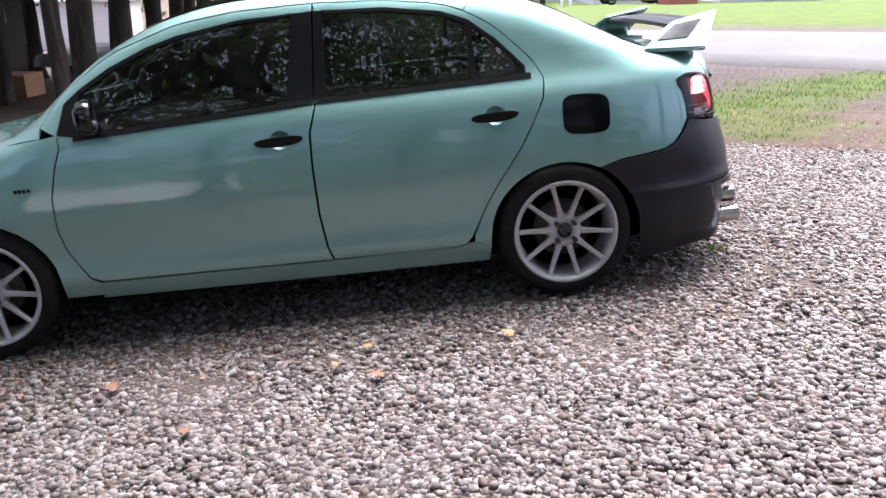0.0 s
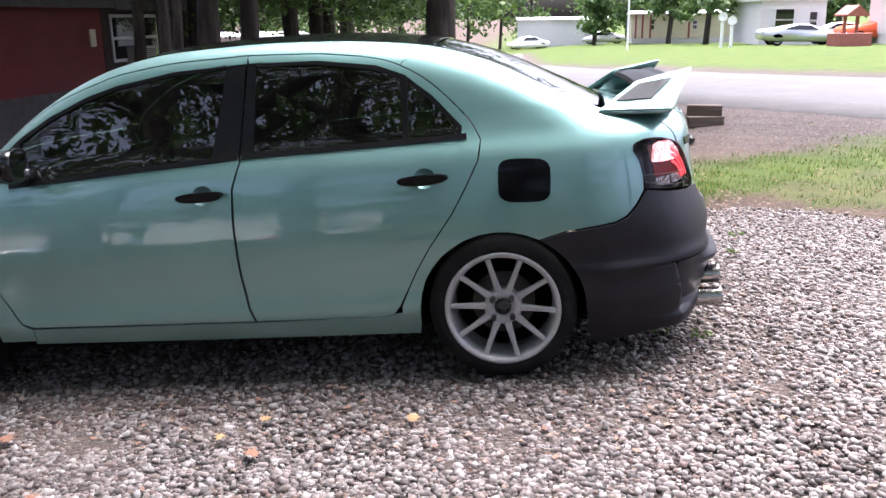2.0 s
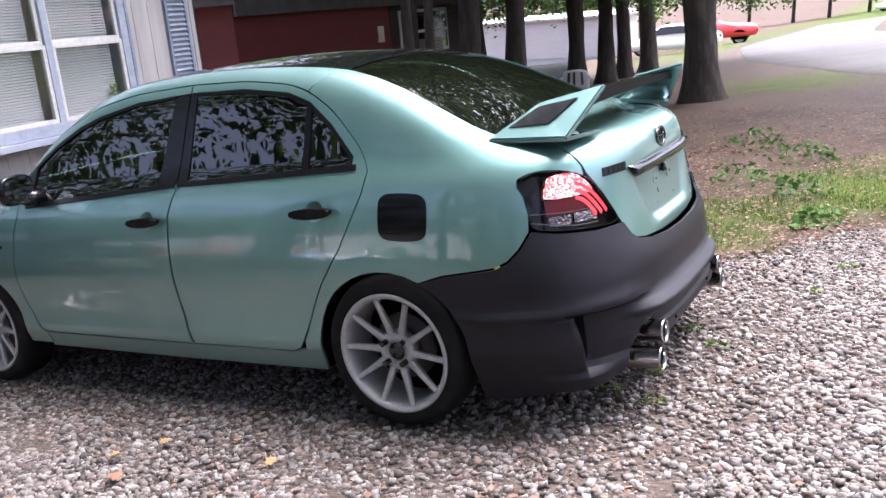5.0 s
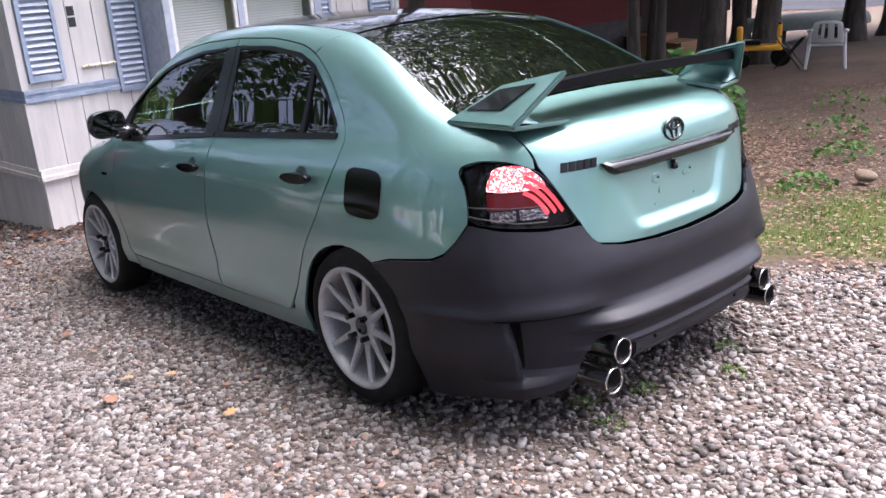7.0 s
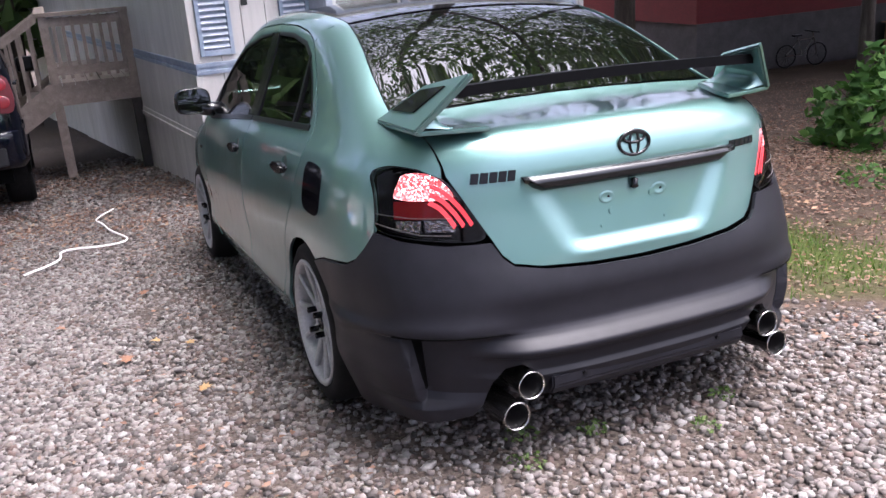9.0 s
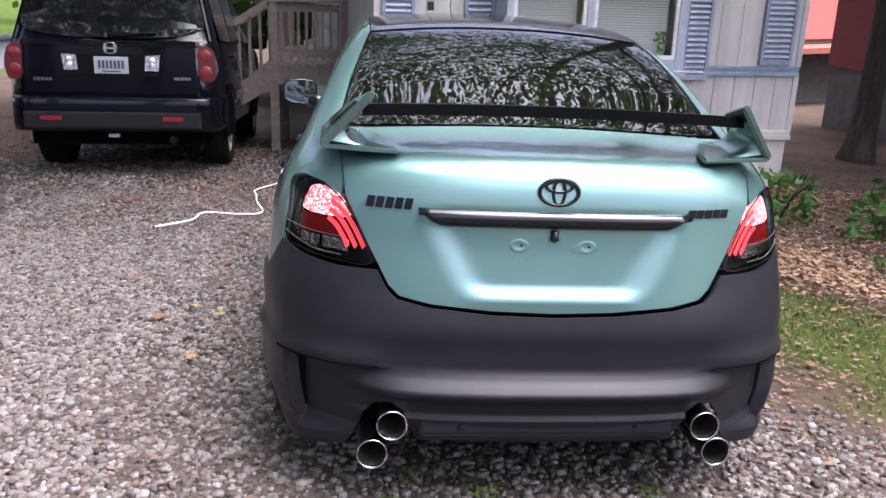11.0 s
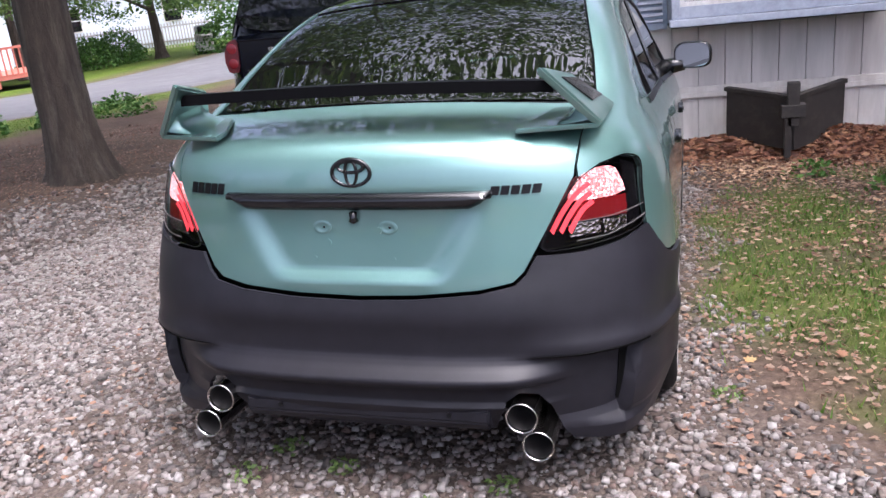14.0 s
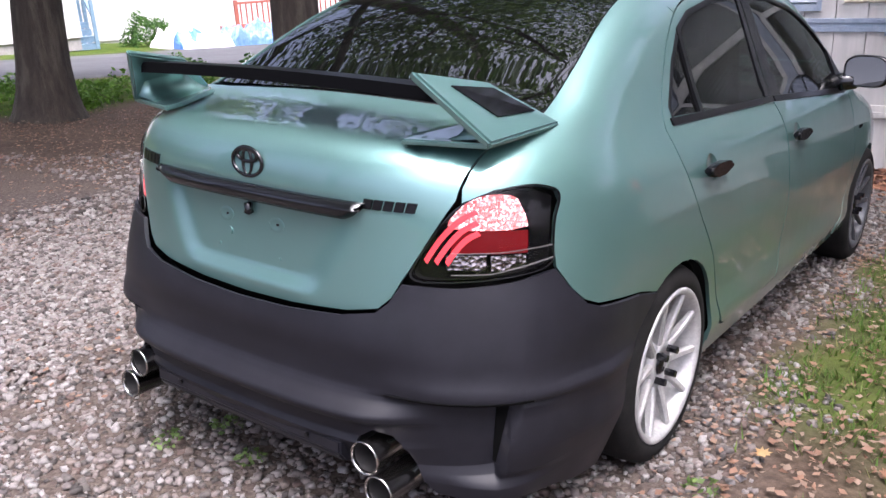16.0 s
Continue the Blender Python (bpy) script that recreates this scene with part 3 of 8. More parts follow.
def flank(s):
    mir = s < 0
    side = "left" if mir else "right"
    P = lambda dom, o, **k: patch(dom, o, mirror=mir, **k)
    # door skins below the belt
    rear_skin = [(-0.052, 0.962)] + REAR_EDGE[1:] + [(-1.034, 0.300)] + [(x + 0.006, z) for x, z in B_LINE[::-1][1:-1]] + [(-1.036, 0.962)]
    front_skin = [(-1.044, 0.962)] + [(x - 0.004, z) for x, z in B_LINE[1:]] + [(-1.05, 0.300), (-2.040, 0.316)] + F_EDGE[1:]
    # surrounds of the windows
    arc = dense(FRAME_OUT)
    zs = lambda q: float(np.interp(q, [p[0] for p in arc], [p[1] for p in arc]))
    rear_frame = [(-1.005, zs(-1.005))] + [p for p in arc if p[0] > -1.0] + [(-0.052, 0.962), (-1.036, 0.962), (-1.040, 0.985), (-0.985, 0.992), (-0.33, 1.006), (-0.12, 1.012), (-0.118, 1.040), (-0.232, 1.165), (-0.345, 1.256), (-0.46, 1.302), (-0.704, 1.340), (-1.003, 1.352)]
    front_frame = [(-1.011, zs(-1.011))] + [p for p in arc if p[0] < -1.016][::-1] + [(-2.125, 0.945), (-1.044, 0.962), (-1.05, 0.984), (-2.04, 0.938), (-2.13, 0.958), (-2.095, 1.075), (-2.03, 1.125), (-1.90, 1.200), (-1.73, 1.270), (-1.595, 1.306), (-1.335, 1.344), (-1.013, 1.352)]
    fd = panel("door", [P('side', front_skin), P('side', front_frame, step=0.05)], M_PAINT, car)
    rd = panel("door", [P('side', rear_skin), P('side', rear_frame, step=0.05)], M_PAINT, car)
    # glass and black surrounds
    for d, w, nm in ((fd, WIN_F, "window"), (rd, WIN_R, "window"), (rd, WIN_Q, "quarter_window")):
        g = panel(nm, [P('side', w, off=-0.006, step=0.08, thick=0)], M_TINT, d, "dark tinted glass")
        g.visible_shadow = False
    # black pillar trim and belt strip
    b1 = [(-1.10, 1.342), (-1.016, 1.350), (-1.046, 0.985), (-1.165, 0.975)]
    b2 = [(-1.008, 1.350), (-0.972, 1.342), (-0.985, 0.985), (-1.040, 0.985)]
    panel("pillar_trim", [P('side', b1, off=-0.002, step=0.09)], M_HANDLE, fd, "gloss black pillar trim")
    panel("pillar_trim", [P('side', b2, off=-0.002, step=0.09)], M_HANDLE, rd, "gloss black pillar trim")
    panel("window_bar", [P('side', [(-0.36, 1.262), (-0.335, 1.250), (-0.335, 1.0), (-0.36, 1.0)], off=0.002, step=0.09)], M_SATIN, rd)
    panel("belt_strip", [P('side', [(-0.10, 1.010), (-0.36, 1.004), (-1.035, 0.990), (-1.035, 0.972), (-0.36, 0.984), (-0.10, 0.990)], off=0.006, step=0.1)], M_SATIN, rd)
    panel("belt_strip", [P('side', [(-1.05, 0.990), (-2.06, 0.942), (-2.06, 0.922), (-1.05, 0.972)], off=0.006, step=0.1)], M_SATIN, fd)
    for d, ring in ((fd, [(-2.095, 1.075), (-2.03, 1.124), (-1.90, 1.199), (-1.73, 1.269), (-1.595, 1.306), (-1.335, 1.344), (-1.10, 1.354), (-1.10, 1.340), (-1.335, 1.330), (-1.595, 1.290), (-1.73, 1.252), (-1.90, 1.180), (-2.028, 1.104), (-2.05, 1.070)]),
                    (rd, [(-0.972, 1.354), (-0.704, 1.340), (-0.46, 1.302), (-0.345, 1.256), (-0.232, 1.165), (-0.118, 1.040), (-0.12, 1.010), (-0.130, 1.010), (-0.136, 1.036), (-0.244, 1.152), (-0.355, 1.240), (-0.466, 1.286), (-0.704, 1.324), (-0.972, 1.338)])):
        panel("window_seal", [P('side', ring, off=0.0, step=0.1)], M_SATIN, d)
    panel("mirror_base", [P('side', [(-2.128, 0.952), (-2.096, 1.074), (-2.028, 1.112), (-2.042, 0.935)], off=0.002, step=0.1)], M_SATIN, fd)
    # front wing
    wing = [(-2.186, 0.56), (-2.182, 0.70), (-2.152, 0.82), (-2.124, 0.90), (-2.132, 0.95), (-2.36, 0.925), (-2.62, 0.885), (-2.90, 0.820), (-3.00, 0.78), (-3.00, 0.60), (-2.94, 0.52)] + ARCH(-2.55, 158, 6, 14) + [(-2.213, 0.25), (-2.05, 0.25), (-2.05, 0.306), (-2.09, 0.328), (-2.118, 0.370), (-2.166, 0.46)]
    shoulder = [(-2.205, Yat(-2.205, 0.943)), (-2.36, Yat(-2.36, 0.925)), (-2.62, Yat(-2.62, 0.885)), (-2.90, Yat(-2.90, 0.82)), (-2.88, 0.56), (-2.60, 0.60), (-2.32, 0.615), (-2.205, 0.610), (-2.205, Yat(-2.205, 0.965))]
    panel("front_wing", [P('side', wing, step=0.05), P('top', shoulder, step=0.06)], M_PAINT, car)
    sill = [(-2.055, 0.306), (-1.04, 0.290), (-0.48, 0.286), (-0.446, 0.296), (-0.415, 0.30), (-0.339, 0.298), (-0.340, 0.25), (-0.348, 0.205), (-1.2, 0.215), (-2.06, 0.232)]
    panel("sill", [P('side', sill, off=-0.004, step=0.06)], M_PAINT, car)
    # quarter: wrapped from the door to the boot lid, with the pillar above it
    q = [ang(*p) for p in [(-0.046, 0.962), (-0.057, 0.906), (-0.109, 0.81), (-0.170, 0.709), (-0.273, 0.575), (-0.334, 0.48), (-0.370, 0.413), (-0.408, 0.335), (-0.41, 0.305), (-0.36, 0.30), (-0.338, 0.27)]]
    q += [ang(*p) for p in ARCH(0.0, 176, 61, 12)]
    q += [ang(*p) for p in [(0.266, 0.613), (0.377, 0.625), (0.46, 0.634), (0.505, 0.652), (0.545, 0.69), (0.580, 0.745), (0.580, 0.80), (0.566, 0.86), (0.545, 0.895), (0.548, 0.920)]]
    q += [angr(0.690, 0.936), angr(0.640, 0.928), angr(0.590, 0.900), angr(0.586, 0.93), angr(0.590, 0.962)]
    q += [ang(x, 0.962) for x in (0.62, 0.40, 0.20, 0.05)]
    turn_ = np.linspace(ang(-0.046, 0.962)[0], angr(0.590, 0.962)[0], 60)
    edge = [tuple(p[:2]) for p in shoot('wrap', turn_, np.full(60, 0.962))]
    pil = edge + [(0.66, 0.592), (0.53, 0.600), (0.44, 0.612), (0.38, 0.606), (0.186, 0.580), (0.04, 0.552), (-0.083, 0.532), (-0.22, 0.512)]
    pil += [ytop(x + 0.004, z + 0.003) for x, z in arc if -0.372 < x]
    panel("quarter_panel", [P('wrap', q, step=0.035), P('top', pil, step=0.03, thick=0.006)], M_PAINT, car)
    # green rail over the doors
    lift = [(x, z + 0.005) for x, z in arc]
    rail = [ytop(x, z) for x, z in lift if -2.19 < x < -0.355][::-1] + [(-2.20, Yat(-2.20, 0.99)), (-2.20, 0.602), (-2.10, 0.588), (-1.98, 0.574), (-1.88, 0.562), (-1.74, 0.545), (-1.60, 0.530), (-1.34, 0.518), (-1.0, 0.512), (-0.6, 0.512), (-0.22, 0.512)]
    panel("roof_rail", [P('top', rail, step=0.05, thick=0.008)], M_PAINT, car)
    # fuel flap on the left flank
    if mir:
        f = [(0.022, 0.903), (0.12, 0.905), (0.222, 0.893), (0.222, 0.81), (0.214, 0.738), (0.12, 0.734), (0.016, 0.745), (0.016, 0.83)]
        f = [ang(*p) for p in soft(f, 2)]
        panel("fuel_flap", [P('wrap', f, off=0.004, step=0.04)], M_FLAP, car, "gloss black fuel filler flap")
    # handles with the scoop behind
    for d, hx, hz in ((fd, -1.205, 0.842), (rd, -0.280, 0.852)):
        hd = raw("door_handle", [], [], M_HANDLE, d)
        bm = bmesh.new()
        y = Yat(hx, hz) + 0.012
        prism(bm, soft([(hx - 0.105, hz - 0.012), (hx - 0.06, hz - 0.024), (hx + 0.06, hz - 0.022), (hx + 0.105, hz - 0.004), (hx + 0.105, hz + 0.016), (hx, hz + 0.021), (hx - 0.105, hz + 0.010)], 1), y, y + 0.022)
        bmesh.ops.bevel(bm, geom=[e for e in bm.edges], offset=0.006, segments=2, affect='EDGES')
        if mir:
            bmesh.ops.scale(bm, vec=(1, -1, 1), verts=bm.verts[:])
        bmesh.ops.recalc_face_normals(bm, faces=bm.faces[:])
        bm.to_mesh(hd.data)
        bm.free()
        circ = [(hx + 0.005 + 0.045 * math.cos(a), hz + 0.040 * math.sin(a)) for a in np.linspace(0, 2 * math.pi, 17)[:-1]]
        cv, cf, cn = P('side', circ, off=0.0025, step=0.012, thick=0)
        mid = cv.mean(0)
        dish = cn - np.clip((cv - mid) / 0.045, -1, 1) * 0.75
        panel("handle_cup", [(cv, cf, dish / np.linalg.norm(dish, axis=1, keepdims=True))], M_PAINT, d)
        lock = bmesh.new()
        tube(lock, (hx + 0.09, y + 0.02, hz + 0.004), (hx + 0.09, y + 0.026, hz + 0.004), 0.008, 12)
        if mir:
            bmesh.ops.scale(lock, vec=(1, -1, 1), verts=lock.verts[:])
        put("lock", lock, M_SATIN, hd)
    # mirror
    mr = bmesh.new()
    lathe(mr, [(0.0, -0.060), (0.06, -0.055), (0.095, -0.035), (0.106, 0.0), (0.102, 0.022), (0.094, 0.026), (0.094, 0.018), (0.0, 0.018)], 36, 'X')

    def squared(bm):
        for v in bm.verts:
            r = math.hypot(v.co.y, v.co.z)
            if r > 1e-6:
                c, s_ = v.co.y / r, v.co.z / r
                k = (abs(c)**3.2 + abs(s_)**3.2)**(-1 / 3.2)
                v.co.y, v.co.z = c * r * k * 1.08, s_ * r * k * 0.76
    squared(mr)
    bmesh.ops.transform(mr, matrix=pose(-1.945, 0.885, 1.030, 0, 0, -12) @ Matrix.Scale(0.88, 4), verts=mr.verts[:])
    tube(mr, (-1.985, 0.72, 0.965), (-1.965, 0.84, 0.985), 0.045, 10, 0.036)
    if mir:
        bmesh.ops.scale(mr, vec=(1, -1, 1), verts=mr.verts[:])
    mo = put("door_mirror", mr, M_GLOSS, fd, "gloss black door mirror", True)
    mg = bmesh.new()
    lathe(mg, [(0.0, 0.0), (0.093, 0.0)], 36, 'X')
    squared(mg)
    bmesh.ops.transform(mg, matrix=pose(-1.945, 0.885, 1.030, 0, 0, -12) @ Matrix.Scale(0.88, 4) @ Matrix.Translation((0.021, 0, 0)), verts=mg.verts[:])
    if mir:
        bmesh.ops.scale(mg, vec=(1, -1, 1), verts=mg.verts[:])
    put("mirror_glass", mg, M_MIRROR, mo)
    # small badge on the front wing
    bd = bmesh.new()
    for i in range(4):
        box(bd, -2.33 + i * 0.018, -2.317 + i * 0.018, Yat(-2.3, 0.742) - 0.002, Yat(-2.3, 0.742) + 0.003, 0.735, 0.75)
    if mir:
        bmesh.ops.scale(bd, vec=(1, -1, 1), verts=bd.verts[:])
    put("wing_badge", bd, M_GLOSS, car, "small black badge, unreadable")


M_MIRROR = mat("mirror", (0.62, 0.64, 0.66), 0.02, 1.0)
flank(-1)
flank(1)


# roof, windscreen, rear glass, bonnet, boot lid
def both(pts):
    return pts + [(x, -y) for x, y in pts[::-1] if abs(y) > 1e-6]


panel("roof", [patch('top', both([(-0.215, 0), (-0.222, 0.30), (-0.225, 0.508), (-0.6, 0.508), (-1.0, 0.508), (-1.34, 0.514), (-1.50, 0.52), (-1.49, 0.3), (-1.48, 0)]), step=0.06, thick=0.008)], M_GLOSS, car, "gloss black wrapped roof")
rg = panel("rear_window", [patch('top', both([(0.455, 0), (0.45, 0.30), (0.432, 0.52), (0.415, 0.585), (0.38, 0.600), (0.186, 0.574), (0.04, 0.546), (-0.083, 0.526), (-0.215, 0.506), (-0.212, 0.3), (-0.205, 0)]), off=-0.004, step=0.11, thick=0.006)], M_REARGLASS, car, "dark tinted rear window")
rg.visible_shadow = False
ws = panel("windscreen", [patch('top', both([(-1.49, 0), (-1.50, 0.30), (-1.51, 0.518), (-1.60, 0.526), (-1.74, 0.541), (-1.88, 0.558), (-1.98, 0.570), (-2.10, 0.584), (-2.20, 0.598), (-2.24, 0.4), (-2.26, 0)]), off=-0.004, step=0.06, thick=0.006)], M_TINT, car, "tinted windscreen")
ws.visible_shadow = False
panel("bonnet", [patch('top', both([(-2.27, 0), (-2.25, 0.4), (-2.21, 0.604), (-2.32, 0.609), (-2.60, 0.594), (-2.88, 0.552), (-3.10, 0.40), (-3.18, 0)]), step=0.07)], M_PAINT, car)
fb = bmesh.new()
_fv = []
for z in np.linspace(0.16, 0.80, 12):
    row = []
    for a in np.linspace(-math.pi / 2 * 0.82, math.pi / 2 * 0.82, 41):
        lo, hi = 0.0, 2.0
        for _ in range(36):
            mid = (lo + hi) / 2
            if body(np.array(-2.4 - mid * math.cos(a)), np.array(mid * math.sin(a)), np.array(z)) > 0:
                hi = mid
            else:
                lo = mid
        row.append(fb.verts.new((-2.4 - lo * math.cos(a) + 0.002, lo * math.sin(a), z)))
    _fv.append(row)
for i in range(11):
    for j in range(40):
        cx = sum(k.co.x for k in (_fv[i][j], _fv[i + 1][j + 1])) / 2
        if cx < -2.90 and not (_fv[i][j].co.z > 0.55 and cx > -3.0):
            fb.faces.new((_fv[i][j], _fv[i][j + 1], _fv[i + 1][j + 1], _fv[i + 1][j]))
for v in [v for v in fb.verts if not v.link_faces]:
    fb.verts.remove(v)
put("front_bumper", fb, M_PAINT, car, "", True)

# boot lid: deck and tail face with the plate recess
LID = [(0.586, 0.975), (0.580, 0.93), (0.578, 0.905), (0.545, 0.84), (0.512, 0.775), (0.478, 0.712), (0.455, 0.668), (0.425, 0.640), (0.34, 0.622), (0.17, 0.608), (0.0, 0.603)]


def recess(p):
    """Depth of the number plate hollow in the lid."""
    y, z = np.abs(p[:, 1]), p[:, 2]
    half = np.interp(z, [0.62, 0.65, 0.685, 0.83, 0.86], [0.20, 0.235, 0.265, 0.345, 0.352])
    low = np.clip((z - 0.646) / 0.022, 0, 1)
    inside = np.clip((half + 0.02 - y) / 0.085, 0, 1) * low * np.clip((0.875 - z) / 0.02, 0, 1)
    ss = lambda t: t * t * (3 - 2 * t)
    lip = np.exp(-((z - 0.642) / 0.012)**2) * np.clip((0.24 - y) / 0.04, 0, 1) * 0.005
    return -0.015 * ss(inside) + lip


lid_face = [(y, z) for y, z in LID] + [(-y, z) for y, z in LID[-2::-1]]
lid_edge = [(Xat(y, 0.975), y) for y in [k * 0.018 for k in range(0, 33)] + [0.586]]
lid_top = both(lid_edge + [(0.66, 0.588), (0.53, 0.596), (0.445, 0.606), (0.462, 0.5), (0.47, 0.3), (0.472, 0)])
lid = panel("boot_lid", [patch('rear', lid_face, off=recess, step=0.018), patch('top', lid_top, step=0.05)], M_PAINT, car)
plate_seats = [(-0.10, 0.788), (0.09, 0.787)]
for y, z in plate_seats:
    seat_ = panel("plate_seat", [patch('rear', [(y + 0.028 * math.cos(a), z + 0.019 * math.sin(a)) for a in np.linspace(0, 6.283, 21)[:-1]], off=lambda p, y=y, z=z: recess(p) + 0.001 + 0.0014 * np.exp(-((np.hypot((p[:, 1] - y) / 0.028, (p[:, 2] - z) / 0.019) - 0.72) / 0.2)**2), step=0.004, thick=0.004)], M_PAINT, lid)
    bm = bmesh.new()
    x = Xat(y, z) - 0.0135
    tube(bm, (x - 0.003, y + 0.006, z), (x + 0.0022, y + 0.006, z), 0.0035, 8)
    put("bolt_hole", bm, M_SATIN, seat_)
for y, z, r in ((-0.086, 0.745, 0.011), (-0.125, 0.705, 0.004), (0.105, 0.702, 0.004), (0.062, 0.78, 0.011)):
    panel("plate_hole", [patch('rear', [(y + r * math.cos(a), z + r * math.sin(a)) for a in np.linspace(0, 6.283, 13)[:-1]], off=lambda p: recess(p) + 0.003, step=0.05, thick=0.004)], M_PAINT, lid)
# black bar over the plate, release knob
bar = bmesh.new()
N = 25
rows = []
for i in range(N):
    y = -0.380 + 0.760 * i / (N - 1)
    low_k = min(1.0, (0.380 - abs(y)) / 0.045)
    x = Xat(y, 0.862) - 0.004
    rows.append([bar.verts.new((x + dx, y, 0.862 + (dz if dz > 0 else 0.020 + (dz - 0.020) * low_k))) for dx, dz in ((-0.015, 0.022), (0.008, 0.023), (0.019, 0.017), (0.0255, 0.006), (0.0245, -0.008), (0.016, -0.020), (0.0, -0.026), (-0.03, -0.024))])
for a, b in zip(rows, rows[1:]):
    for j in range(8):
        bar.faces.new((a[j], a[(j + 1) % 8], b[(j + 1) % 8], b[j]))
bar.faces.new(rows[0])
bar.faces.new(rows[-1][::-1])
put("plate_bar", bar, M_GLOSS, lid, "gloss black bar over the plate recess", True)
kn = bmesh.new()
lathe(kn, [(0.0, 0.835), (0.012, 0.83), (0.010, 0.815), (0.014, 0.806), (0.0, 0.798)], 14, 'Z', Matrix.Translation((Xat(0, 0.82) - 0.006, -0.004, 0)))
put("release_knob", kn, M_GLOSS, lid, "", True)

# emblem: plain ovals; word badges as plain strokes
em = bmesh.new()
ex = Xat(0, 0.938) + 0.003


def oval(bm, cy, cz, ry, rz, r, x):
    n = 36
    ring = []
    for i in range(n):
        a = 2 * math.pi * i / n
        c = Vector((x, cy + ry * math.cos(a), cz + rz * math.sin(a)))
        o = Vector((0, math.cos(a), math.sin(a)))
        ring.append([bm.verts.new(c + o * r * math.cos(b) + Vector((r * 0.8 * math.sin(b), 0, 0))) for b in np.linspace(0, 2 * math.pi, 7)[:-1]])
    for i in range(n):
        p, q = ring[i], ring[(i + 1) % n]
        for j in range(6):
            bm.faces.new((p[j], p[(j + 1) % 6], q[(j + 1) % 6], q[j]))


oval(em, 0, 0.938, 0.054, 0.036, 0.006, ex)
oval(em, 0, 0.938, 0.016, 0.034, 0.005, ex)
oval(em, 0, 0.954, 0.036, 0.015, 0.005, ex)
put("emblem", em, M_GLOSS, lid, "black oval emblem", True)


def strokes(name, y0, z0, w, h, cells, label):
    """A row of slanted dark strokes standing for a badge."""
    bm = bmesh.new()
    n = len(cells)
    for i, kind in enumerate(cells):
        ya = y0 + w * i / n
        cw = w / n * 0.84
        bars = {'a': [(0, 0, 0.25, 1), (0.7, 0, 0.95, 1), (0.2, 0.38, 0.8, 0.6)], 'b': [(0.35, 0, 0.62, 1)], 'c': [(0, 0, 0.25, 1), (0.2, 0.8, 1, 1), (0.2, 0.42, 1, 0.6)], 'd': [(0, 0.8, 1, 1), (0.4, 0, 0.65, 0.8)], 'e': [(0, 0, 0.9, 0.2), (0, 0.8, 0.9, 1), (0, 0, 0.2, 1), (0.75, 0, 0.95, 1)], 's': [(0, 0, 1, 1)], 'n': [(0, 0, 0.95, 1)]}[kind]
        for a, b, c, d in bars:
            pts = [(a, b), (c, b), (c, d), (a, d)]
            quad = [(ya + cw * p + 0.22 * h * q, z0 + h * q - 0.02 * (p * cw)) for p, q in pts]
            vs0 = [bm.verts.new((Xat(y, z) - 0.001, y, z)) for y, z in quad]
            vs1 = [bm.verts.new((Xat(y, z) + 0.005, y, z)) for y, z in quad]
            bm.faces.new(vs1)
            for k in range(4):
                bm.faces.new((vs0[k], vs0[(k + 1) % 4], vs1[(k + 1) % 4], vs1[k]))
    put(name, bm, M_HANDLE, lid, label)


strokes("model_badge", -0.522, 0.878, 0.128, 0.030, "nnnnn", "black model badge of slanted strokes")
strokes("trim_badge", 0.372, 0.872, 0.132, 0.023, "snnnn", "black trim badge of slanted strokes")


# rear bumper: matt black shell wrapped from arch to arch
def bump_off(p):
    y, z, x = np.abs(p[:, 1]), p[:, 2], p[:, 0]
    mid = hermite(z, [0.10, 0.235, 0.300, 0.314, 0.322, 0.345, 0.368, 0.378, 0.390, 0.402, 0.425, 0.455, 0.50, 0.545, 0.60, 0.66, 0.72], [0.015, 0.030, 0.056, 0.060, 0.050, 0.050, 0.056, 0.078, 0.083, 0.078, 0.052, 0.034, 0.034, 0.040, 0.032, 0.016, 0.010])
    flk = hermite(z, [0.10, 0.20, 0.35, 0.430, 0.450, 0.462, 0.475, 0.50, 0.60, 0.72], [0.010, 0.016, 0.022, 0.030, 0.035, 0.034, 0.022, 0.014, 0.012, 0.008])
    cor = hermite(z, [0.10, 0.19, 0.225, 0.245, 0.30, 0.40, 0.425, 0.438, 0.446, 0.465, 0.50, 0.545, 0.60, 0.72], [0.040, 0.064, 0.058, 0.036, 0.030, 0.031, 0.033, 0.036, 0.056, 0.058, 0.046, 0.040, 0.029, 0.010])
    lip_in = np.clip((y - 0.58) / 0.09, 0, 1)
    cor = np.where(z < 0.25, 0.038 + (cor - 0.038) * lip_in, cor)
    a = np.clip((y - 0.40) / 0.20, 0, 1)
    a = a * a * (3 - 2 * a)
    b = np.clip((0.72 - x) / 0.22, 0, 1)
    b = b * b * (3 - 2 * b)
    h = (mid * (1 - a) + cor * a) * (1 - b) + flk * b
    fade = np.clip((x - 0.30) / 0.12, 0, 1) * 0.6 + 0.4
    # the corner panels lie back behind a raised edge that leans outwards
    turn = np.arctan2(y, x - WX) - vent_turn(z)
    level = smoothstep(0.225, 0.262, z) * (1 - smoothstep(0.430, 0.446, z))
    out = np.clip(turn / 0.010 + 0.5, 0, 1)
    flush = (0.048 - h) * out * (1 - b)
    sunk = -0.026 * (1 - out) * np.exp(-np.clip(-turn, 0, None) / 0.15)
    return h * fade + 0.002 + level * (flush + sunk)


def vent_turn(z):
    return np.radians(np.interp(z, [0.24, 0.45], [34.1, 35.9]))


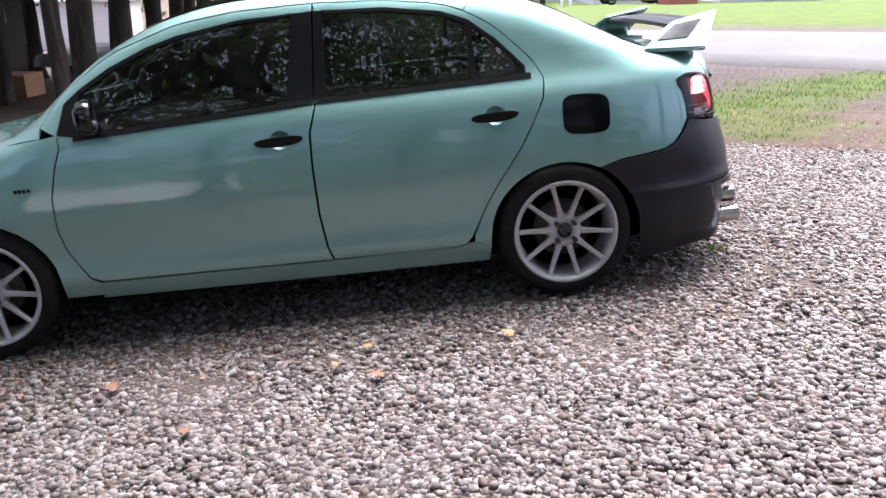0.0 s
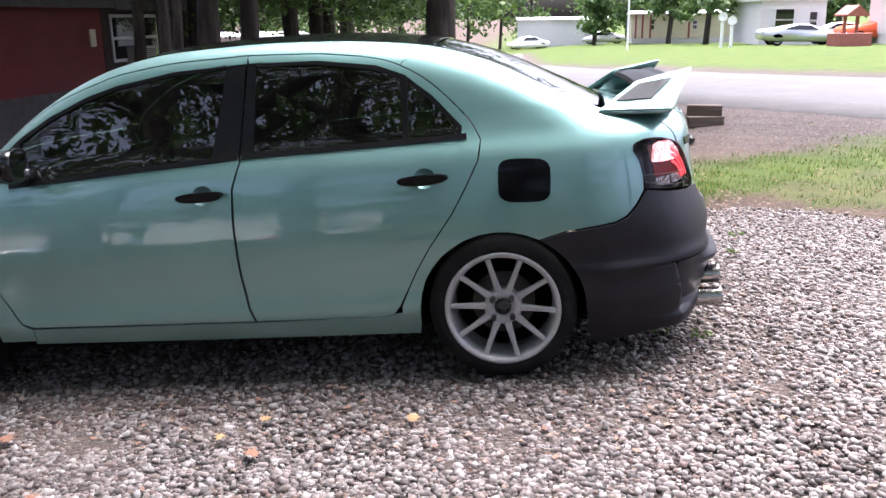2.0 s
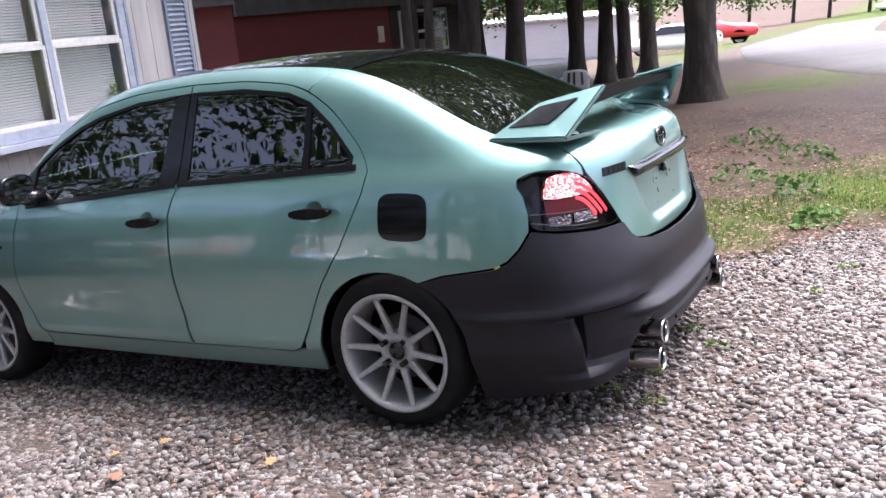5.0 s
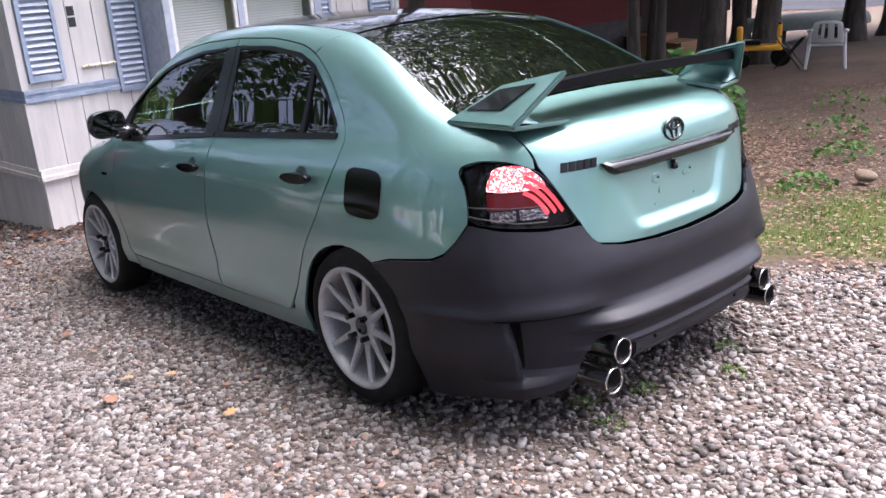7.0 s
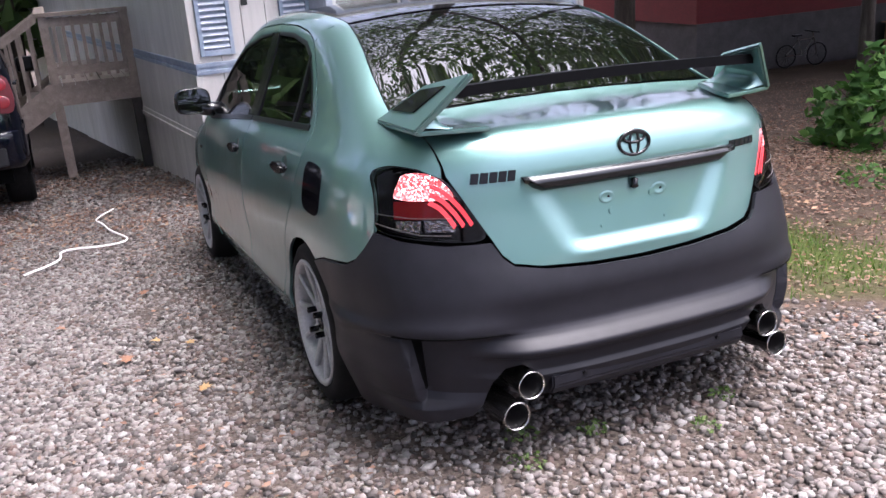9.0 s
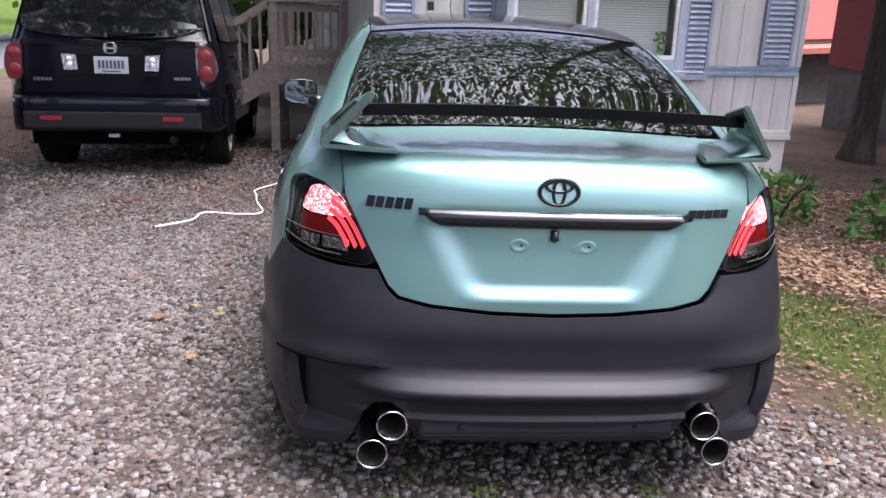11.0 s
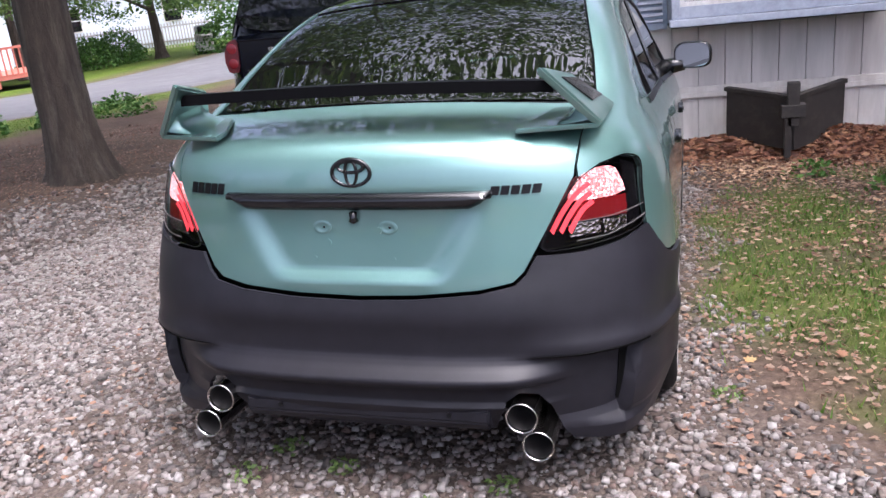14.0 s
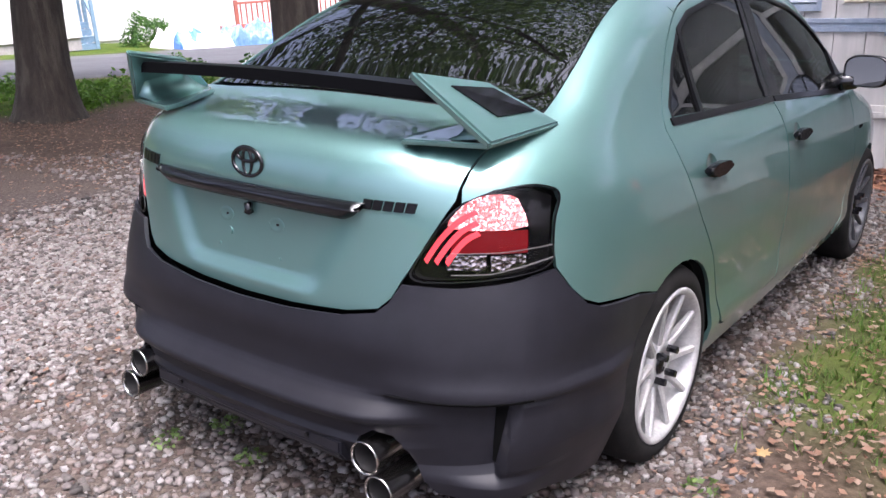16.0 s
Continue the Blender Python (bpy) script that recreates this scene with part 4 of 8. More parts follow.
bo = [ang(*p) for p in ARCH(0.0, 60, 0, 10)] + [ang(0.341, 0.22), ang(0.345, 0.135), ang(0.47, 0.142), ang(0.57, 0.165)]
bo += [angr(0.70, 0.178), angr(0.60, 0.184), angr(0.556, 0.192), angr(0.534, 0.225), angr(0.508, 0.302), angr(0.476, 0.340), angr(0.43, 0.350), angr(0.395, 0.325), angr(0.375, 0.27), angr(0.365, 0.235), angr(0.18, 0.232), (0.0, 0.232)]
up = [angr(0.17, 0.604), angr(0.34, 0.618), angr(0.430, 0.636), angr(0.458, 0.661), angr(0.484, 0.708), angr(0.60, 0.708), angr(0.70, 0.722)]
up += [ang(0.588, 0.742), ang(0.552, 0.688), ang(0.51, 0.646), ang(0.462, 0.627), ang(0.377, 0.618), ang(0.266, 0.606)]
full = [(0.0, 0.599)] + up + bo[:-1] + [(0.0, 0.232)] + [(-a, z) for a, z in (up + bo[:-1])[::-1]]
bumper = panel("rear_bumper", [patch('wrap', full, off=bump_off, step=0.022, thick=0.012, cuts=(0.235, 0.245, 0.314, 0.322, 0.368, 0.378, 0.390, 0.402, 0.425, 0.430, 0.438, 0.446, 0.452, 0.462, 0.475, 0.225, 0.262), slants=[((s * (vent_turn(0.24) + d), 0.24), (s * (vent_turn(0.45) + d), 0.45)) for s in (-1, 1) for d in (-0.005, 0.005)])], M_PRIMER, car, "unpainted matt black rear bumper")
for s in (-1, 1):
    def vent_off(p):
        return bump_off(p) + 0.003
    vt = [(vent_turn(0.438) - 0.004, 0.438), (vent_turn(0.438) - 0.030, 0.434), (vent_turn(0.27) - 0.010, 0.275), (vent_turn(0.27) - 0.004, 0.270)]
    # flat black patch paints the dark inside of the slot, nothing is cut out
    panel("slot_shade_patch", [patch('wrap', vt, off=vent_off, step=0.012, mirror=s < 0, thick=0.004)], M_VOID, bumper, "black patch painting the dark depth of the bumper slot")
    # thin black line painted as the shade below the overhanging crease
    panel("crease_shade_line", [patch('wrap', [angr(0.725, 0.4515), angr(0.58, 0.4490), angr(0.46, 0.4470), angr(0.46, 0.4455), angr(0.58, 0.4445), angr(0.725, 0.4460)], off=vent_off, step=0.03, mirror=s < 0, thick=0.003)], M_VOID, bumper, "black line painting the shade under the bumper crease")
# valance under the tail
vb = bmesh.new()
prism(vb, [(0.70, 0.20), (0.885, 0.235), (0.905, 0.262), (0.905, 0.300), (0.70, 0.300)], -0.36, 0.36, 'Y')
bmesh.ops.bevel(vb, geom=vb.edges[:], offset=0.006, segments=2, affect='EDGES')
put("valance", vb, M_PRIMER, bumper)
for y in (-0.25, 0.25):
    sc = bmesh.new()
    tube(sc, (0.90, y, 0.285), (0.912, y, 0.285), 0.007, 8)
    put("screw", sc, M_SATIN, bumper)


# tail lamps
def lamp_unit(s):
    mir = s < 0
    P = lambda o, off, st=0.02, **k: patch('wrap', o, off=off, step=st, mirror=mir, **k)
    hull = [ang(0.549, 0.916), ang(0.570, 0.926), angr(0.690, 0.934), angr(0.640, 0.925), angr(0.588, 0.896), angr(0.552, 0.842), angr(0.519, 0.776), angr(0.492, 0.716), angr(0.60, 0.722), angr(0.70, 0.735), ang(0.590, 0.752), ang(0.586, 0.80), ang(0.572, 0.86), ang(0.550, 0.895)]
    hull = soft(hull, 2)
    core = np.mean(hull, axis=0)
    hull = [tuple(core + (np.array(p) - core) * 1.03) for p in hull]
    unit = panel("tail_lamp", [P(hull, -0.034)], M_GLOSS, car, "smoked tail lamp with red glowing LEDs")
    cover = panel("lens", [P(hull, 0.004, thick=0.01)], M_SMOKE, unit, "clear lens with dark rim")
    cover.visible_shadow = False
    T = lambda deg, z: (radians(deg), z)
    panel("lens_rim", [P([hull[k - 1], hull[k]] + [tuple(np.array(hull[j]) + (np.mean(hull, axis=0) - hull[j]) * 0.025) for j in (k, k - 1)], 0.006, thick=0.002) for k in range(len(hull))], M_GLOSS, unit, "black rim")
    panel("smoked_side", [P([ang(0.556, 0.908), T(38, 0.926), T(37.6, 0.926), T(37.6, 0.744), ang(0.592, 0.758), ang(0.586, 0.80), ang(0.572, 0.86)], -0.012, thick=0.004)], M_GLOSS, unit, "smoked black outer part")
    panel("red_lens", [P([T(37.4, 0.836), T(29.4, 0.836), T(28.6, 0.784), T(37.4, 0.784)], -0.010, thick=0.004)], M_REDLENS, unit, "dark red unlit lens")
    panel("led_panel", [P(soft([T(37.4, 0.838), T(37.2, 0.866), T(36.6, 0.888), T(36.0, 0.914), T(33.4, 0.920), T(31.0, 0.911), T(29.4, 0.884), T(28.2, 0.852), T(28.6, 0.837)], 1), -0.009, thick=0.003)], M_LEDPANEL, unit, "glowing red LED panel")
    # three glowing strips that bend down towards the lid
    for k in range(3):
        d = k * 0.024
        mid = [(0.620 + 0.2 * d, 0.880 - d), (0.592 + 0.35 * d, 0.862 - d * 0.9), (0.568 + 0.6 * d, 0.834 - d * 0.65), (0.546 + 0.8 * d, 0.800 - d * 0.35), (0.527 + 0.95 * d, 0.762 - 0.05 * d)]
        mid = soft(mid, 2, False)
        outer = [angr(y - 0.004, z + 0.005) for y, z in mid]
        inner = [angr(y + 0.004, z - 0.005) for y, z in mid]
        panel("led_strip", [P(outer + inner[::-1], -0.008, thick=0.003)], M_LED, unit, "glowing red strip")
    for a, b in ((37.2, 33.2), (32.7, 28.2)):
        panel("reflector", [P([T(a, 0.781), T(b, 0.779), T(b + 0.1, 0.745), T(a, 0.748)], -0.012, thick=0.004)], M_CHROMELENS, unit, "clear chromed reflector")
    panel("lens_line", [P([ang(0.588, 0.772), angr(0.66, 0.742), angr(0.585, 0.738), angr(0.585, 0.7355), angr(0.66, 0.7395), ang(0.588, 0.769)], 0.006, thick=0.002), P([ang(0.586, 0.800), angr(0.671, 0.790), angr(0.58, 0.787), angr(0.58, 0.785), angr(0.671, 0.788), ang(0.586, 0.798)], 0.006, thick=0.002)], M_LENSEDGE, unit)


lamp_unit(-1)
lamp_unit(1)

# exhausts: two stacked tips a side
for y, z in ((-0.437, 0.294), (-0.490, 0.210), (0.450, 0.292), (0.492, 0.214)):
    bm = bmesh.new()
    lathe(bm, [(0.040, 0.62), (0.040, 0.905), (0.043, 0.912), (0.0435, 0.918), (0.041, 0.920), (0.0385, 0.914), (0.038, 0.900)], 32, 'X', Matrix.Translation((0, y, z)) @ Matrix.Rotation(0, 4, 'X'))
    ex_ = put("exhaust_tip", bm, M_STEEL, car, "polished steel exhaust tip", True)
    bm = bmesh.new()
    lathe(bm, [(0.0378, 0.908), (0.036, 0.70), (0.0, 0.70)], 24, 'X', Matrix.Translation((0, y, z)))
    put("pipe_bore", bm, M_SOOT, ex_, "", True)


# wheels
def wheel(x, y, s, alloy):
    w = new("wheel")
    w.parent = car
    w.matrix_basis = pose(x, y, 0.305, 0, 0, 0 if s > 0 else 180)
    bm = bmesh.new()
    lathe(bm, [(0.232, -0.195), (0.262, -0.20), (0.288, -0.188), (0.300, -0.165), (0.303, -0.10), (0.300, -0.035), (0.290, -0.012), (0.268, 0.000), (0.248, 0.002), (0.232, -0.006), (0.226, -0.03), (0.226, -0.16), (0.232, -0.195)], 64)
    put("tyre", bm, M_RUBBER, w, "", True)
    bm = bmesh.new()
    lathe(bm, [(0.2335, -0.012), (0.2365, -0.001), (0.232, 0.003), (0.221, 0.001), (0.212, -0.012), (0.205, -0.05), (0.200, -0.15), (0.222, -0.19), (0.230, -0.19)], 64)
    rim = put("rim", bm, alloy, w, "", True)
    hub = bmesh.new()
    lathe(hub, [(0.036, -0.06), (0.036, -0.030), (0.058, -0.026), (0.072, -0.030), (0.078, -0.045), (0.078, -0.075), (0.0, -0.075)], 40)
    put("hub", hub, alloy, rim, "", True)
    for i in range(10):
        a = 2 * math.pi * (i + 0.86) / 10
        bm = bmesh.new()
        secs = [(0.058, 0.017, -0.030, 0.030), (0.11, 0.0125, -0.022, 0.026), (0.17, 0.0105, -0.012, 0.022), (0.213, 0.012, -0.006, 0.016)]
        rows = []
        for r, h, top, dep in secs:
            rows.append([bm.verts.new((r, yy, ww)) for ww, yy in ((-h, top - 0.006), (-h * 0.55, top), (h * 0.55, top), (h, top - 0.006), (h * 0.8, top - dep), (-h * 0.8, top - dep))])
        for p, q in zip(rows, rows[1:]):
            for j in range(6):
                bm.faces.new((p[j], p[(j + 1) % 6], q[(j + 1) % 6], q[j]))
        bm.faces.new(rows[0])
        bm.faces.new(rows[-1][::-1])
        bmesh.ops.rotate(bm, cent=(0, 0, 0), matrix=Matrix.Rotation(a, 3, 'Y'), verts=bm.verts[:])
        put("spoke", bm, alloy, rim)
    cap = bmesh.new()
    lathe(cap, [(0.034, -0.05), (0.034, -0.030), (0.028, -0.024), (0.0, -0.022)], 24)
    put("centre_cap", cap, M_GLOSS, rim, "", True)
    for i in range(4):
        a = 2 * math.pi * (i + 0.5) / 4
        c = (0.054 * math.cos(a), 0.054 * math.sin(a))
        nut = bmesh.new()
        tube(nut, (c[0], -0.040, c[1]), (c[0], 0.004, c[1]), 0.0120, 6)
        put("wheel_nut", nut, M_GLOSS, rim)
    disc = bmesh.new()
    lathe(disc, [(0.05, -0.10), (0.13, -0.10), (0.13, -0.115), (0.05, -0.115), (0.05, -0.10)], 40)
    put("brake_disc", disc, M_BRAKE, w, "", True)
    back = bmesh.new()
    lathe(back, [(0.0, -0.17), (0.205, -0.17)], 40)
    put("back_plate", back, M_VOID, w)


for x in (0.0, -2.55):
    wheel(x, -0.835, -1, M_RIM)
    wheel(x, 0.835, 1, M_RIM if x == 0 else M_DARKRIM)

# liners, floor and cabin
for x in (0.0, -2.55):
    for s in (-1, 1):
        lin = bmesh.new()
        n = 20
        prev = None
        for i in range(n + 1):
            a = radians(-8 + 196 * i / n)
            c = [lin.verts.new((x + r * math.cos(a), s * yy, 0.305 + r * 0.955 * math.sin(a))) for r, yy in ((0.337, 0.79), (0.352, 0.70), (0.355, 0.45))]
            if prev:
                for j in range(2):
                    lin.faces.new((prev[j], prev[j + 1], c[j + 1], c[j]))
            prev = c
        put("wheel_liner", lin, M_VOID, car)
fl = boxes((-3.15, 0.62, -0.55, 0.55, 0.17, 0.21), (-2.20, -0.37, -0.77, 0.77, 0.20, 0.24), (0.34, 0.74, -0.36, 0.36, 0.24, 0.28), (-2.2, -2.16, -0.76, 0.76, 0.22, 0.85), (0.38, 0.40, -0.58, 0.58, 0.22, 1.0), (-3.1, -2.9, -0.6, 0.6, 0.2, 0.7))
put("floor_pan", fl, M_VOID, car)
# dark panel backs close the shut lines
bk = []
for mir in (True, False):
    o = [(-2.17, 0.93), (-1.0, 0.955), (-0.06, 0.955), (-0.12, 0.78), (-0.42, 0.32), (-2.05, 0.31), (-2.17, 0.5)]
    bk.append(patch('side', o, off=-0.022, step=0.06, mirror=mir, thick=0))
    bk.append(patch('wrap', [ang(0.15, 0.95), angr(0.50, 0.965), angr(0.30, 0.965), angr(0.30, 0.60), angr(0.5, 0.62), ang(0.56, 0.66), ang(0.34, 0.62), ang(0.12, 0.66)], off=-0.045, step=0.08, mirror=mir, thick=0))
bk.append(patch('rear', [(-0.50, 0.60), (-0.30, 0.56), (0.30, 0.56), (0.50, 0.60), (0.50, 0.75), (-0.50, 0.75)], off=-0.045, step=0.1, thick=0))
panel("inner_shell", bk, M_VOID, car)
for y in (-0.36, 0.36):
    bm = bmesh.new()
    box(bm, -1.72, -1.20, y - 0.25, y + 0.25, 0.42, 0.60, 0.05)
    box(bm, -0.09, 0.09, -0.23, 0.23, -0.32, 0.32, 0.05, pose(-1.12, y, 0.86, 0, 16, 0))
    box(bm, -0.05, 0.05, -0.12, 0.12, -0.09, 0.09, 0.04, pose(-0.99, y, 1.24, 0, 12, 0))
    put("front_seat", bm, M_SEAT, car, "dark cloth front seat", True)
bm = bmesh.new()
box(bm, -0.75, -0.25, -0.62, 0.62, 0.40, 0.56, 0.05)
box(bm, -0.08, 0.08, -0.62, 0.62, -0.28, 0.26, 0.05, pose(-0.16, 0, 0.80, 0, 22, 0))
for y in (-0.38, 0, 0.38):
    box(bm, -0.04, 0.04, -0.11, 0.11, -0.07, 0.07, 0.03, pose(-0.04, y, 1.10, 0, 18, 0))
put("rear_bench", bm, M_SEAT, car, "dark cloth rear bench", True)
put("parcel_shelf", boxes((0.0, 0.40, -0.56, 0.56, 0.98, 1.0)), M_SEAT, car)
bm = bmesh.new()
box(bm, -2.05, -1.72, -0.66, 0.66, 0.68, 0.95, 0.07)
put("dashboard", bm, M_SATIN, car, "", True)
bm = bmesh.new()
m = pose(-1.62, -0.36, 0.88, 0, -62, 0)
for i in range(24):
    a, b = 2 * math.pi * i / 24, 2 * math.pi * (i + 1) / 24
    tube(bm, m @ Vector((0.18 * math.cos(a), 0.18 * math.sin(a), 0)), m @ Vector((0.18 * math.cos(b), 0.18 * math.sin(b), 0)), 0.014, 8)
tube(bm, m @ Vector((-0.18, 0, 0)), m @ Vector((0.18, 0, 0)), 0.02, 6)
put("steering_wheel", bm, M_SATIN, car)

# spoiler: two leaning end plates with black windows, a foot each and a carbon wing between
sp = new("spoiler")
sp.parent = car
sp["label"] = "teal spoiler with black wing and dark insets"


def slab(bm, pts, thick):
    """A bent plate through corner points, given thickness along its own normal."""
    v = [Vector(p) for p in pts]
    n = (v[1] - v[0]).cross(v[2] - v[0]).normalized()
    a = [bm.verts.new(p + n * thick / 2) for p in v]
    b = [bm.verts.new(p - n * thick / 2) for p in v]
    bm.faces.new(a)
    bm.faces.new(b[::-1])
    k = len(v)
    for i in range(k):
        bm.faces.new((a[i], b[i], b[(i + 1) % k], a[(i + 1) % k]))


for s in (-1, 1):
    A, B, C, D = (0.415, s * 0.655, 1.045), (0.585, s * 0.548, 1.150), (0.812, s * 0.505, 1.186), (0.708, s * 0.645, 1.030)
    bm = bmesh.new()
    slab(bm, [A, B, C, D], 0.022)
    bmesh.ops.bevel(bm, geom=bm.edges[:], offset=0.006, segments=2, affect='EDGES')
    pl = put("end_plate", bm, M_PAINT, sp)
    va, vb_, vc, vd = (Vector(k) for k in (A, B, C, D))
    at = lambda u, v: (va * (1 - u) + vd * u) * (1 - v) + (vb_ * (1 - u) + vc * u) * v
    n = (vb_ - va).cross(vd - va).normalized()
    n = n if n.y * s > 0 else -n
    ins = bmesh.new()
    q = [at(0.10, 0.30) + n * 0.0125, at(0.16, 0.80) + n * 0.0125, at(0.72, 0.80) + n * 0.0125, at(0.62, 0.30) + n * 0.0125]
    slab(ins, q, 0.006)
    put("inset", ins, M_GLOSS, pl, "gloss black inset")
    ft = bmesh.new()
    slab(ft, [A, (0.52, s * 0.50, 1.052), (0.690, s * 0.432, 1.034), (0.752, s * 0.432, 1.024), D], 0.014)
    bmesh.ops.bevel(ft, geom=ft.edges[:], offset=0.004, segments=2, affect='EDGES')
    put("foot", ft, M_PAINT, sp)
    # hollow fillet between plate and foot
    rb = bmesh.new()
    rows = []
    for i in range(7):
        u = i / 6
        x = 0.50 + 0.21 * u
        p0 = at(0.22 + 0.62 * u, 0.62 - 0.18 * u) - n * 0.010
        p2 = Vector((x, s * (0.52 - 0.05 * u), 1.052 - 0.028 * u))
        p1 = Vector((x, s * 0.600, 1.058 - 0.02 * u))
        rows.append([rb.verts.new(p0 * (1 - k)**2 + p1 * 2 * k * (1 - k) + p2 * k * k) for k in np.linspace(0, 1, 7)])
    for a, b in zip(rows, rows[1:]):
        for k in range(6):
            rb.faces.new((a[k], a[k + 1], b[k + 1], b[k]))
    low_edge = [rows[0], rows[-1]]
    for row in low_edge:
        base = rb.verts.new(Vector((row[3].co.x, s * 0.630, 1.046)))
        for k in range(6):
            rb.faces.new((row[k], row[k + 1], base))
    put("fillet", rb, M_PAINT, sp, "", True)
wg = bmesh.new()
rows = []
for i in range(21):
    y = -0.535 + 1.07 * i / 20
    bow = 0.010 * (1 - (y / 0.535)**2)
    rows.append([wg.verts.new((0.66 + cx, y, 1.135 + bow + cz)) for cx, cz in ((-0.085, -0.010), (-0.07, 0.004), (-0.01, 0.012), (0.05, 0.010), (0.072, 0.016), (0.088, 0.016), (0.090, -0.014), (-0.05, -0.020))])
for a, b in zip(rows, rows[1:]):
    for j in range(8):
        wg.faces.new((a[j], a[(j + 1) % 8], b[(j + 1) % 8], b[j]))
wg.faces.new(rows[0])
wg.faces.new(rows[-1][::-1])
put("wing", wg, M_WING, sp, "satin black wing", False)

# ---- the blue and white mobile home at the end of the drive ----
M_SIDING = varied("cream_siding", (0.50, 0.475, 0.455), (0.57, 0.545, 0.525), 1.2, 0.65, (0.30, 0.265, 0.24), 0.08, 0.002, (1.0, 1.0, 0.12))
M_SKIRT = varied("white_skirting", (0.58, 0.55, 0.51), (0.66, 0.63, 0.60), 1.5, 0.6, (0.33, 0.295, 0.25), 0.1, 0.002, (1.0, 1.0, 0.2))
M_BLUE = varied("faded_blue_paint", (0.22, 0.27, 0.36), (0.27, 0.32, 0.41), 3.0, 0.6, (0.44, 0.46, 0.50), 0.1, 0.002)
M_BLUEPALE = varied("pale_blue_frame", (0.34, 0.375, 0.46), (0.39, 0.425, 0.50), 3.0, 0.55, (0.40, 0.42, 0.48), 0.08, 0.002)
M_SASH = varied("grey_white_sash", (0.62, 0.61, 0.59), (0.70, 0.69, 0.67), 5.0, 0.5, (0.40, 0.38, 0.35), 0.05, 0.001)
M_BLIND = mat("white_blind", (0.72, 0.72, 0.70), 0.6)
M_PANE = glass("window_pane", (0.95, 0.96, 0.96), 0.86)
M_DARKWOOD = varied("dark_stained_wood", (0.012, 0.010, 0.009), (0.020, 0.016, 0.014), 6, 0.7, (0.04, 0.033, 0.027), 0.3, 0.003, (0.3, 3, 3))
M_DECK = varied("weathered_brown_wood", (0.20, 0.16, 0.135), (0.27, 0.22, 0.19), 4, 0.75, (0.33, 0.29, 0.26), 0.3, 0.003, (0.4, 3, 3))
M_METALROOF = varied("pale_metal_roof", (0.55, 0.55, 0.55), (0.63, 0.63, 0.62), 1.0, 0.5)
M_BLACKMARK = mat("black_digits", (0.01, 0.01, 0.01), 0.5)
M_CREAMY = varied("cream_plaster", (0.62, 0.55, 0.42), (0.68, 0.61, 0.48), 6, 0.7)

HX, HY = -4.996, -0.393
HYAW = math.degrees(math.atan2(0.994, -0.109))  # along the end wall, from its left corner
house = thing("house", pose(HX, HY, 0, 0, 0, HYAW), "cream and blue mobile home end with shuttered bay window", "house")
# local axes: x along the end wall, y into the house, z up; ground near -0.4
HW, HL, HTOP = 4.275, 15.0, 2.55
put("wall", boxes((0.02, HW - 0.02, 0.03, HL, 0.10, HTOP)), M_SIDING, house)
GB = -0.62
n_board = 19
for i in range(n_board):
    a, b = HW * i / n_board, HW * (i + 1) / n_board
    put("siding_board", boxes((a + 0.003, b - 0.003, 0.0, 0.035, 0.14, 0.705), bev=0.002), M_SIDING, house)
    put("siding_board", boxes((a + 0.003, b - 0.003, 0.0, 0.035, 0.795, HTOP), bev=0.002), M_SIDING, house)
    put("skirt_board", boxes((a + 0.002, b - 0.002, 0.012, 0.04, GB, 0.06), bev=0.002), M_SKIRT, house)
put("skirting", boxes((0.03, HW - 0.03, 0.045, HL, GB - 1.0, 0.1)), M_SKIRT, house)
put("skirt_trim", boxes((-0.025, HW + 0.025, -0.03, 0.03, 0.055, 0.10), (-0.02, HW + 0.02, -0.018, 0.03, 0.10, 0.150), bev=0.004), M_SKIRT, house)
put("belt_trim", boxes((-0.02, HW + 0.02, -0.022, 0.03, 0.70, 0.735), (-0.015, HW + 0.015, -0.012, 0.03, 0.735, 0.765), (-0.02, HW + 0.02, -0.022, 0.03, 0.765, 0.80), bev=0.004), M_BLUE, house)
# long left wall
for i in range(34):
    a, b = 0.04 + i * 0.225, 0.04 + (i + 1) * 0.225
    put("siding_board", boxes((-0.012, 0.022, a + 0.003, b - 0.003, 0.14, 0.705), bev=0.002), M_SIDING, house)
    put("siding_board", boxes((-0.012, 0.022, a + 0.003, b - 0.003, 0.795, HTOP), bev=0.002), M_SIDING, house)
put("skirt_board", boxes((0.0, 0.03, 0.04, 7.8, GB - 0.4, 0.06)), M_SKIRT, house)
put("skirt_trim", boxes((-0.03, 0.03, 0.03, 7.8, 0.055, 0.10), (-0.02, 0.03, 0.03, 7.8, 0.10, 0.15), bev=0.004), M_SKIRT, house)
put("belt_trim", boxes((-0.022, 0.03, 0.03, 7.8, 0.70, 0.735), (-0.014, 0.03, 0.03, 7.8, 0.735, 0.765), (-0.022, 0.03, 0.03, 7.8, 0.765, 0.80), bev=0.004), M_BLUE, house)
put("roof", boxes((-0.12, HW + 0.12, -0.14, HL + 0.1, HTOP, HTOP + 0.12), (0.3, HW - 0.3, 0.0, HL, HTOP + 0.10, HTOP + 0.32), bev=0.03), M_METALROOF, house)
for x in (0.0, HW):
    put("corner_trim", boxes((x - 0.03, x + 0.03, -0.012, 0.06, 0.14, 0.70), (x - 0.03, x + 0.03, -0.012, 0.06, 0.80, HTOP), bev=0.004), M_SIDING, house)


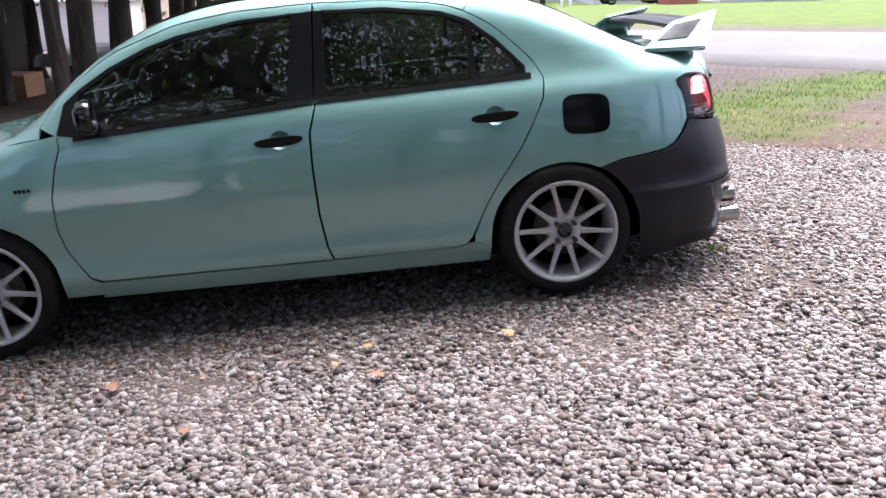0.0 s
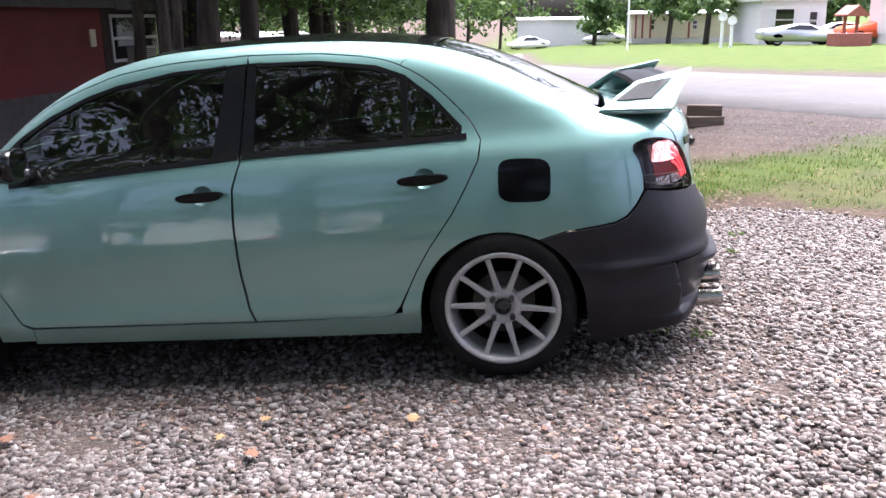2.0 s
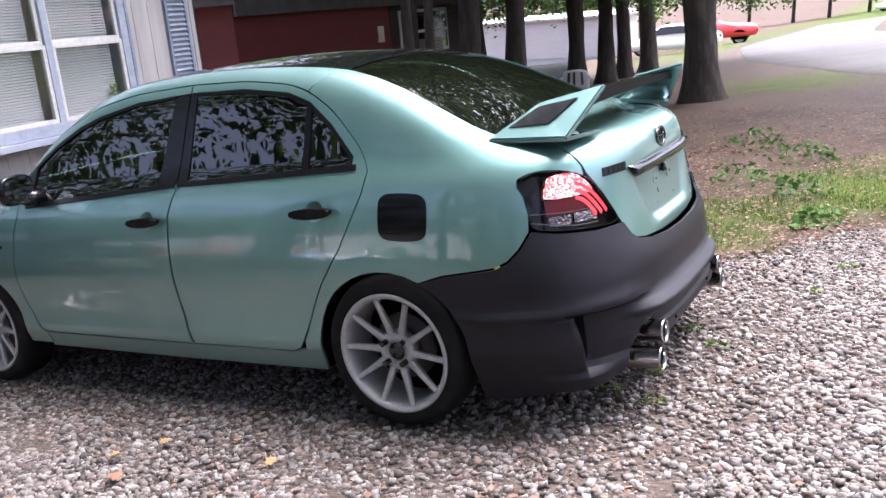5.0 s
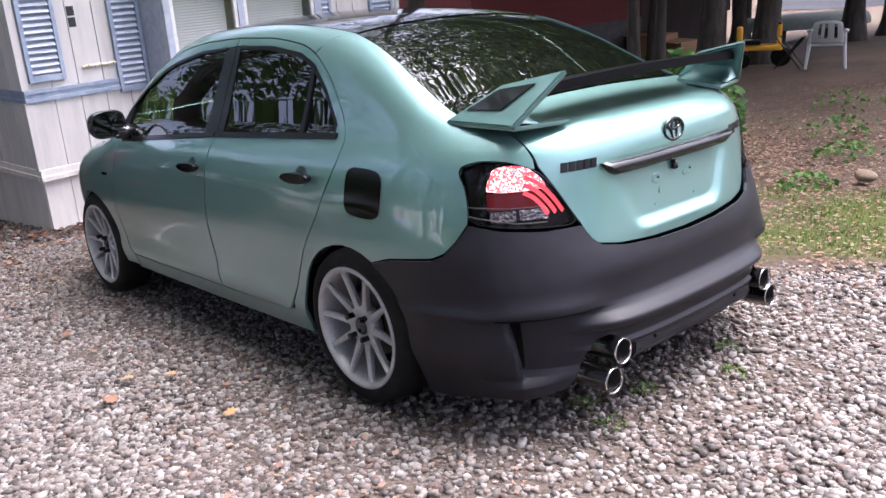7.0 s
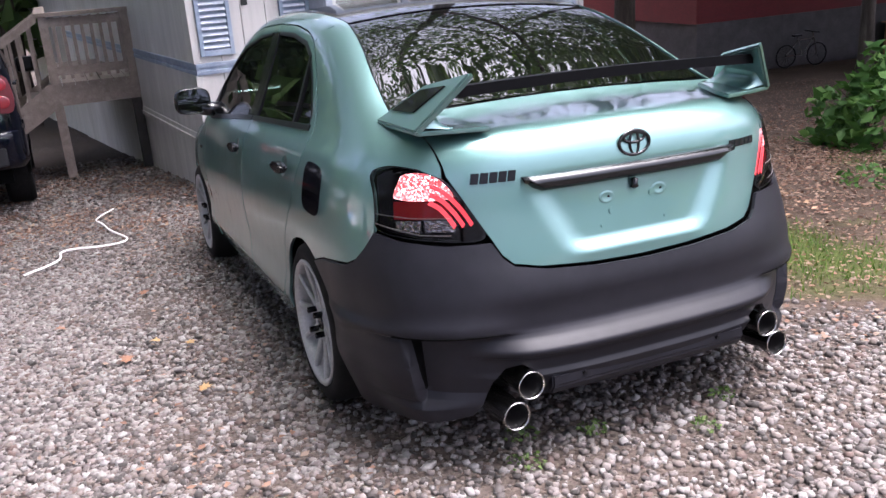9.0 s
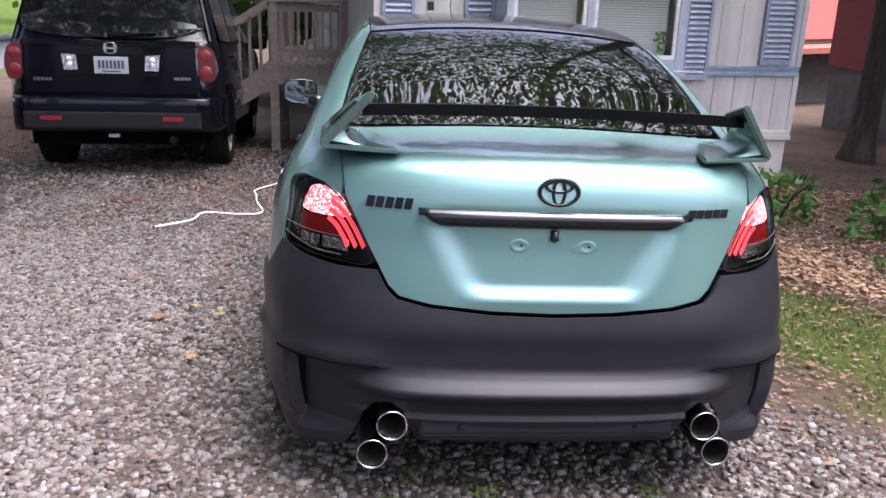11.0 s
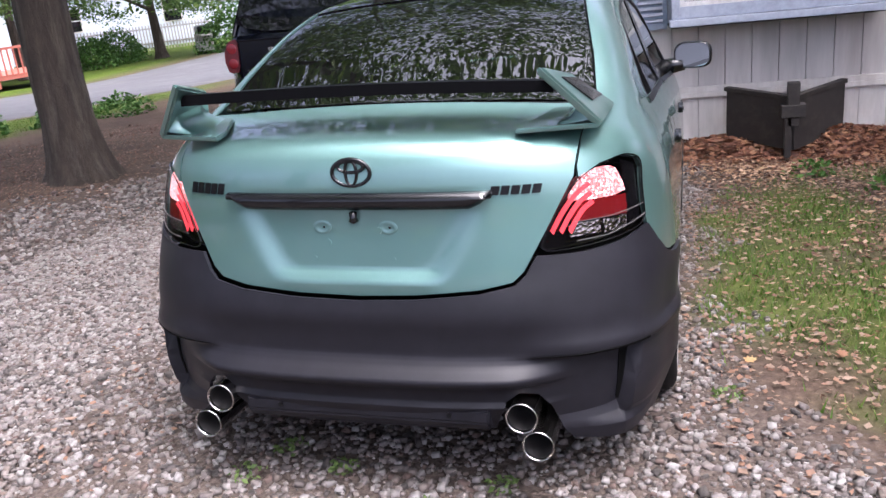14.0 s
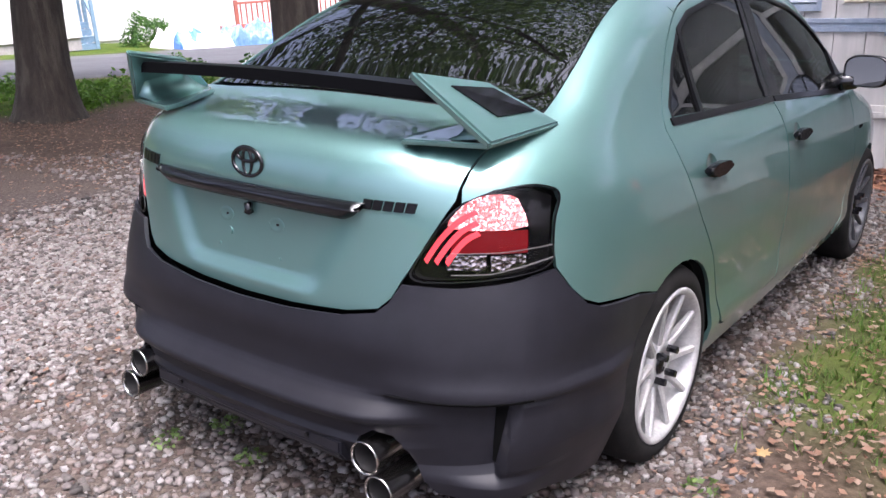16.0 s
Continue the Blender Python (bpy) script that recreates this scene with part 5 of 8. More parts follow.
def shutter(x0, x1, z0, z1):
    fr = 0.035
    s = part("shutter", boxes((x0, x0 + fr, -0.035, 0.0, z0, z1), (x1 - fr, x1, -0.035, 0.0, z0, z1), (x0 + fr, x1 - fr, -0.035, 0.0, z0, z0 + 0.05), (x0 + fr, x1 - fr, -0.035, 0.0, z1 - 0.05, z1), (x0 + fr, x1 - fr, -0.008, 0.0, z0 + 0.05, z1 - 0.05), bev=0.003), M_BLUE, house, "faded blue louvred shutter")
    k = int((z1 - z0 - 0.1) / 0.052)
    bm = bmesh.new()
    box(bm, x0 + fr, x1 - fr, -0.016, 0.016, -0.004, 0.004, 0.001, Matrix.Translation((0, -0.02, 0)) @ Matrix.Rotation(radians(48), 4, 'X'))
    first = part("slat", bm, M_BLUEPALE, s)
    for i in range(k):
        o = first if i == 0 else new("slat", first.data)
        o.parent = s
        o.location = (0, 0, z0 + 0.078 + i * 0.052)


shutter(0.04, 0.345, 0.855, 2.05)
shutter(0.80, 1.085, 0.675, 2.05)
shutter(2.99, 3.275, 0.655, 2.05)
shutter(3.83, 4.18, 0.815, 2.05)
# house number shown as bars, an ornament under it
for i, z in enumerate((1.42, 1.33)):
    put("number_plate", boxes((0.46, 0.52, -0.006, 0.002, z - 0.075 + i * 0.0, z)), M_BLACKMARK, house, "dark bars for the house number")
orn = bmesh.new()
for i in range(6):
    tube(orn, (0.50 + i * 0.055, -0.012, 0.925 + 0.008 * (i % 2)), (0.55 + i * 0.055, -0.012, 0.925 + 0.008 * ((i + 1) % 2)), 0.014, 8)
put("ornament", orn, M_CREAMY, house, "small cream moulded ornament")

# bay window
BX0, BX1, BZ0, BZ1, BD = 1.09, 2.81, 0.73, 2.20, -0.42
bay = part("bay_window", boxes((BX0, BX1, BD + 0.03, 0.02, BZ0, BZ0 + 0.10), (BX0, BX1, BD + 0.03, 0.02, BZ1, BZ1 + 0.12), (BX0, BX0 + 0.05, BD + 0.06, 0.02, BZ0 + 0.1, BZ1), (BX1 - 0.05, BX1, BD + 0.06, 0.02, BZ0 + 0.1, BZ1), bev=0.006), M_BLUEPALE, house, "pale blue bay window box")
put("window_frame", boxes((BX0, BX0 + 0.065, BD, BD + 0.06, BZ0 + 0.06, BZ1 + 0.02), (BX1 - 0.085, BX1, BD, BD + 0.06, BZ0 + 0.06, BZ1 + 0.02), (BX0 + 0.065, BX1 - 0.085, BD, BD + 0.06, BZ0 + 0.06, 0.885), (BX0 + 0.065, BX1 - 0.085, BD, BD + 0.06, BZ1 - 0.06, BZ1 + 0.02), (1.835, 1.905, BD, BD + 0.06, 0.885, BZ1 - 0.06), bev=0.005), M_BLUEPALE, bay)
put("window_sill", boxes((BX0 - 0.02, BX1 + 0.02, BD - 0.03, BD + 0.05, BZ0 - 0.005, BZ0 + 0.055), bev=0.008), M_BLUEPALE, bay)
put("soffit", boxes((BX0, BX1, BD + 0.04, 0.0, BZ0 - 0.02, BZ0 - 0.006)), M_DARKWOOD, bay)
for x0, x1 in ((1.155, 1.835), (1.905, 2.725)):
    for z0, z1, dy in ((0.885, 1.53, 0.0), (1.53, 2.14, 0.02)):
        f = 0.035
        sash = put("sash", boxes((x0, x0 + f, BD + 0.01 + dy, BD + 0.045 + dy, z0, z1), (x1 - f, x1, BD + 0.01 + dy, BD + 0.045 + dy, z0, z1), (x0 + f, x1 - f, BD + 0.01 + dy, BD + 0.045 + dy, z0, z0 + f), (x0 + f, x1 - f, BD + 0.01 + dy, BD + 0.045 + dy, z1 - f, z1), bev=0.003), M_SASH, bay)
        g = put("pane", boxes((x0 + f, x1 - f, BD + 0.025 + dy, BD + 0.029 + dy, z0 + f, z1 - f)), M_PANE, bay)
        g.visible_shadow = False
    bl = bmesh.new()
    for i in range(52):
        z = 0.90 + i * 0.024
        box(bl, x0 + 0.02, x1 - 0.06, -0.011, 0.011, -0.0007, 0.0007, 0, Matrix.Translation((0, BD + 0.12, z)) @ Matrix.Rotation(radians(58), 4, 'X'))
    put("blind", bl, M_BLIND, bay, "white horizontal blind")
put("inner_back", boxes((BX0 + 0.05, BX1 - 0.05, -0.06, -0.02, BZ0 + 0.1, BZ1)), M_CREAMY, bay)
M_LEAFPOT = mat("pot_plant_green", (0.10, 0.20, 0.03), 0.6)
lp = bmesh.new()
rp = random.Random(3)
for i in range(26):
    c = Vector((2.60 + rp.uniform(-0.05, 0.05), BD + 0.075, 0.95 + rp.uniform(0.0, 0.16)))
    d = Vector((rp.uniform(-1, 1), rp.uniform(-0.2, 0.2), rp.uniform(-0.2, 1))).normalized() * 0.045
    w = Vector((0, 0.004, 0)) + d.cross(Vector((0, 1, 0))) * 0.3
    lp.faces.new([lp.verts.new(p) for p in (c, c + d * 0.5 + w, c + d, c + d * 0.5 - w)])
put("pot_plant", lp, M_LEAFPOT, bay, "small green plant behind the pane")

# deck with railing and stair on the long side
M_D = M_DECK
deck = thing("deck", pose(0, 0, 0), "weathered brown wooden deck with baluster railing beside the house", "deck")
DX0, DX1, DY0, DY1, DZ = -10.4, -7.6, -1.62, -0.68, 0.50
for i in range(7):
    y = DY0 + (DY1 - DY0) * i / 7
    put("deck_board", boxes((DX0, DX1 + 0.02, y, y + 0.125, DZ - 0.035, DZ)), M_D, deck)
put("rim_joist", boxes((DX1 - 0.04, DX1, DY0, DY1, DZ - 0.25, DZ - 0.037), (DX0, DX1 - 0.04, DY0, DY0 + 0.04, DZ - 0.25, DZ - 0.037)), M_D, deck)
for x, y in ((DX1 - 0.06, DY1 - 0.06), (DX1 - 0.06, DY0 + 0.05), (-9.0, DY0 + 0.05)):
    put("deck_post", boxes((x - 0.06, x + 0.06, y - 0.05, y + 0.05, gz(x, y) - 0.1, DZ - 0.25)), M_DARKWOOD if y > -1 else M_D, deck)
for x, y in ((DX1 - 0.02, DY1 - 0.05), (DX1 - 0.02, DY0 + 0.06), (-10.3, DY0 + 0.06)):
    put("rail_post", boxes((x - 0.045, x + 0.045, y - 0.045, y + 0.045, DZ - 0.2, DZ + 0.71)), M_D, deck)
put("top_rail", boxes((DX1 - 0.09, DX1 + 0.05, DY0 - 0.02, DY1 + 0.02, DZ + 0.71, DZ + 0.75), bev=0.004), M_D, deck)
put("bottom_rail", boxes((DX1 - 0.04, DX1, DY0 + 0.1, DY1 - 0.1, DZ + 0.08, DZ + 0.17)), M_D, deck)
put("upper_rail", boxes((DX1 - 0.04, DX1, DY0 + 0.1, DY1 - 0.1, DZ + 0.60, DZ + 0.69)), M_D, deck)
for i in range(8):
    y = DY0 + 0.14 + i * 0.095
    put("baluster", boxes((DX1 - 0.03, DX1 + 0.005, y, y + 0.035, DZ + 0.04, DZ + 0.70)), M_D, deck)
put("top_rail", boxes((DX0, DX1 - 0.1, DY0 - 0.02, DY0 + 0.1, DZ + 0.71, DZ + 0.75)), M_D, deck)
for i in range(24):
    x = DX1 - 0.2 - i * 0.11
    put("baluster", boxes((x, x + 0.035, DY0 + 0.02, DY0 + 0.055, DZ + 0.04, DZ + 0.70)), M_D, deck)
# stair down away from the house
for i in range(5):
    z = DZ - 0.18 * (i + 1)
    put("tread", boxes((-8.7, -7.62, DY0 - 0.27 * (i + 1), DY0 - 0.27 * i, z - 0.04, z)), M_D, deck)
for x in (-7.62, -8.7):
    bm = bmesh.new()
    slab_pts = [(DY0, DZ), (DY0 - 1.5, DZ - 1.0), (DY0 - 1.5, DZ - 1.25), (DY0, DZ - 0.3)]
    prism(bm, slab_pts, x - 0.02, x + 0.02, 'X')
    put("stringer", bm, M_D, deck)
    bm = bmesh.new()
    prism(bm, [(DY0, DZ + 0.75), (DY0 - 1.5, DZ - 0.20), (DY0 - 1.5, DZ - 0.28), (DY0, DZ + 0.66)], x - 0.05, x + 0.05, 'X')
    put("stair_rail", bm, M_D, deck)
    for i in range(11):
        y = DY0 - 0.12 - i * 0.125
        d = (DY0 - y) * 0.64
        put("baluster", boxes((x - 0.017, x + 0.017, y, y + 0.035, DZ - 0.05 - d, DZ + 0.68 - d)), M_D, deck)

# V-shaped planter of dark boards against the skirting
pl = thing("planter", pose(0, 0, 0), "dark stained corner planter of two boards and a post", "planter")
PA, PP, PB = (-4.85, 1.19), (-4.31, 1.65), (-4.94, 2.10)
for q, ztop in ((PA, 0.18), (PB, 0.14)):
    bm = bmesh.new()
    d = Vector((PP[0] - q[0], PP[1] - q[1], 0))
    L = d.length
    a = math.degrees(math.atan2(d.y, d.x))
    box(bm, 0, L, -0.02, 0.02, -0.42, -0.02, 0.004)
    box(bm, -0.02, L, -0.03, 0.03, -0.02, 0.015, 0.004)
    bmesh.ops.transform(bm, matrix=pose(q[0], q[1], 0.17, 0, 0, a), verts=bm.verts[:])
    put("board", bm, M_DARKWOOD, pl)
bm = boxes((PP[0] - 0.04, PP[0] + 0.05, PP[1] - 0.045, PP[1] + 0.045, -0.05, 0.29), (PP[0] - 0.05, PP[0] + 0.06, PP[1] - 0.09, PP[1] + 0.09, 0.02, 0.12), (PP[0] - 0.04, PP[0] + 0.05, PP[1] - 0.06, PP[1] - 0.01, -0.36, 0.03), bev=0.006)
put("post", bm, M_DARKWOOD, pl)

# ---- vehicles ----
M_NAVY = mat("navy_paint", (0.0020, 0.0026, 0.0062), 0.10, 0.0, 0.3, 0.30)
M_SUVGLASS = mat("black_glass", (0.006, 0.006, 0.008), 0.04, 0.0, 0.5)
M_GREYPLASTIC = varied("grey_plastic", (0.012, 0.012, 0.014), (0.018, 0.018, 0.020), 10, 0.6, spec=0.15)
M_TOYWHITE = mat("white_plastic", (0.75, 0.75, 0.74), 0.45)
M_LAMPCASE = mat("clear_lamp_case", (0.13, 0.022, 0.028), 0.18, 0.3, 0.5)
M_SUVRED = mat("red_lamp_lens", (0.19, 0.013, 0.020), 0.12, 0.0, 0.5)
M_REDLAMP = mat("red_lamp", (0.10, 0.005, 0.006), 0.12, 0.0, 0.5)
M_PLATE = mat("pale_plate", (0.36, 0.37, 0.39), 0.4)
M_INK = mat("dark_ink", (0.05, 0.06, 0.10), 0.5)
M_CHROME = mat("chrome", (0.7, 0.7, 0.7), 0.12, 1.0)
M_WHITECAR = mat("white_paint", (0.75, 0.75, 0.74), 0.3, 0.0, 0.6)
M_SILVERCAR = mat("silver_paint", (0.45, 0.46, 0.46), 0.3, 0.5, 0.6)
M_REDCAR = mat("red_paint", (0.55, 0.03, 0.03), 0.3, 0.0, 0.6)
M_ORANGECAR = mat("orange_red_paint", (0.75, 0.10, 0.02), 0.3, 0.0, 0.6)


def shell(outline, half, waist, roof_z, lean, bev, rows=9):
    """A car body: a side outline swept across, pulled in above the waist and rounded."""
    bm = bmesh.new()
    pts = soft(outline, 2)
    ys = [half * k for k in (-1, -0.96, -0.85, -0.5, 0, 0.5, 0.85, 0.96, 1)]
    rings = []
    c = np.mean(pts, axis=0)
    for y in ys:
        k = abs(y) / half
        sh = 1 - 0.05 * max(0, (k - 0.8) / 0.2)**2
        ring = []
        for x, z in pts:
            f = 1 - lean * max(0, (z - waist) / (roof_z - waist))
            ring.append(bm.verts.new((c[0] + (x - c[0]) * (1 - (1 - sh) * 1.2), y * f, c[1] + (z - c[1]) * sh)))
        rings.append(ring)
    n = len(pts)
    for a, b in zip(rings, rings[1:]):
        for i in range(n):
            bm.faces.new((a[i], a[(i + 1) % n], b[(i + 1) % n], b[i]))
    bm.faces.new(rings[0])
    bm.faces.new(rings[-1][::-1])
    return bm


def plain_wheel(parent, x, y, r, w, rim_mat, s):
    t = new("wheel")
    t.parent = parent
    t.matrix_basis = pose(x, y, r, 0, 0, 0 if s > 0 else 180)
    bm = bmesh.new()
    lathe(bm, [(r * 0.62, -w), (r * 0.93, -w), (r, -w * 0.85), (r, -w * 0.15), (r * 0.94, 0), (r * 0.66, 0), (r * 0.62, -0.01)], 32)
    put("tyre", bm, M_RUBBER, t, "", True)
    bm = bmesh.new()
    lathe(bm, [(r * 0.66, -0.005), (r * 0.60, -0.01), (r * 0.56, -0.05), (r * 0.2, -0.04), (r * 0.16, -0.015), (0.0, -0.012)], 28)
    for i in range(5):
        a = 2 * math.pi * i / 5
        m = Matrix.Rotation(a, 4, 'Y')
        box(bm, r * 0.15, r * 0.6, -0.04, -0.012, -r * 0.07, r * 0.07, 0.004, m)
    put("rim", bm, rim_mat, t, "", False)


# the dark blue sport utility vehicle ahead, tail towards us
suv = thing("sport_utility_vehicle", pose(-5.33, -2.84, gz(-6.4, -2.8) + 0.089, 0, -4.3, 1.5), "dark navy sport utility vehicle parked on the drive", "car")
# local: x = 0 at the tail, the nose towards -x
OUT = [(-4.70, 0.50), (-4.72, 0.92), (-4.40, 1.14), (-3.55, 1.24), (-2.95, 1.76), (-2.2, 1.87), (-0.7, 1.885), (-0.24, 1.83), (-0.07, 1.32), (0.0, 1.22), (0.03, 0.72), (-0.05, 0.45), (-0.6, 0.40), (-4.3, 0.36)]
suv_body = put("body", shell(OUT, 0.945, 1.22, 1.88, 0.17, 0.05), M_NAVY, suv, "", True)


def slate(pts, name, material, parent, label="", th=0.008):
    bm = bmesh.new()
    v = [Vector(p) for p in pts]
    n = (v[1] - v[0]).cross(v[2] - v[0]).normalized() * th
    a = [bm.verts.new(p + n) for p in v]
    b = [bm.verts.new(p - n) for p in v]
    bm.faces.new(a)
    bm.faces.new(b[::-1])
    for i in range(len(v)):
        j = (i + 1) % len(v)
        bm.faces.new((a[i], b[i], b[j], a[j]))
    return put(name, bm, material, parent, label)


bm = bmesh.new()
back = soft([(-0.86, 1.300), (-0.80, 1.60), (-0.74, 1.775), (0.74, 1.775), (0.80, 1.60), (0.86, 1.300)], 2)
lean = lambda z: -0.050 - (z - 1.30) * 0.325
rows = [[bm.verts.new((lean(z) + dx - 0.05 * (abs(y) / 0.86)**4, y, z)) for y, z in back] for dx in (0.004, 0.022)]
bm.faces.new(rows[1])
for a in range(len(back)):
    b = (a + 1) % len(back)
    bm.faces.new((rows[0][a], rows[0][b], rows[1][b], rows[1][a]))
put("rear_window", bm, M_SUVGLASS, suv, "dark tailgate glass")
for y in (-0.86, 0.86):
    bm = bmesh.new()
    limb_pts = [(lean(z) - 0.06, y * (1 - 0.17 * (z - 1.22) / 0.66) * 1.045, z) for z in (1.28, 1.45, 1.62, 1.80)]
    for p, q in zip(limb_pts, limb_pts[1:]):
        tube(bm, p, q, 0.022, 8)
    put("rear_pillar_trim", bm, M_NAVY, suv)
bm = bmesh.new()
prism(bm, soft([(-0.235, 1.79), (-0.13, 1.785), (-0.12, 1.815), (-0.26, 1.895), (-0.55, 1.90), (-0.55, 1.86)], 1), -0.70, 0.70, 'Y')
spoil = put("roof_spoiler", bm, M_NAVY, suv)
put("stop_lamp", boxes((-0.150, -0.118, -0.15, 0.15, 1.795, 1.822), bev=0.004), M_REDLAMP, spoil, "red high stop lamp")
bm = bmesh.new()
tube(bm, (-0.02, -0.05, 1.335), (-0.045, 0.40, 1.345), 0.010, 8)
tube(bm, (-0.02, -0.05, 1.335), (0.0, -0.05, 1.30), 0.018, 8)
put("wiper", bm, M_SATIN, suv)
gate = put("tailgate", boxes((-0.04, 0.035, -0.80, 0.80, 0.765, 1.285), bev=0.035), M_NAVY, suv)
put("gate_crease", boxes((0.02, 0.048, -0.79, 0.79, 1.222, 1.250), bev=0.010), M_NAVY, gate)
put("plate_hollow", boxes((0.030, 0.038, -0.42, 0.42, 0.955, 1.150), bev=0.003), M_SATIN, gate)
pt = put("number_plate", boxes((0.040, 0.048, -0.155, 0.155, 0.975, 1.130), bev=0.004), M_PLATE, gate, "pale number plate with dark bars")
for i in range(7):
    put("plate_bar", boxes((0.048, 0.0505, -0.118 + i * 0.035, -0.094 + i * 0.035, 1.02, 1.095)), M_INK, pt)
put("plate_bar", boxes((0.048, 0.0505, -0.08, 0.08, 0.99, 1.003)), M_INK, pt)
for s in (-1, 1):
    bm = bmesh.new()
    prism(bm, [(s * 0.31, 1.14), (s * 0.44, 1.15), (s * 0.425, 1.005), (s * 0.30, 1.005)], 0.03, 0.046, 'X')
    rl = put("reversing_lamp", bm, M_CHROMELENS, gate, "clear reversing lamp")
    for z in (1.055, 1.105):
        bm = bmesh.new()
        lathe(bm, [(0.0, 0.054), (0.020, 0.052), (0.026, 0.046)], 16, 'X', Matrix.Translation((0, s * 0.37, z)))
        put("bulb", bm, M_TOYWHITE, rl, "", True)
em2 = bmesh.new()
prism(em2, [(-0.050, 1.165), (-0.034, 1.165), (-0.030, 1.250), (-0.052, 1.250)], 0.040, 0.052, 'X')
prism(em2, [(0.034, 1.165), (0.050, 1.165), (0.052, 1.250), (0.030, 1.250)], 0.040, 0.052, 'X')
box(em2, 0.040, 0.051, -0.040, 0.040, 1.198, 1.214)
oval(em2, 0, 1.208, 0.060, 0.050, 0.006, 0.044)
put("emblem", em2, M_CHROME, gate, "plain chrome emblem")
for y0, w, z in ((-0.70, 0.17, 0.905), (0.56, 0.16, 0.925)):
    bd = bmesh.new()
    for i in range(5):
        box(bd, 0.036, 0.041, y0 + w * i / 5, y0 + w * (i + 0.75) / 5, z, z + 0.026)
    put("badge", bd, M_CHROME, gate, "small chrome badge, unreadable")
for s in (-1, 1):
    bm = bmesh.new()
    prism(bm, soft([(s * 0.765, 1.255), (s * 0.910, 1.235), (s * 0.945, 1.10), (s * 0.945, 0.985), (s * 0.915, 0.905), (s * 0.785, 0.915)], 1), -0.16, 0.040, 'X')
    bmesh.ops.bevel(bm, geom=[e for e in bm.edges if abs(e.verts[0].co.x - 0.040) < 1e-4 and abs(e.verts[1].co.x - 0.040) < 1e-4], offset=0.012, segments=2, affect='EDGES')
    lamp = put("tail_lamp", bm, M_LAMPCASE, suv, "red and clear tail lamp")
    for z in (1.005, 1.155):
        bm = bmesh.new()
        lathe(bm, [(0.0, 0.044), (0.040, 0.0435), (0.052, 0.042), (0.056, 0.034)], 24, 'X', Matrix.Translation((0, s * 0.855, z)))
        put("red_lens", bm, M_SUVRED, lamp, "", True)
bp = bmesh.new()
rows = []
for i in range(25):
    a = -1 + i / 12
    y = 0.965 * math.copysign(abs(a)**0.62, a)
    x = 0.11 - 0.16 * abs(a)**7 - (0.55 if abs(a) > 0.99 else 0.0)
    rows.append([bp.verts.new((x + dx, y, z)) for dx, z in ((-0.12, 0.765), (-0.01, 0.755), (0.0, 0.735), (-0.012, 0.66), (-0.012, 0.50), (-0.05, 0.44), (-0.20, 0.43))])
for a, b in zip(rows, rows[1:]):
    for j in range(6):
        bp.faces.new((a[j], a[j + 1], b[j + 1], b[j]))
bumper_b = put("rear_bumper", bp, M_NAVY, suv, "", True)
put("bumper_pad", boxes((-0.02, 0.118, -0.80, 0.80, 0.47, 0.625), bev=0.018), M_GREYPLASTIC, bumper_b)
for s in (-1, 1):
    put("reflector", boxes((0.10, 0.124, s * 0.55 - 0.095, s * 0.55 + 0.095, 0.545, 0.585), bev=0.004), M_SUVRED, bumper_b, "red reflector")
put("hitch_tag", boxes((-0.02, 0.03, -0.07, 0.03, 0.385, 0.415), bev=0.004), M_PLATE, suv)
bm = bmesh.new()
tube(bm, (-0.5, 0.52, 0.37), (0.02, 0.52, 0.36), 0.035, 12)
put("exhaust_pipe", bm, M_GREYPLASTIC, suv)
put("underside", boxes((-4.3, -0.12, -0.80, 0.80, 0.30, 0.44)), M_VOID, suv)
for s in (-1, 1):
    wy = lambda z: s * (0.945 * (1 - 0.17 * max(0, (z - 1.22) / 0.66)) + 0.004)
    for pts in ([(-0.42, 1.30), (-0.40, 1.66), (-0.50, 1.74), (-1.22, 1.76), (-1.26, 1.28)], [(-1.33, 1.28), (-1.30, 1.76), (-2.05, 1.76), (-2.15, 1.28)], [(-2.23, 1.28), (-2.13, 1.76), (-2.66, 1.74), (-3.14, 1.34), (-3.14, 1.28)]):
        slate([(x, wy(z), z) for x, z in pts], "side_window", M_SUVGLASS, suv, "", 0.004)
    put("door_mirror", boxes((-3.02, -2.86, min(s * 0.98, s * 1.19), max(s * 0.98, s * 1.19), 1.20, 1.38), bev=0.045), M_SATIN, suv)
    put("side_moulding", boxes((-3.2, -1.42, min(s * 0.93, s * 0.960), max(s * 0.93, s * 0.960), 0.66, 0.76), bev=0.006), M_NAVY, suv)
    for x in (-1.42, -2.30):
        put("door_handle", boxes((x - 0.10, x + 0.10, min(s * 0.93, s * 0.972), max(s * 0.93, s * 0.972), 1.11, 1.14), bev=0.010), M_NAVY, suv)
    put("roof_rail", boxes((-2.6, -0.6, s * 0.70 - 0.02, s * 0.70 + 0.02, 1.87, 1.915), bev=0.008), M_SATIN, suv)
    for x in (-0.98, -3.68):
        bm = bmesh.new()
        n = 18
        prism(bm, [(x + 0.43 * math.cos(a), 0.36 + 0.43 * math.sin(a)) for a in np.linspace(-0.1, math.pi + 0.1, n)], s * 0.942, s * 0.949)
        put("wheel_arch", bm, M_VOID, suv)
        plain_wheel(suv, x, s * 0.94, 0.365, 0.245, M_RIM, s)


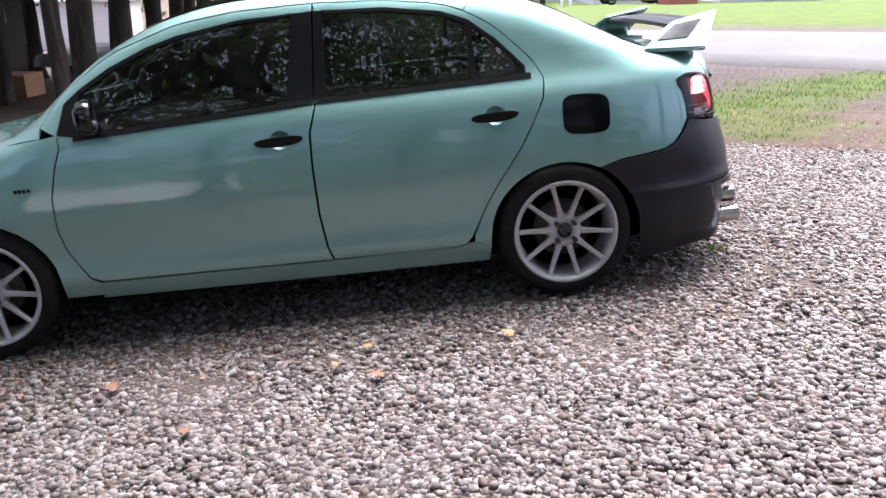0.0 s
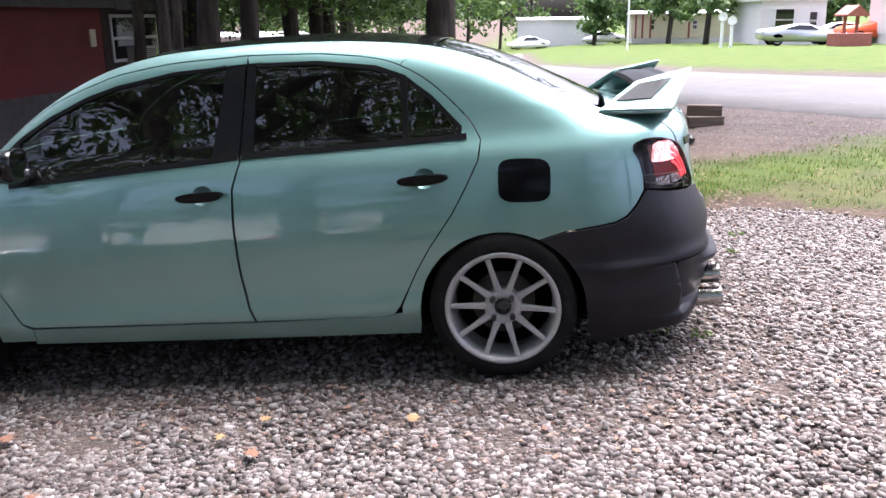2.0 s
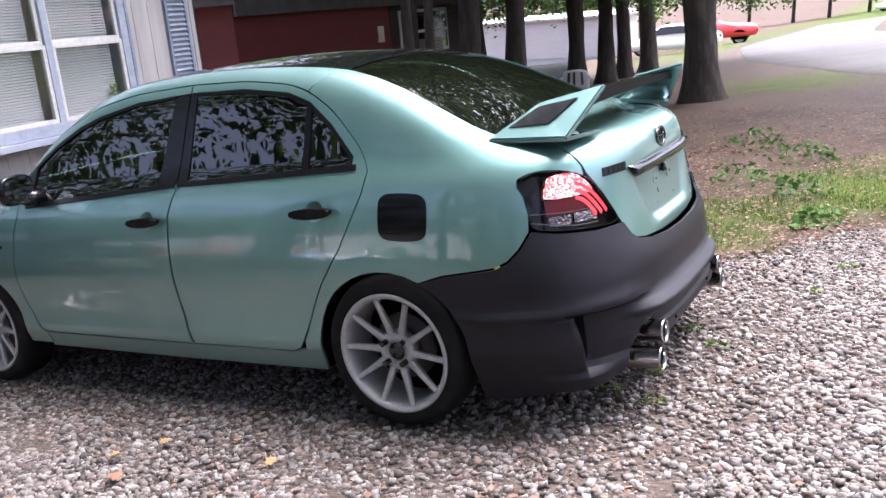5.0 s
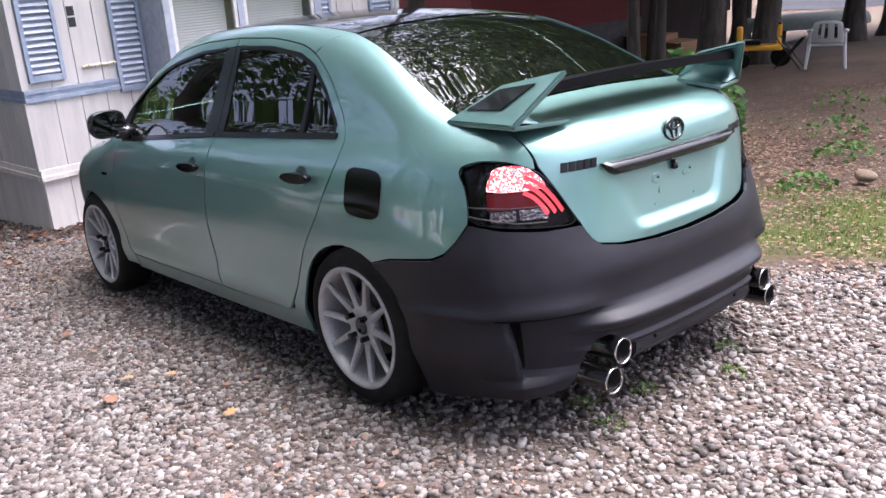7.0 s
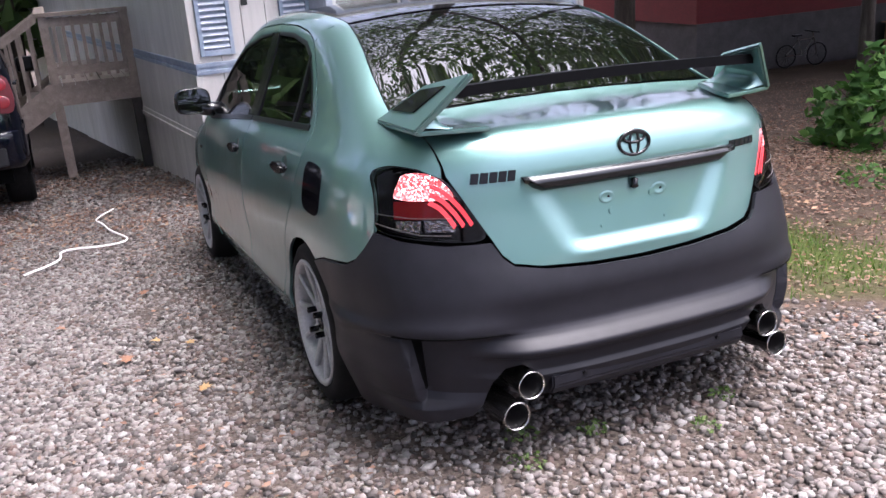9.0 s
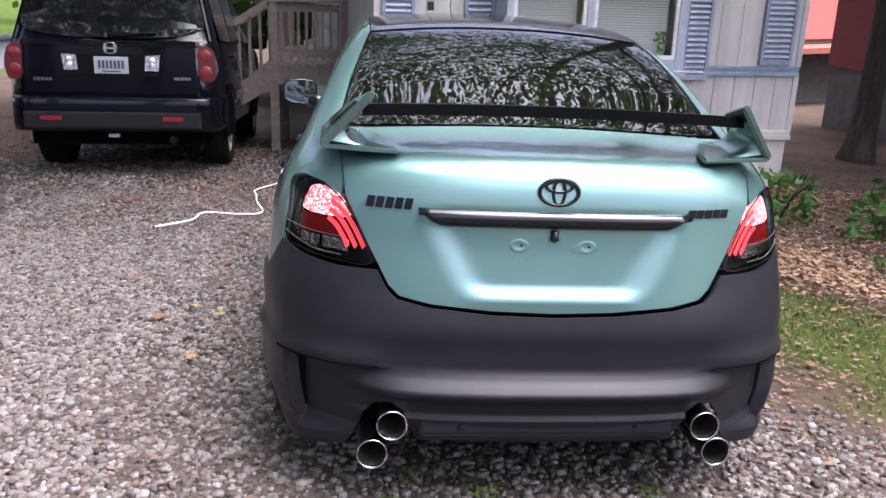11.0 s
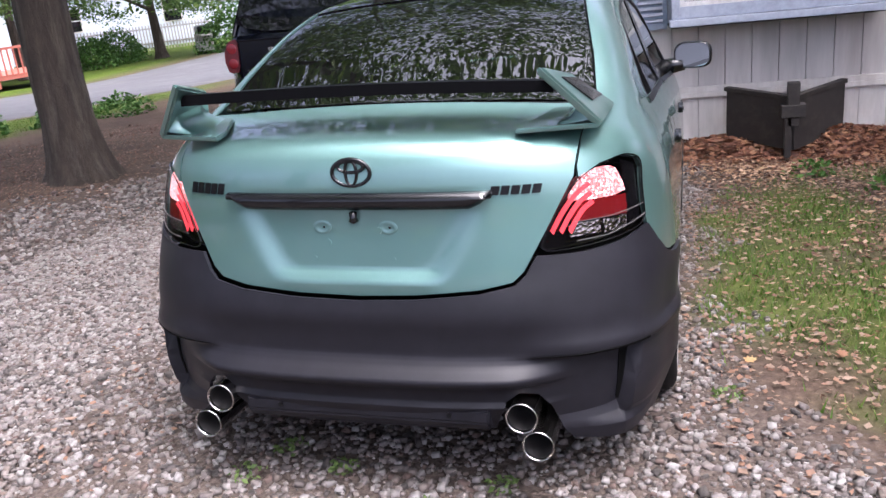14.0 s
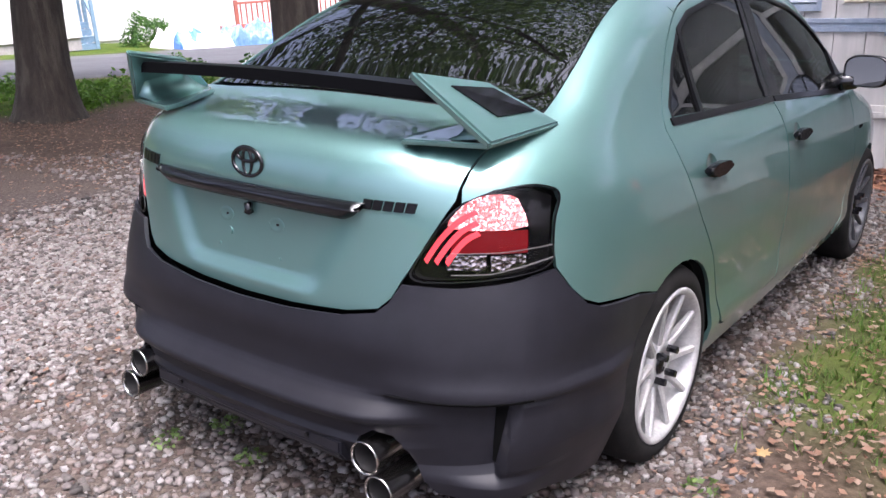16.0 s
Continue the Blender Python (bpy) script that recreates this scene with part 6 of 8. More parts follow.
def far_car(name, m, paint, outline, glass_pts, length, label, group="", r=0.32):
    c = thing(name, m, label, "car", group)
    put("body", shell(outline, 0.88, 0.85, 1.4, 0.25, 0.04), paint, c, "", True)
    for s in (-1, 1):
        wy = lambda z: s * (0.88 * (1 - 0.25 * max(0, (z - 0.85) / 0.55)) + 0.006)
        slate([(x, wy(z), z) for x, z in glass_pts], "side_window", M_SUVGLASS, c, "", 0.004)
        for x in (-length * 0.32, length * 0.31):
            plain_wheel(c, x, s * 0.86, r, 0.2, M_RIM, s)
            bm = bmesh.new()
            prism(bm, [(x + r * 1.15 * math.cos(a), r + r * 1.15 * math.sin(a)) for a in np.linspace(-0.2, math.pi + 0.2, 14)], s * 0.845, s * 0.862)
            put("wheel_arch", bm, M_VOID, c)
        put("head_lamp", boxes((-length / 2 + 0.02, -length / 2 + 0.2, s * 0.66 - 0.12, s * 0.66 + 0.12, 0.60, 0.72), bev=0.03), M_CHROMELENS, c)
        put("tail_lamp", boxes((length / 2 - 0.12, length / 2 - 0.01, s * 0.66 - 0.14, s * 0.66 + 0.14, 0.68, 0.82), bev=0.03), M_REDLAMP, c)
    return c


SEDAN = [(-2.25, 0.30), (-2.28, 0.62), (-1.35, 0.86), (-0.62, 1.36), (0.55, 1.40), (1.35, 0.98), (2.22, 0.90), (2.25, 0.40), (1.9, 0.24), (-1.9, 0.22)]
SEDAN_G = [(-0.98, 0.92), (-0.50, 1.29), (0.50, 1.31), (1.10, 0.98)]
COUPE = [(-2.45, 0.30), (-2.48, 0.55), (-1.15, 0.82), (-0.45, 1.22), (0.35, 1.26), (1.75, 0.96), (2.42, 0.95), (2.42, 0.42), (2.0, 0.24), (-2.0, 0.22)]
COUPE_G = [(-0.80, 0.88), (-0.35, 1.16), (0.35, 1.19), (1.15, 0.94)]
TRUCK = [(-2.5, 0.45), (-2.55, 1.02), (-1.35, 1.12), (-0.85, 1.72), (0.35, 1.78), (0.50, 1.15), (2.5, 1.12), (2.52, 0.55), (2.1, 0.42), (-2.1, 0.42)]
TRUCK_G = [(-1.10, 1.18), (-0.78, 1.64), (0.26, 1.66), (0.30, 1.18)]


def stand(x, y, yaw):
    return pose(x, y, gz(x, y) + 0.02, 0, 0, yaw)


far_car("sports_coupe", stand(15.1, 49.7, 180), M_SILVERCAR, COUPE, COUPE_G, 4.8, "silver grey sports coupe on the far grass")
far_car("sedan", stand(6.4, 90, 0), M_SILVERCAR, SEDAN, SEDAN_G, 4.5, "silver sedan parked beside a far trailer")
far_car("sedan", stand(-9.4, 39.0, 8), M_WHITECAR, SEDAN, SEDAN_G, 4.5, "white sedan parked beyond the trees")
far_car("pickup_truck", stand(-9.3, 46.5, 8), M_REDCAR, TRUCK, TRUCK_G, 5.0, "red pickup truck parked beyond the trees", r=0.38)
far_car("pickup_truck", stand(20.2, 51.5, 185), M_ORANGECAR, TRUCK, TRUCK_G, 5.0, "orange red pickup truck beside a house", r=0.38)
far_car("sedan", stand(19.0, 54.5, 175), M_WHITECAR, SEDAN, SEDAN_G, 4.5, "white sedan half hidden behind a truck")
far_car("sedan", stand(-1.5, 92, 20), M_WHITECAR, SEDAN, SEDAN_G, 4.5, "white sedan far across the park")

# ---- neighbouring homes ----
M_REDWALL = varied("dark_red_siding", (0.12, 0.009, 0.011), (0.16, 0.013, 0.016), 2.0, 0.7, (0.09, 0.014, 0.014), 0.2, 0.004, (1, 1, 3))
M_BROWNWALL = varied("brown_board_wall", (0.022, 0.013, 0.011), (0.034, 0.020, 0.016), 3.0, 0.8, (0.05, 0.03, 0.025), 0.3, 0.005, (4, 4, 0.3))
M_GREYBLOCK = varied("grey_block_base", (0.30, 0.28, 0.28), (0.37, 0.35, 0.34), 2.0, 0.9)
M_WHITEWALL = varied("white_siding", (0.56, 0.55, 0.55), (0.64, 0.63, 0.62), 2.0, 0.6, (0.48, 0.46, 0.45), 0.15, 0.004, (0.3, 0.3, 5))
M_BEIGEWALL = varied("beige_siding", (0.55, 0.49, 0.36), (0.62, 0.56, 0.43), 2.0, 0.7, None, 0.15, 0.004, (0.3, 0.3, 5))
M_MAROON = varied("maroon_trim", (0.20, 0.05, 0.06), (0.26, 0.07, 0.08), 3.0, 0.7)
M_PALEBLUEWALL = varied("pale_blue_siding", (0.55, 0.62, 0.72), (0.62, 0.68, 0.78), 2.0, 0.6, None, 0.15, 0.004, (0.3, 0.3, 5))
M_SHINGLE = varied("dark_roofing", (0.06, 0.055, 0.055), (0.10, 0.09, 0.09), 5.0, 0.9)
M_CORAL = varied("coral_red_siding", (0.55, 0.12, 0.11), (0.62, 0.16, 0.14), 3.0, 0.7, None, 0.2, 0.004, (1, 1, 4))
M_BLUEWOOD = varied("blue_grey_wood", (0.16, 0.26, 0.36), (0.22, 0.33, 0.43), 4.0, 0.7)
M_REDWOOD = varied("red_stained_wood", (0.26, 0.07, 0.05), (0.33, 0.10, 0.07), 4.0, 0.75)
M_ACGREY = mat("grey_metal_case", (0.35, 0.34, 0.33), 0.5)
M_GREENBOX = varied("pale_green_metal", (0.42, 0.47, 0.40), (0.50, 0.54, 0.47), 3.0, 0.5, (0.35, 0.36, 0.30), 0.05, 0.002)


def home(name, m, L, W, z0, z1, wall, roof_mat, label, windows=(), pitch=0.5, base=None, base_mat=None, eave=0.25, columns=()):
    """A long home: front wall along +x at y = 0, the house behind it (+y), windows as (x, z, width, height)."""
    h = thing(name, m, label, "house")
    put("wall", boxes((0, L, 0, W, z0, z1)), wall, h)
    bm = bmesh.new()
    prism(bm, [(-eave, z1 - 0.02), (W + eave, z1 - 0.02), (W + eave, z1 + 0.10), (W / 2, z1 + 0.10 + pitch), (-eave, z1 + 0.10)], -eave, L + eave, 'X')
    put("roof", bm, roof_mat, h)
    if base is not None:
        put("skirting", boxes((0.05, L - 0.05, 0.05, W - 0.05, base, z0 + 0.01)), base_mat or wall, h)
    for x, z, w, hh in windows:
        wd = put("window", boxes((x, x + w, -0.03, 0.02, z, z + hh)), M_SASH, h)
        f = 0.07
        for k in (0, 1):
            put("pane", boxes((x + f, x + w - f, -0.045, -0.028, z + f + k * (hh / 2 - f / 2), z + hh / 2 - f / 2 + k * (hh / 2 - f / 2))), M_SUVGLASS, wd)
    for x in columns:
        put("column", boxes((x - 0.08, x + 0.08, -1.2, -1.04, base or z0, z1)), M_MAROON, h)
    return h


# dark red trailer beyond the drive; its long wall runs along y from 8.6 to 17.4
rt = home("house", pose(-9.2, 8.6, 0, 0, 0, 90), 5.1, 4.2, 0.15, 1.95, M_REDWALL, M_SHINGLE, "dark red trailer with grey block base under trees", pitch=0.35, base=-1.9, base_mat=M_SHINGLE, eave=0.3)
put("dark_band", boxes((0.0, 5.1, -0.03, 0.0, -0.75, 0.15)), M_SHINGLE, rt)
put("fascia", boxes((-0.3, 5.1, -0.36, -0.30, 1.72, 2.15)), M_SHINGLE, rt)
put("wall_sign", boxes((4.55, 4.78, -0.03, -0.002, 0.95, 1.30)), M_CREAMY, rt)
bt = home("house", pose(-9.2, 13.72, 0, 0, 0, 90), 3.7, 4.1, 0.0, 1.95, M_BROWNWALL, M_SHINGLE, "brown boarded end of the red trailer with a window cooler", windows=[(0.35, 0.58, 1.30, 1.02), (1.72, 0.58, 0.90, 1.02)], pitch=0.35, base=-1.9, base_mat=M_BROWNWALL, eave=0.3)
put("fascia", boxes((0, 4.0, -0.36, -0.30, 1.68, 2.15)), M_SHINGLE, bt)
ac = put("window_cooler", boxes((0.95, 1.62, -0.42, 0.0, 0.55, 0.90), bev=0.015), M_ACGREY, bt, "grey window air cooler")
for i in range(7):
    put("grille_slat", boxes((1.0, 1.57, -0.43, -0.42, 0.58 + i * 0.042, 0.60 + i * 0.042)), M_SATIN, ac)

# coral house and red-railed porch seen past the corner
ch = home("house", pose(-27.5, 13.2, 0, 0, 0, -58), 9.0, 5.0, 0.2, 3.0, M_CORAL, M_SHINGLE, "coral red house with grey trim behind trees", windows=[(4.6, 1.2, 0.7, 1.4), (7.4, 1.2, 0.9, 1.5)], base=-2.0, base_mat=M_SHINGLE)
put("trim_band", boxes((0, 9.0, -0.05, 0.0, -0.15, 0.2)), M_GREYBLOCK, ch)
po = thing("porch_rail", pose(-23.0, 14.3, 0, 0, 0, -58), "dark red wooden porch railing", "railing")
put("top_rail", boxes((0, 5, -0.05, 0.05, 0.95, 1.03)), M_REDWOOD, po)
put("deck_floor", boxes((0, 5, -0.05, 1.5, -0.1, 0.05)), M_REDWOOD, po)
for i in range(26):
    put("baluster", boxes((i * 0.2, i * 0.2 + 0.06, -0.03, 0.03, 0.05, 0.95)), M_REDWOOD, po)
for x in (0.1, 2.5, 4.9):
    put("post", boxes((x - 0.07, x + 0.07, 0.0, 0.14, -1.6, 1.1)), M_REDWOOD, po)

# across the park lawn
g1 = gz(15, 80)
home("house", pose(8.2, 79.0, g1, 0, 0, -2), 13.0, 4.2, 0.5, 2.6, M_BEIGEWALL, M_METALROOF, "beige trailer with maroon porch columns", windows=[(1.6, 1.2, 0.5, 1.0), (5.4, 1.2, 0.5, 0.9), (9.2, 1.1, 1.0, 0.9)], pitch=0.25, base=0.0, base_mat=M_WHITEWALL, columns=(0.3, 0.9, 1.6, 5.0))
home("house", pose(-2.8, 96, gz(0, 96), 0, 0, 0), 10.0, 4.2, 0.0, 3.0, M_WHITEWALL, M_METALROOF, "white trailer across the park lawn", windows=[(7.5, 1.2, 0.8, 1.1)], pitch=0.25)
home("house", pose(-26.0, 51.0, gz(-20, 51), 0, 0, 2), 10.0, 4.2, 0.3, 2.8, M_WHITEWALL, M_METALROOF, "white trailer beyond the shade trees", windows=[(2.5, 1.2, 0.8, 1.1), (6.5, 1.2, 0.8, 1.1)], pitch=0.25, base=-0.4)
g4 = gz(16, 58)
home("house", pose(14.6, 57.5, g4, 0, 0, 0), 4.2, 9.0, 0.0, 2.9, M_WHITEWALL, M_METALROOF, "white gabled trailer end beside trees", windows=[(0.9, 0.9, 1.3, 1.5), (3.1, 1.0, 0.6, 1.2)], pitch=0.45)
g5 = gz(20, 48)
rh = home("house", pose(19.7, 47.2, g5, 0, 0, 0), 14.0, 5.0, 0.55, 3.0, M_WHITEWALL, M_MAROON, "white house with maroon band and corner", windows=[(0.7, 1.2, 0.75, 1.4), (6.0, 1.2, 0.9, 1.3)], pitch=0.8, base=0.0)
put("maroon_corner", boxes((-0.05, 2.2, -0.06, -0.031, 0.55, 3.0)), M_MAROON, rh)
put("window", boxes((0.6, 1.5, -0.12, -0.061, 1.1, 2.6)), M_SASH, rh)
put("maroon_band", boxes((2.2, 14.0, -0.05, -0.002, 0.40, 0.75)), M_MAROON, rh)
# across the near street
wh = home("house", pose(-5.5, -23.6, gz(-9, -24), 0, 0, 160), 6.6, 7.0, 0.25, 3.2, M_WHITEWALL, M_SHINGLE, "white sided home across the street", windows=[(0.6, 1.2, 1.0, 1.3)], base=-0.1, base_mat=M_GREYBLOCK)
wh2 = home("house", pose(-15.2, -27.0, gz(-16, -27), 0, 0, 155), 9.5, 7.0, 0.1, 3.2, M_WHITEWALL, M_SHINGLE, "white home with red railed deck across the street", windows=[(5.0, 1.3, 1.1, 1.2)], base=-0.1)
home("house", pose(-33.0, -33.0, gz(-38, -27), 0, 0, 127), 17, 7.0, 0.2, 3.2, M_PALEBLUEWALL, M_SHINGLE, "pale blue home behind a fence and shrubs", windows=[(4.0, 1.2, 1.0, 1.2), (9.0, 1.2, 1.0, 1.2)], base=-0.2)
home("house", pose(-44, 2.0, gz(-44, 2), 0, 0, 95), 12, 7.0, 0.2, 3.2, M_WHITEWALL, M_SHINGLE, "white home far along the street", windows=[(3.0, 1.2, 1.0, 1.2)], base=-0.2)

bs = thing("stair", pose(-11.8, -23.2, gz(-12, -23), 0, 0, 160), "blue grey wooden entry stair", "stair")
for i in range(4):
    put("tread", boxes((0, 1.1, -0.9 + i * 0.26, -0.62 + i * 0.26, i * 0.19, i * 0.19 + 0.17)), M_BLUEWOOD, bs)
for x in (0.0, 1.1):
    for y in (-0.9, 0.1, 0.9):
        put("post", boxes((x - 0.05, x + 0.05, y - 0.05, y + 0.05, 0, 1.65)), M_BLUEWOOD, bs)
    put("rail", boxes((x - 0.04, x + 0.04, 0.0, 0.9, 1.55, 1.65)), M_BLUEWOOD, bs)
    bm = bmesh.new()
    prism(bm, [(-0.9, 0.85), (0.1, 1.6), (0.1, 1.7), (-0.9, 0.95)], x - 0.04, x + 0.04, 'X')
    put("rail", bm, M_BLUEWOOD, bs)
dk = thing("deck", pose(-18.6, -22.9, gz(-19, -23), 0, 0, 155), "red stained deck railing across the street", "deck")
put("floor", boxes((0, 6, 0, 2.4, 0.25, 0.4)), M_REDWOOD, dk)
put("top_rail", boxes((0, 6, -0.05, 0.05, 1.25, 1.33)), M_REDWOOD, dk)
for i in range(31):
    put("baluster", boxes((i * 0.2, i * 0.2 + 0.05, -0.02, 0.02, 0.4, 1.25)), M_REDWOOD, dk)
for x in (0.0, 3.0, 5.9):
    put("post", boxes((x, x + 0.12, -0.06, 0.06, 0, 1.4)), M_REDWOOD, dk)
fn = thing("picket_fence", pose(-31.6, -29.5, gz(-34, -26), 0, 0, 127), "grey picket fence before a pale blue home", "fence")
for z in (0.35, 1.05):
    put("rail", boxes((0, 9, -0.02, 0.02, z, z + 0.07)), M_GREYBLOCK, fn)
for i in range(60):
    put("picket", boxes((i * 0.15, i * 0.15 + 0.06, -0.045, -0.02, 0.05, 1.25)), M_GREYBLOCK, fn)
gr = thing("grill", stand(-30.9, -19.2, 40), "grey covered grill by the street", "grill")
put("cart", boxes((-0.55, 0.55, -0.3, 0.3, 0.1, 0.8), bev=0.03), M_ACGREY, gr)
put("lid", boxes((-0.45, 0.45, -0.28, 0.28, 0.8, 1.15), bev=0.12), M_SATIN, gr)
for s in (-1, 1):
    put("side_shelf", boxes((s * 0.75 - 0.2, s * 0.75 + 0.2, -0.25, 0.25, 0.75, 0.79)), M_ACGREY, gr)
    put("leg", boxes((s * 0.5 - 0.04, s * 0.5 + 0.04, -0.2, 0.2, 0, 0.12)), M_SATIN, gr)
M_TOYBLUE = mat("blue_plastic", (0.04, 0.12, 0.45), 0.4)
M_TARP = varied("blue_tarpaulin", (0.05, 0.13, 0.36), (0.16, 0.26, 0.48), 5, 0.5, (0.3, 0.38, 0.5), 0.3, 0.01)
M_TOYPINK = mat("pink_plastic", (0.65, 0.06, 0.16), 0.45)
M_TOYYELLOW = mat("yellow_plastic", (0.70, 0.33, 0.02), 0.4)


def heap(name, x, y, mats, label, seed, size=1.0):
    """A pile of crumpled covers and angular toys."""
    t = thing(name, stand(x, y, seed * 37), label, "toys")
    r = random.Random(seed)
    for i, mt in enumerate(mats):
        bm = bmesh.new()
        w, h = size * r.uniform(0.7, 1.2), size * r.uniform(0.35, 0.75)
        bmesh.ops.create_grid(bm, x_segments=22, y_segments=18, size=0.5)
        c = Vector((r.uniform(-0.8, 0.8), r.uniform(-0.4, 0.4), 0)) * size
        for v in bm.verts:
            u, q = v.co.x * 2, v.co.y * 2
            k = max(0.0, 1 - max(abs(u), abs(q))**2)
            fold_ = noise.noise(Vector((u * 2.1 + seed, q * 2.1, i * 3.7))) + 0.6 * abs(noise.noise(Vector((u * 5 + i, q * 5, seed))))
            v.co = Vector((u * w * 0.75, q * w * 0.55, h * k**0.5 * (0.75 + 0.55 * fold_))) + c
        put("cover", bm, mt, t)


heap("toy_pile", -14.2, -19.6, [M_TOYWHITE, M_TOYWHITE, M_TOYBLUE, M_TOYWHITE], "white and blue plastic yard toys", 2, 0.9)
heap("tarp_pile", -16.8, -19.9, [M_TARP, M_TARP, M_TARP], "crumpled blue tarpaulin pile on the lawn", 5, 1.0)
heap("toy_pile", -8.0, -21.0, [M_TOYPINK], "small pink plastic toy on the lawn", 7, 0.6)

# ---- yard things ----
ub = thing("utility_box", pose(1.50, 5.98, gz(1.50, 5.98), 0, 1.5, 6), "pale green metal utility pedestal in the grass", "utility box")
put("case", boxes((-0.115, 0.115, -0.10, 0.10, -0.1, 0.60), bev=0.008), M_GREENBOX, ub)
put("cap", boxes((-0.125, 0.125, -0.11, 0.11, 0.60, 0.635), bev=0.01), M_GREENBOX, ub)
put("seam", boxes((-0.118, -0.115, -0.08, 0.08, 0.05, 0.5)), M_ACGREY, ub)
M_TIMBER = varied("old_timber", (0.075, 0.052, 0.04), (0.115, 0.085, 0.063), 5, 0.85, (0.16, 0.135, 0.11), 0.5, 0.006, (0.3, 4, 4))
for i, (x, y, z, a, l) in enumerate(((2.12, 6.85, 0.06, 12, 0.46), (2.14, 7.05, 0.06, 20, 0.42), (2.13, 6.93, 0.19, -8, 0.42))):
    tb = tagged(put("timber", boxes((-l / 2, l / 2, -0.075, 0.075, -0.065, 0.065), bev=0.012), M_TIMBER), "short weathered landscape timber in a low stack", "timber", "timber stack")
    tb.matrix_basis = pose(x, y, gz(x, y) + z, 0, 0, a)

cr = thing("plastic_chair", stand(-3.85, 11.15, 205) @ Matrix.Diagonal((1.0, 0.95, 0.86, 1)), "white moulded plastic garden chair on bare ground", "chair")
M_CHAIR = mat("white_chair_plastic", (0.40, 0.39, 0.38), 0.45)
put("seat", boxes((-0.24, 0.24, -0.22, 0.22, 0.40, 0.43), bev=0.012), M_CHAIR, cr)
bm = bmesh.new()
rows = []
for i in range(9):
    v = i / 8
    half = 0.235 * (1 - 0.16 * v**3)
    row = []
    for k in range(11):
        u = -1 + k / 5
        top = 0.86 - 0.045 * abs(u)**3
        z = 0.44 + (top - 0.44) * v
        row.append((half * u, 0.235 + 0.10 * v - 0.055 * u * u, z))
    rows.append(row)
front = [[bm.verts.new(p) for p in r] for r in rows]
rear = [[bm.verts.new((x, y + 0.014, z)) for x, y, z in r] for r in rows]
for a, b in ((front, rear),):
    for i in range(8):
        for k in range(10):
            if not (1 < i < 7 and k in (2, 5, 7)):
                bm.faces.new((a[i][k], a[i][k + 1], a[i + 1][k + 1], a[i + 1][k]))
                bm.faces.new((b[i][k], b[i + 1][k], b[i + 1][k + 1], b[i][k + 1]))
    rim = [(a[0][k], b[0][k]) for k in range(11)] + [(a[i][10], b[i][10]) for i in range(1, 9)] + [(a[8][k], b[8][k]) for k in range(9, -1, -1)] + [(a[i][0], b[i][0]) for i in range(7, 0, -1)]
    for (p, q), (p2, q2) in zip(rim, rim[1:] + rim[:1]):
        bm.faces.new((p, q, q2, p2))
put("backrest", bm, M_CHAIR, cr, "", True)
for sx in (-1, 1):
    bm = bmesh.new()
    limb_pts = [(sx * 0.225, 0.28, 0.70), (sx * 0.275, 0.16, 0.655), (sx * 0.285, -0.05, 0.65), (sx * 0.275, -0.20, 0.635)]
    for p, q in zip(limb_pts, limb_pts[1:]):
        tube(bm, p, q, 0.026, 8)
    put("armrest", bm, M_CHAIR, cr)
    for sy in (-1, 1):
        bm = bmesh.new()
        tube(bm, (sx * 0.25, sy * 0.21, 0.64 if sy < 0 else 0.44), (sx * 0.285, sy * 0.28, 0), 0.030, 8, 0.022)
        put("leg", bm, M_CHAIR, cr)
tr_ = thing("toy_tricycle", stand(-5.2, 11.6, 30), "yellow toy ride-on with black wheels", "toy")
put("frame", boxes((-0.35, 0.35, -0.09, 0.09, 0.28, 0.38), (-0.40, -0.30, -0.14, 0.14, 0.38, 0.68), (0.25, 0.33, -0.05, 0.05, 0.36, 0.75), bev=0.03), M_TOYYELLOW, tr_)
put("seat", boxes((-0.30, 0.0, -0.13, 0.13, 0.38, 0.46), bev=0.03), M_SATIN, tr_)
put("handlebar", boxes((0.26, 0.30, -0.25, 0.25, 0.72, 0.76), bev=0.01), M_SATIN, tr_)
for x, y, r in ((0.33, 0.0, 0.17), (-0.3, 0.2, 0.13), (-0.3, -0.2, 0.13)):
    bm = bmesh.new()
    lathe(bm, [(0.0, -0.03), (r, -0.03), (r, 0.03), (0.0, 0.03)], 18, 'Y', Matrix.Translation((x, y, r)))
    put("wheel", bm, M_SATIN, tr_)
fold = thing("folding_stand", stand(-4.4, 11.0, 15), "dark folding metal stand", "stand")
for a, b in (((-0.2, 0, 0), (0.2, 0, 0.5)), ((0.2, 0, 0), (-0.2, 0, 0.5)), ((-0.2, 0.3, 0), (0.2, 0.3, 0.5)), ((0.2, 0.3, 0), (-0.2, 0.3, 0.5)), ((-0.2, 0, 0.5), (-0.2, 0.3, 0.5)), ((0.2, 0, 0.5), (0.2, 0.3, 0.5))):
    bm = bmesh.new()
    tube(bm, a, b, 0.012, 6)
    put("tube", bm, M_SATIN, fold)
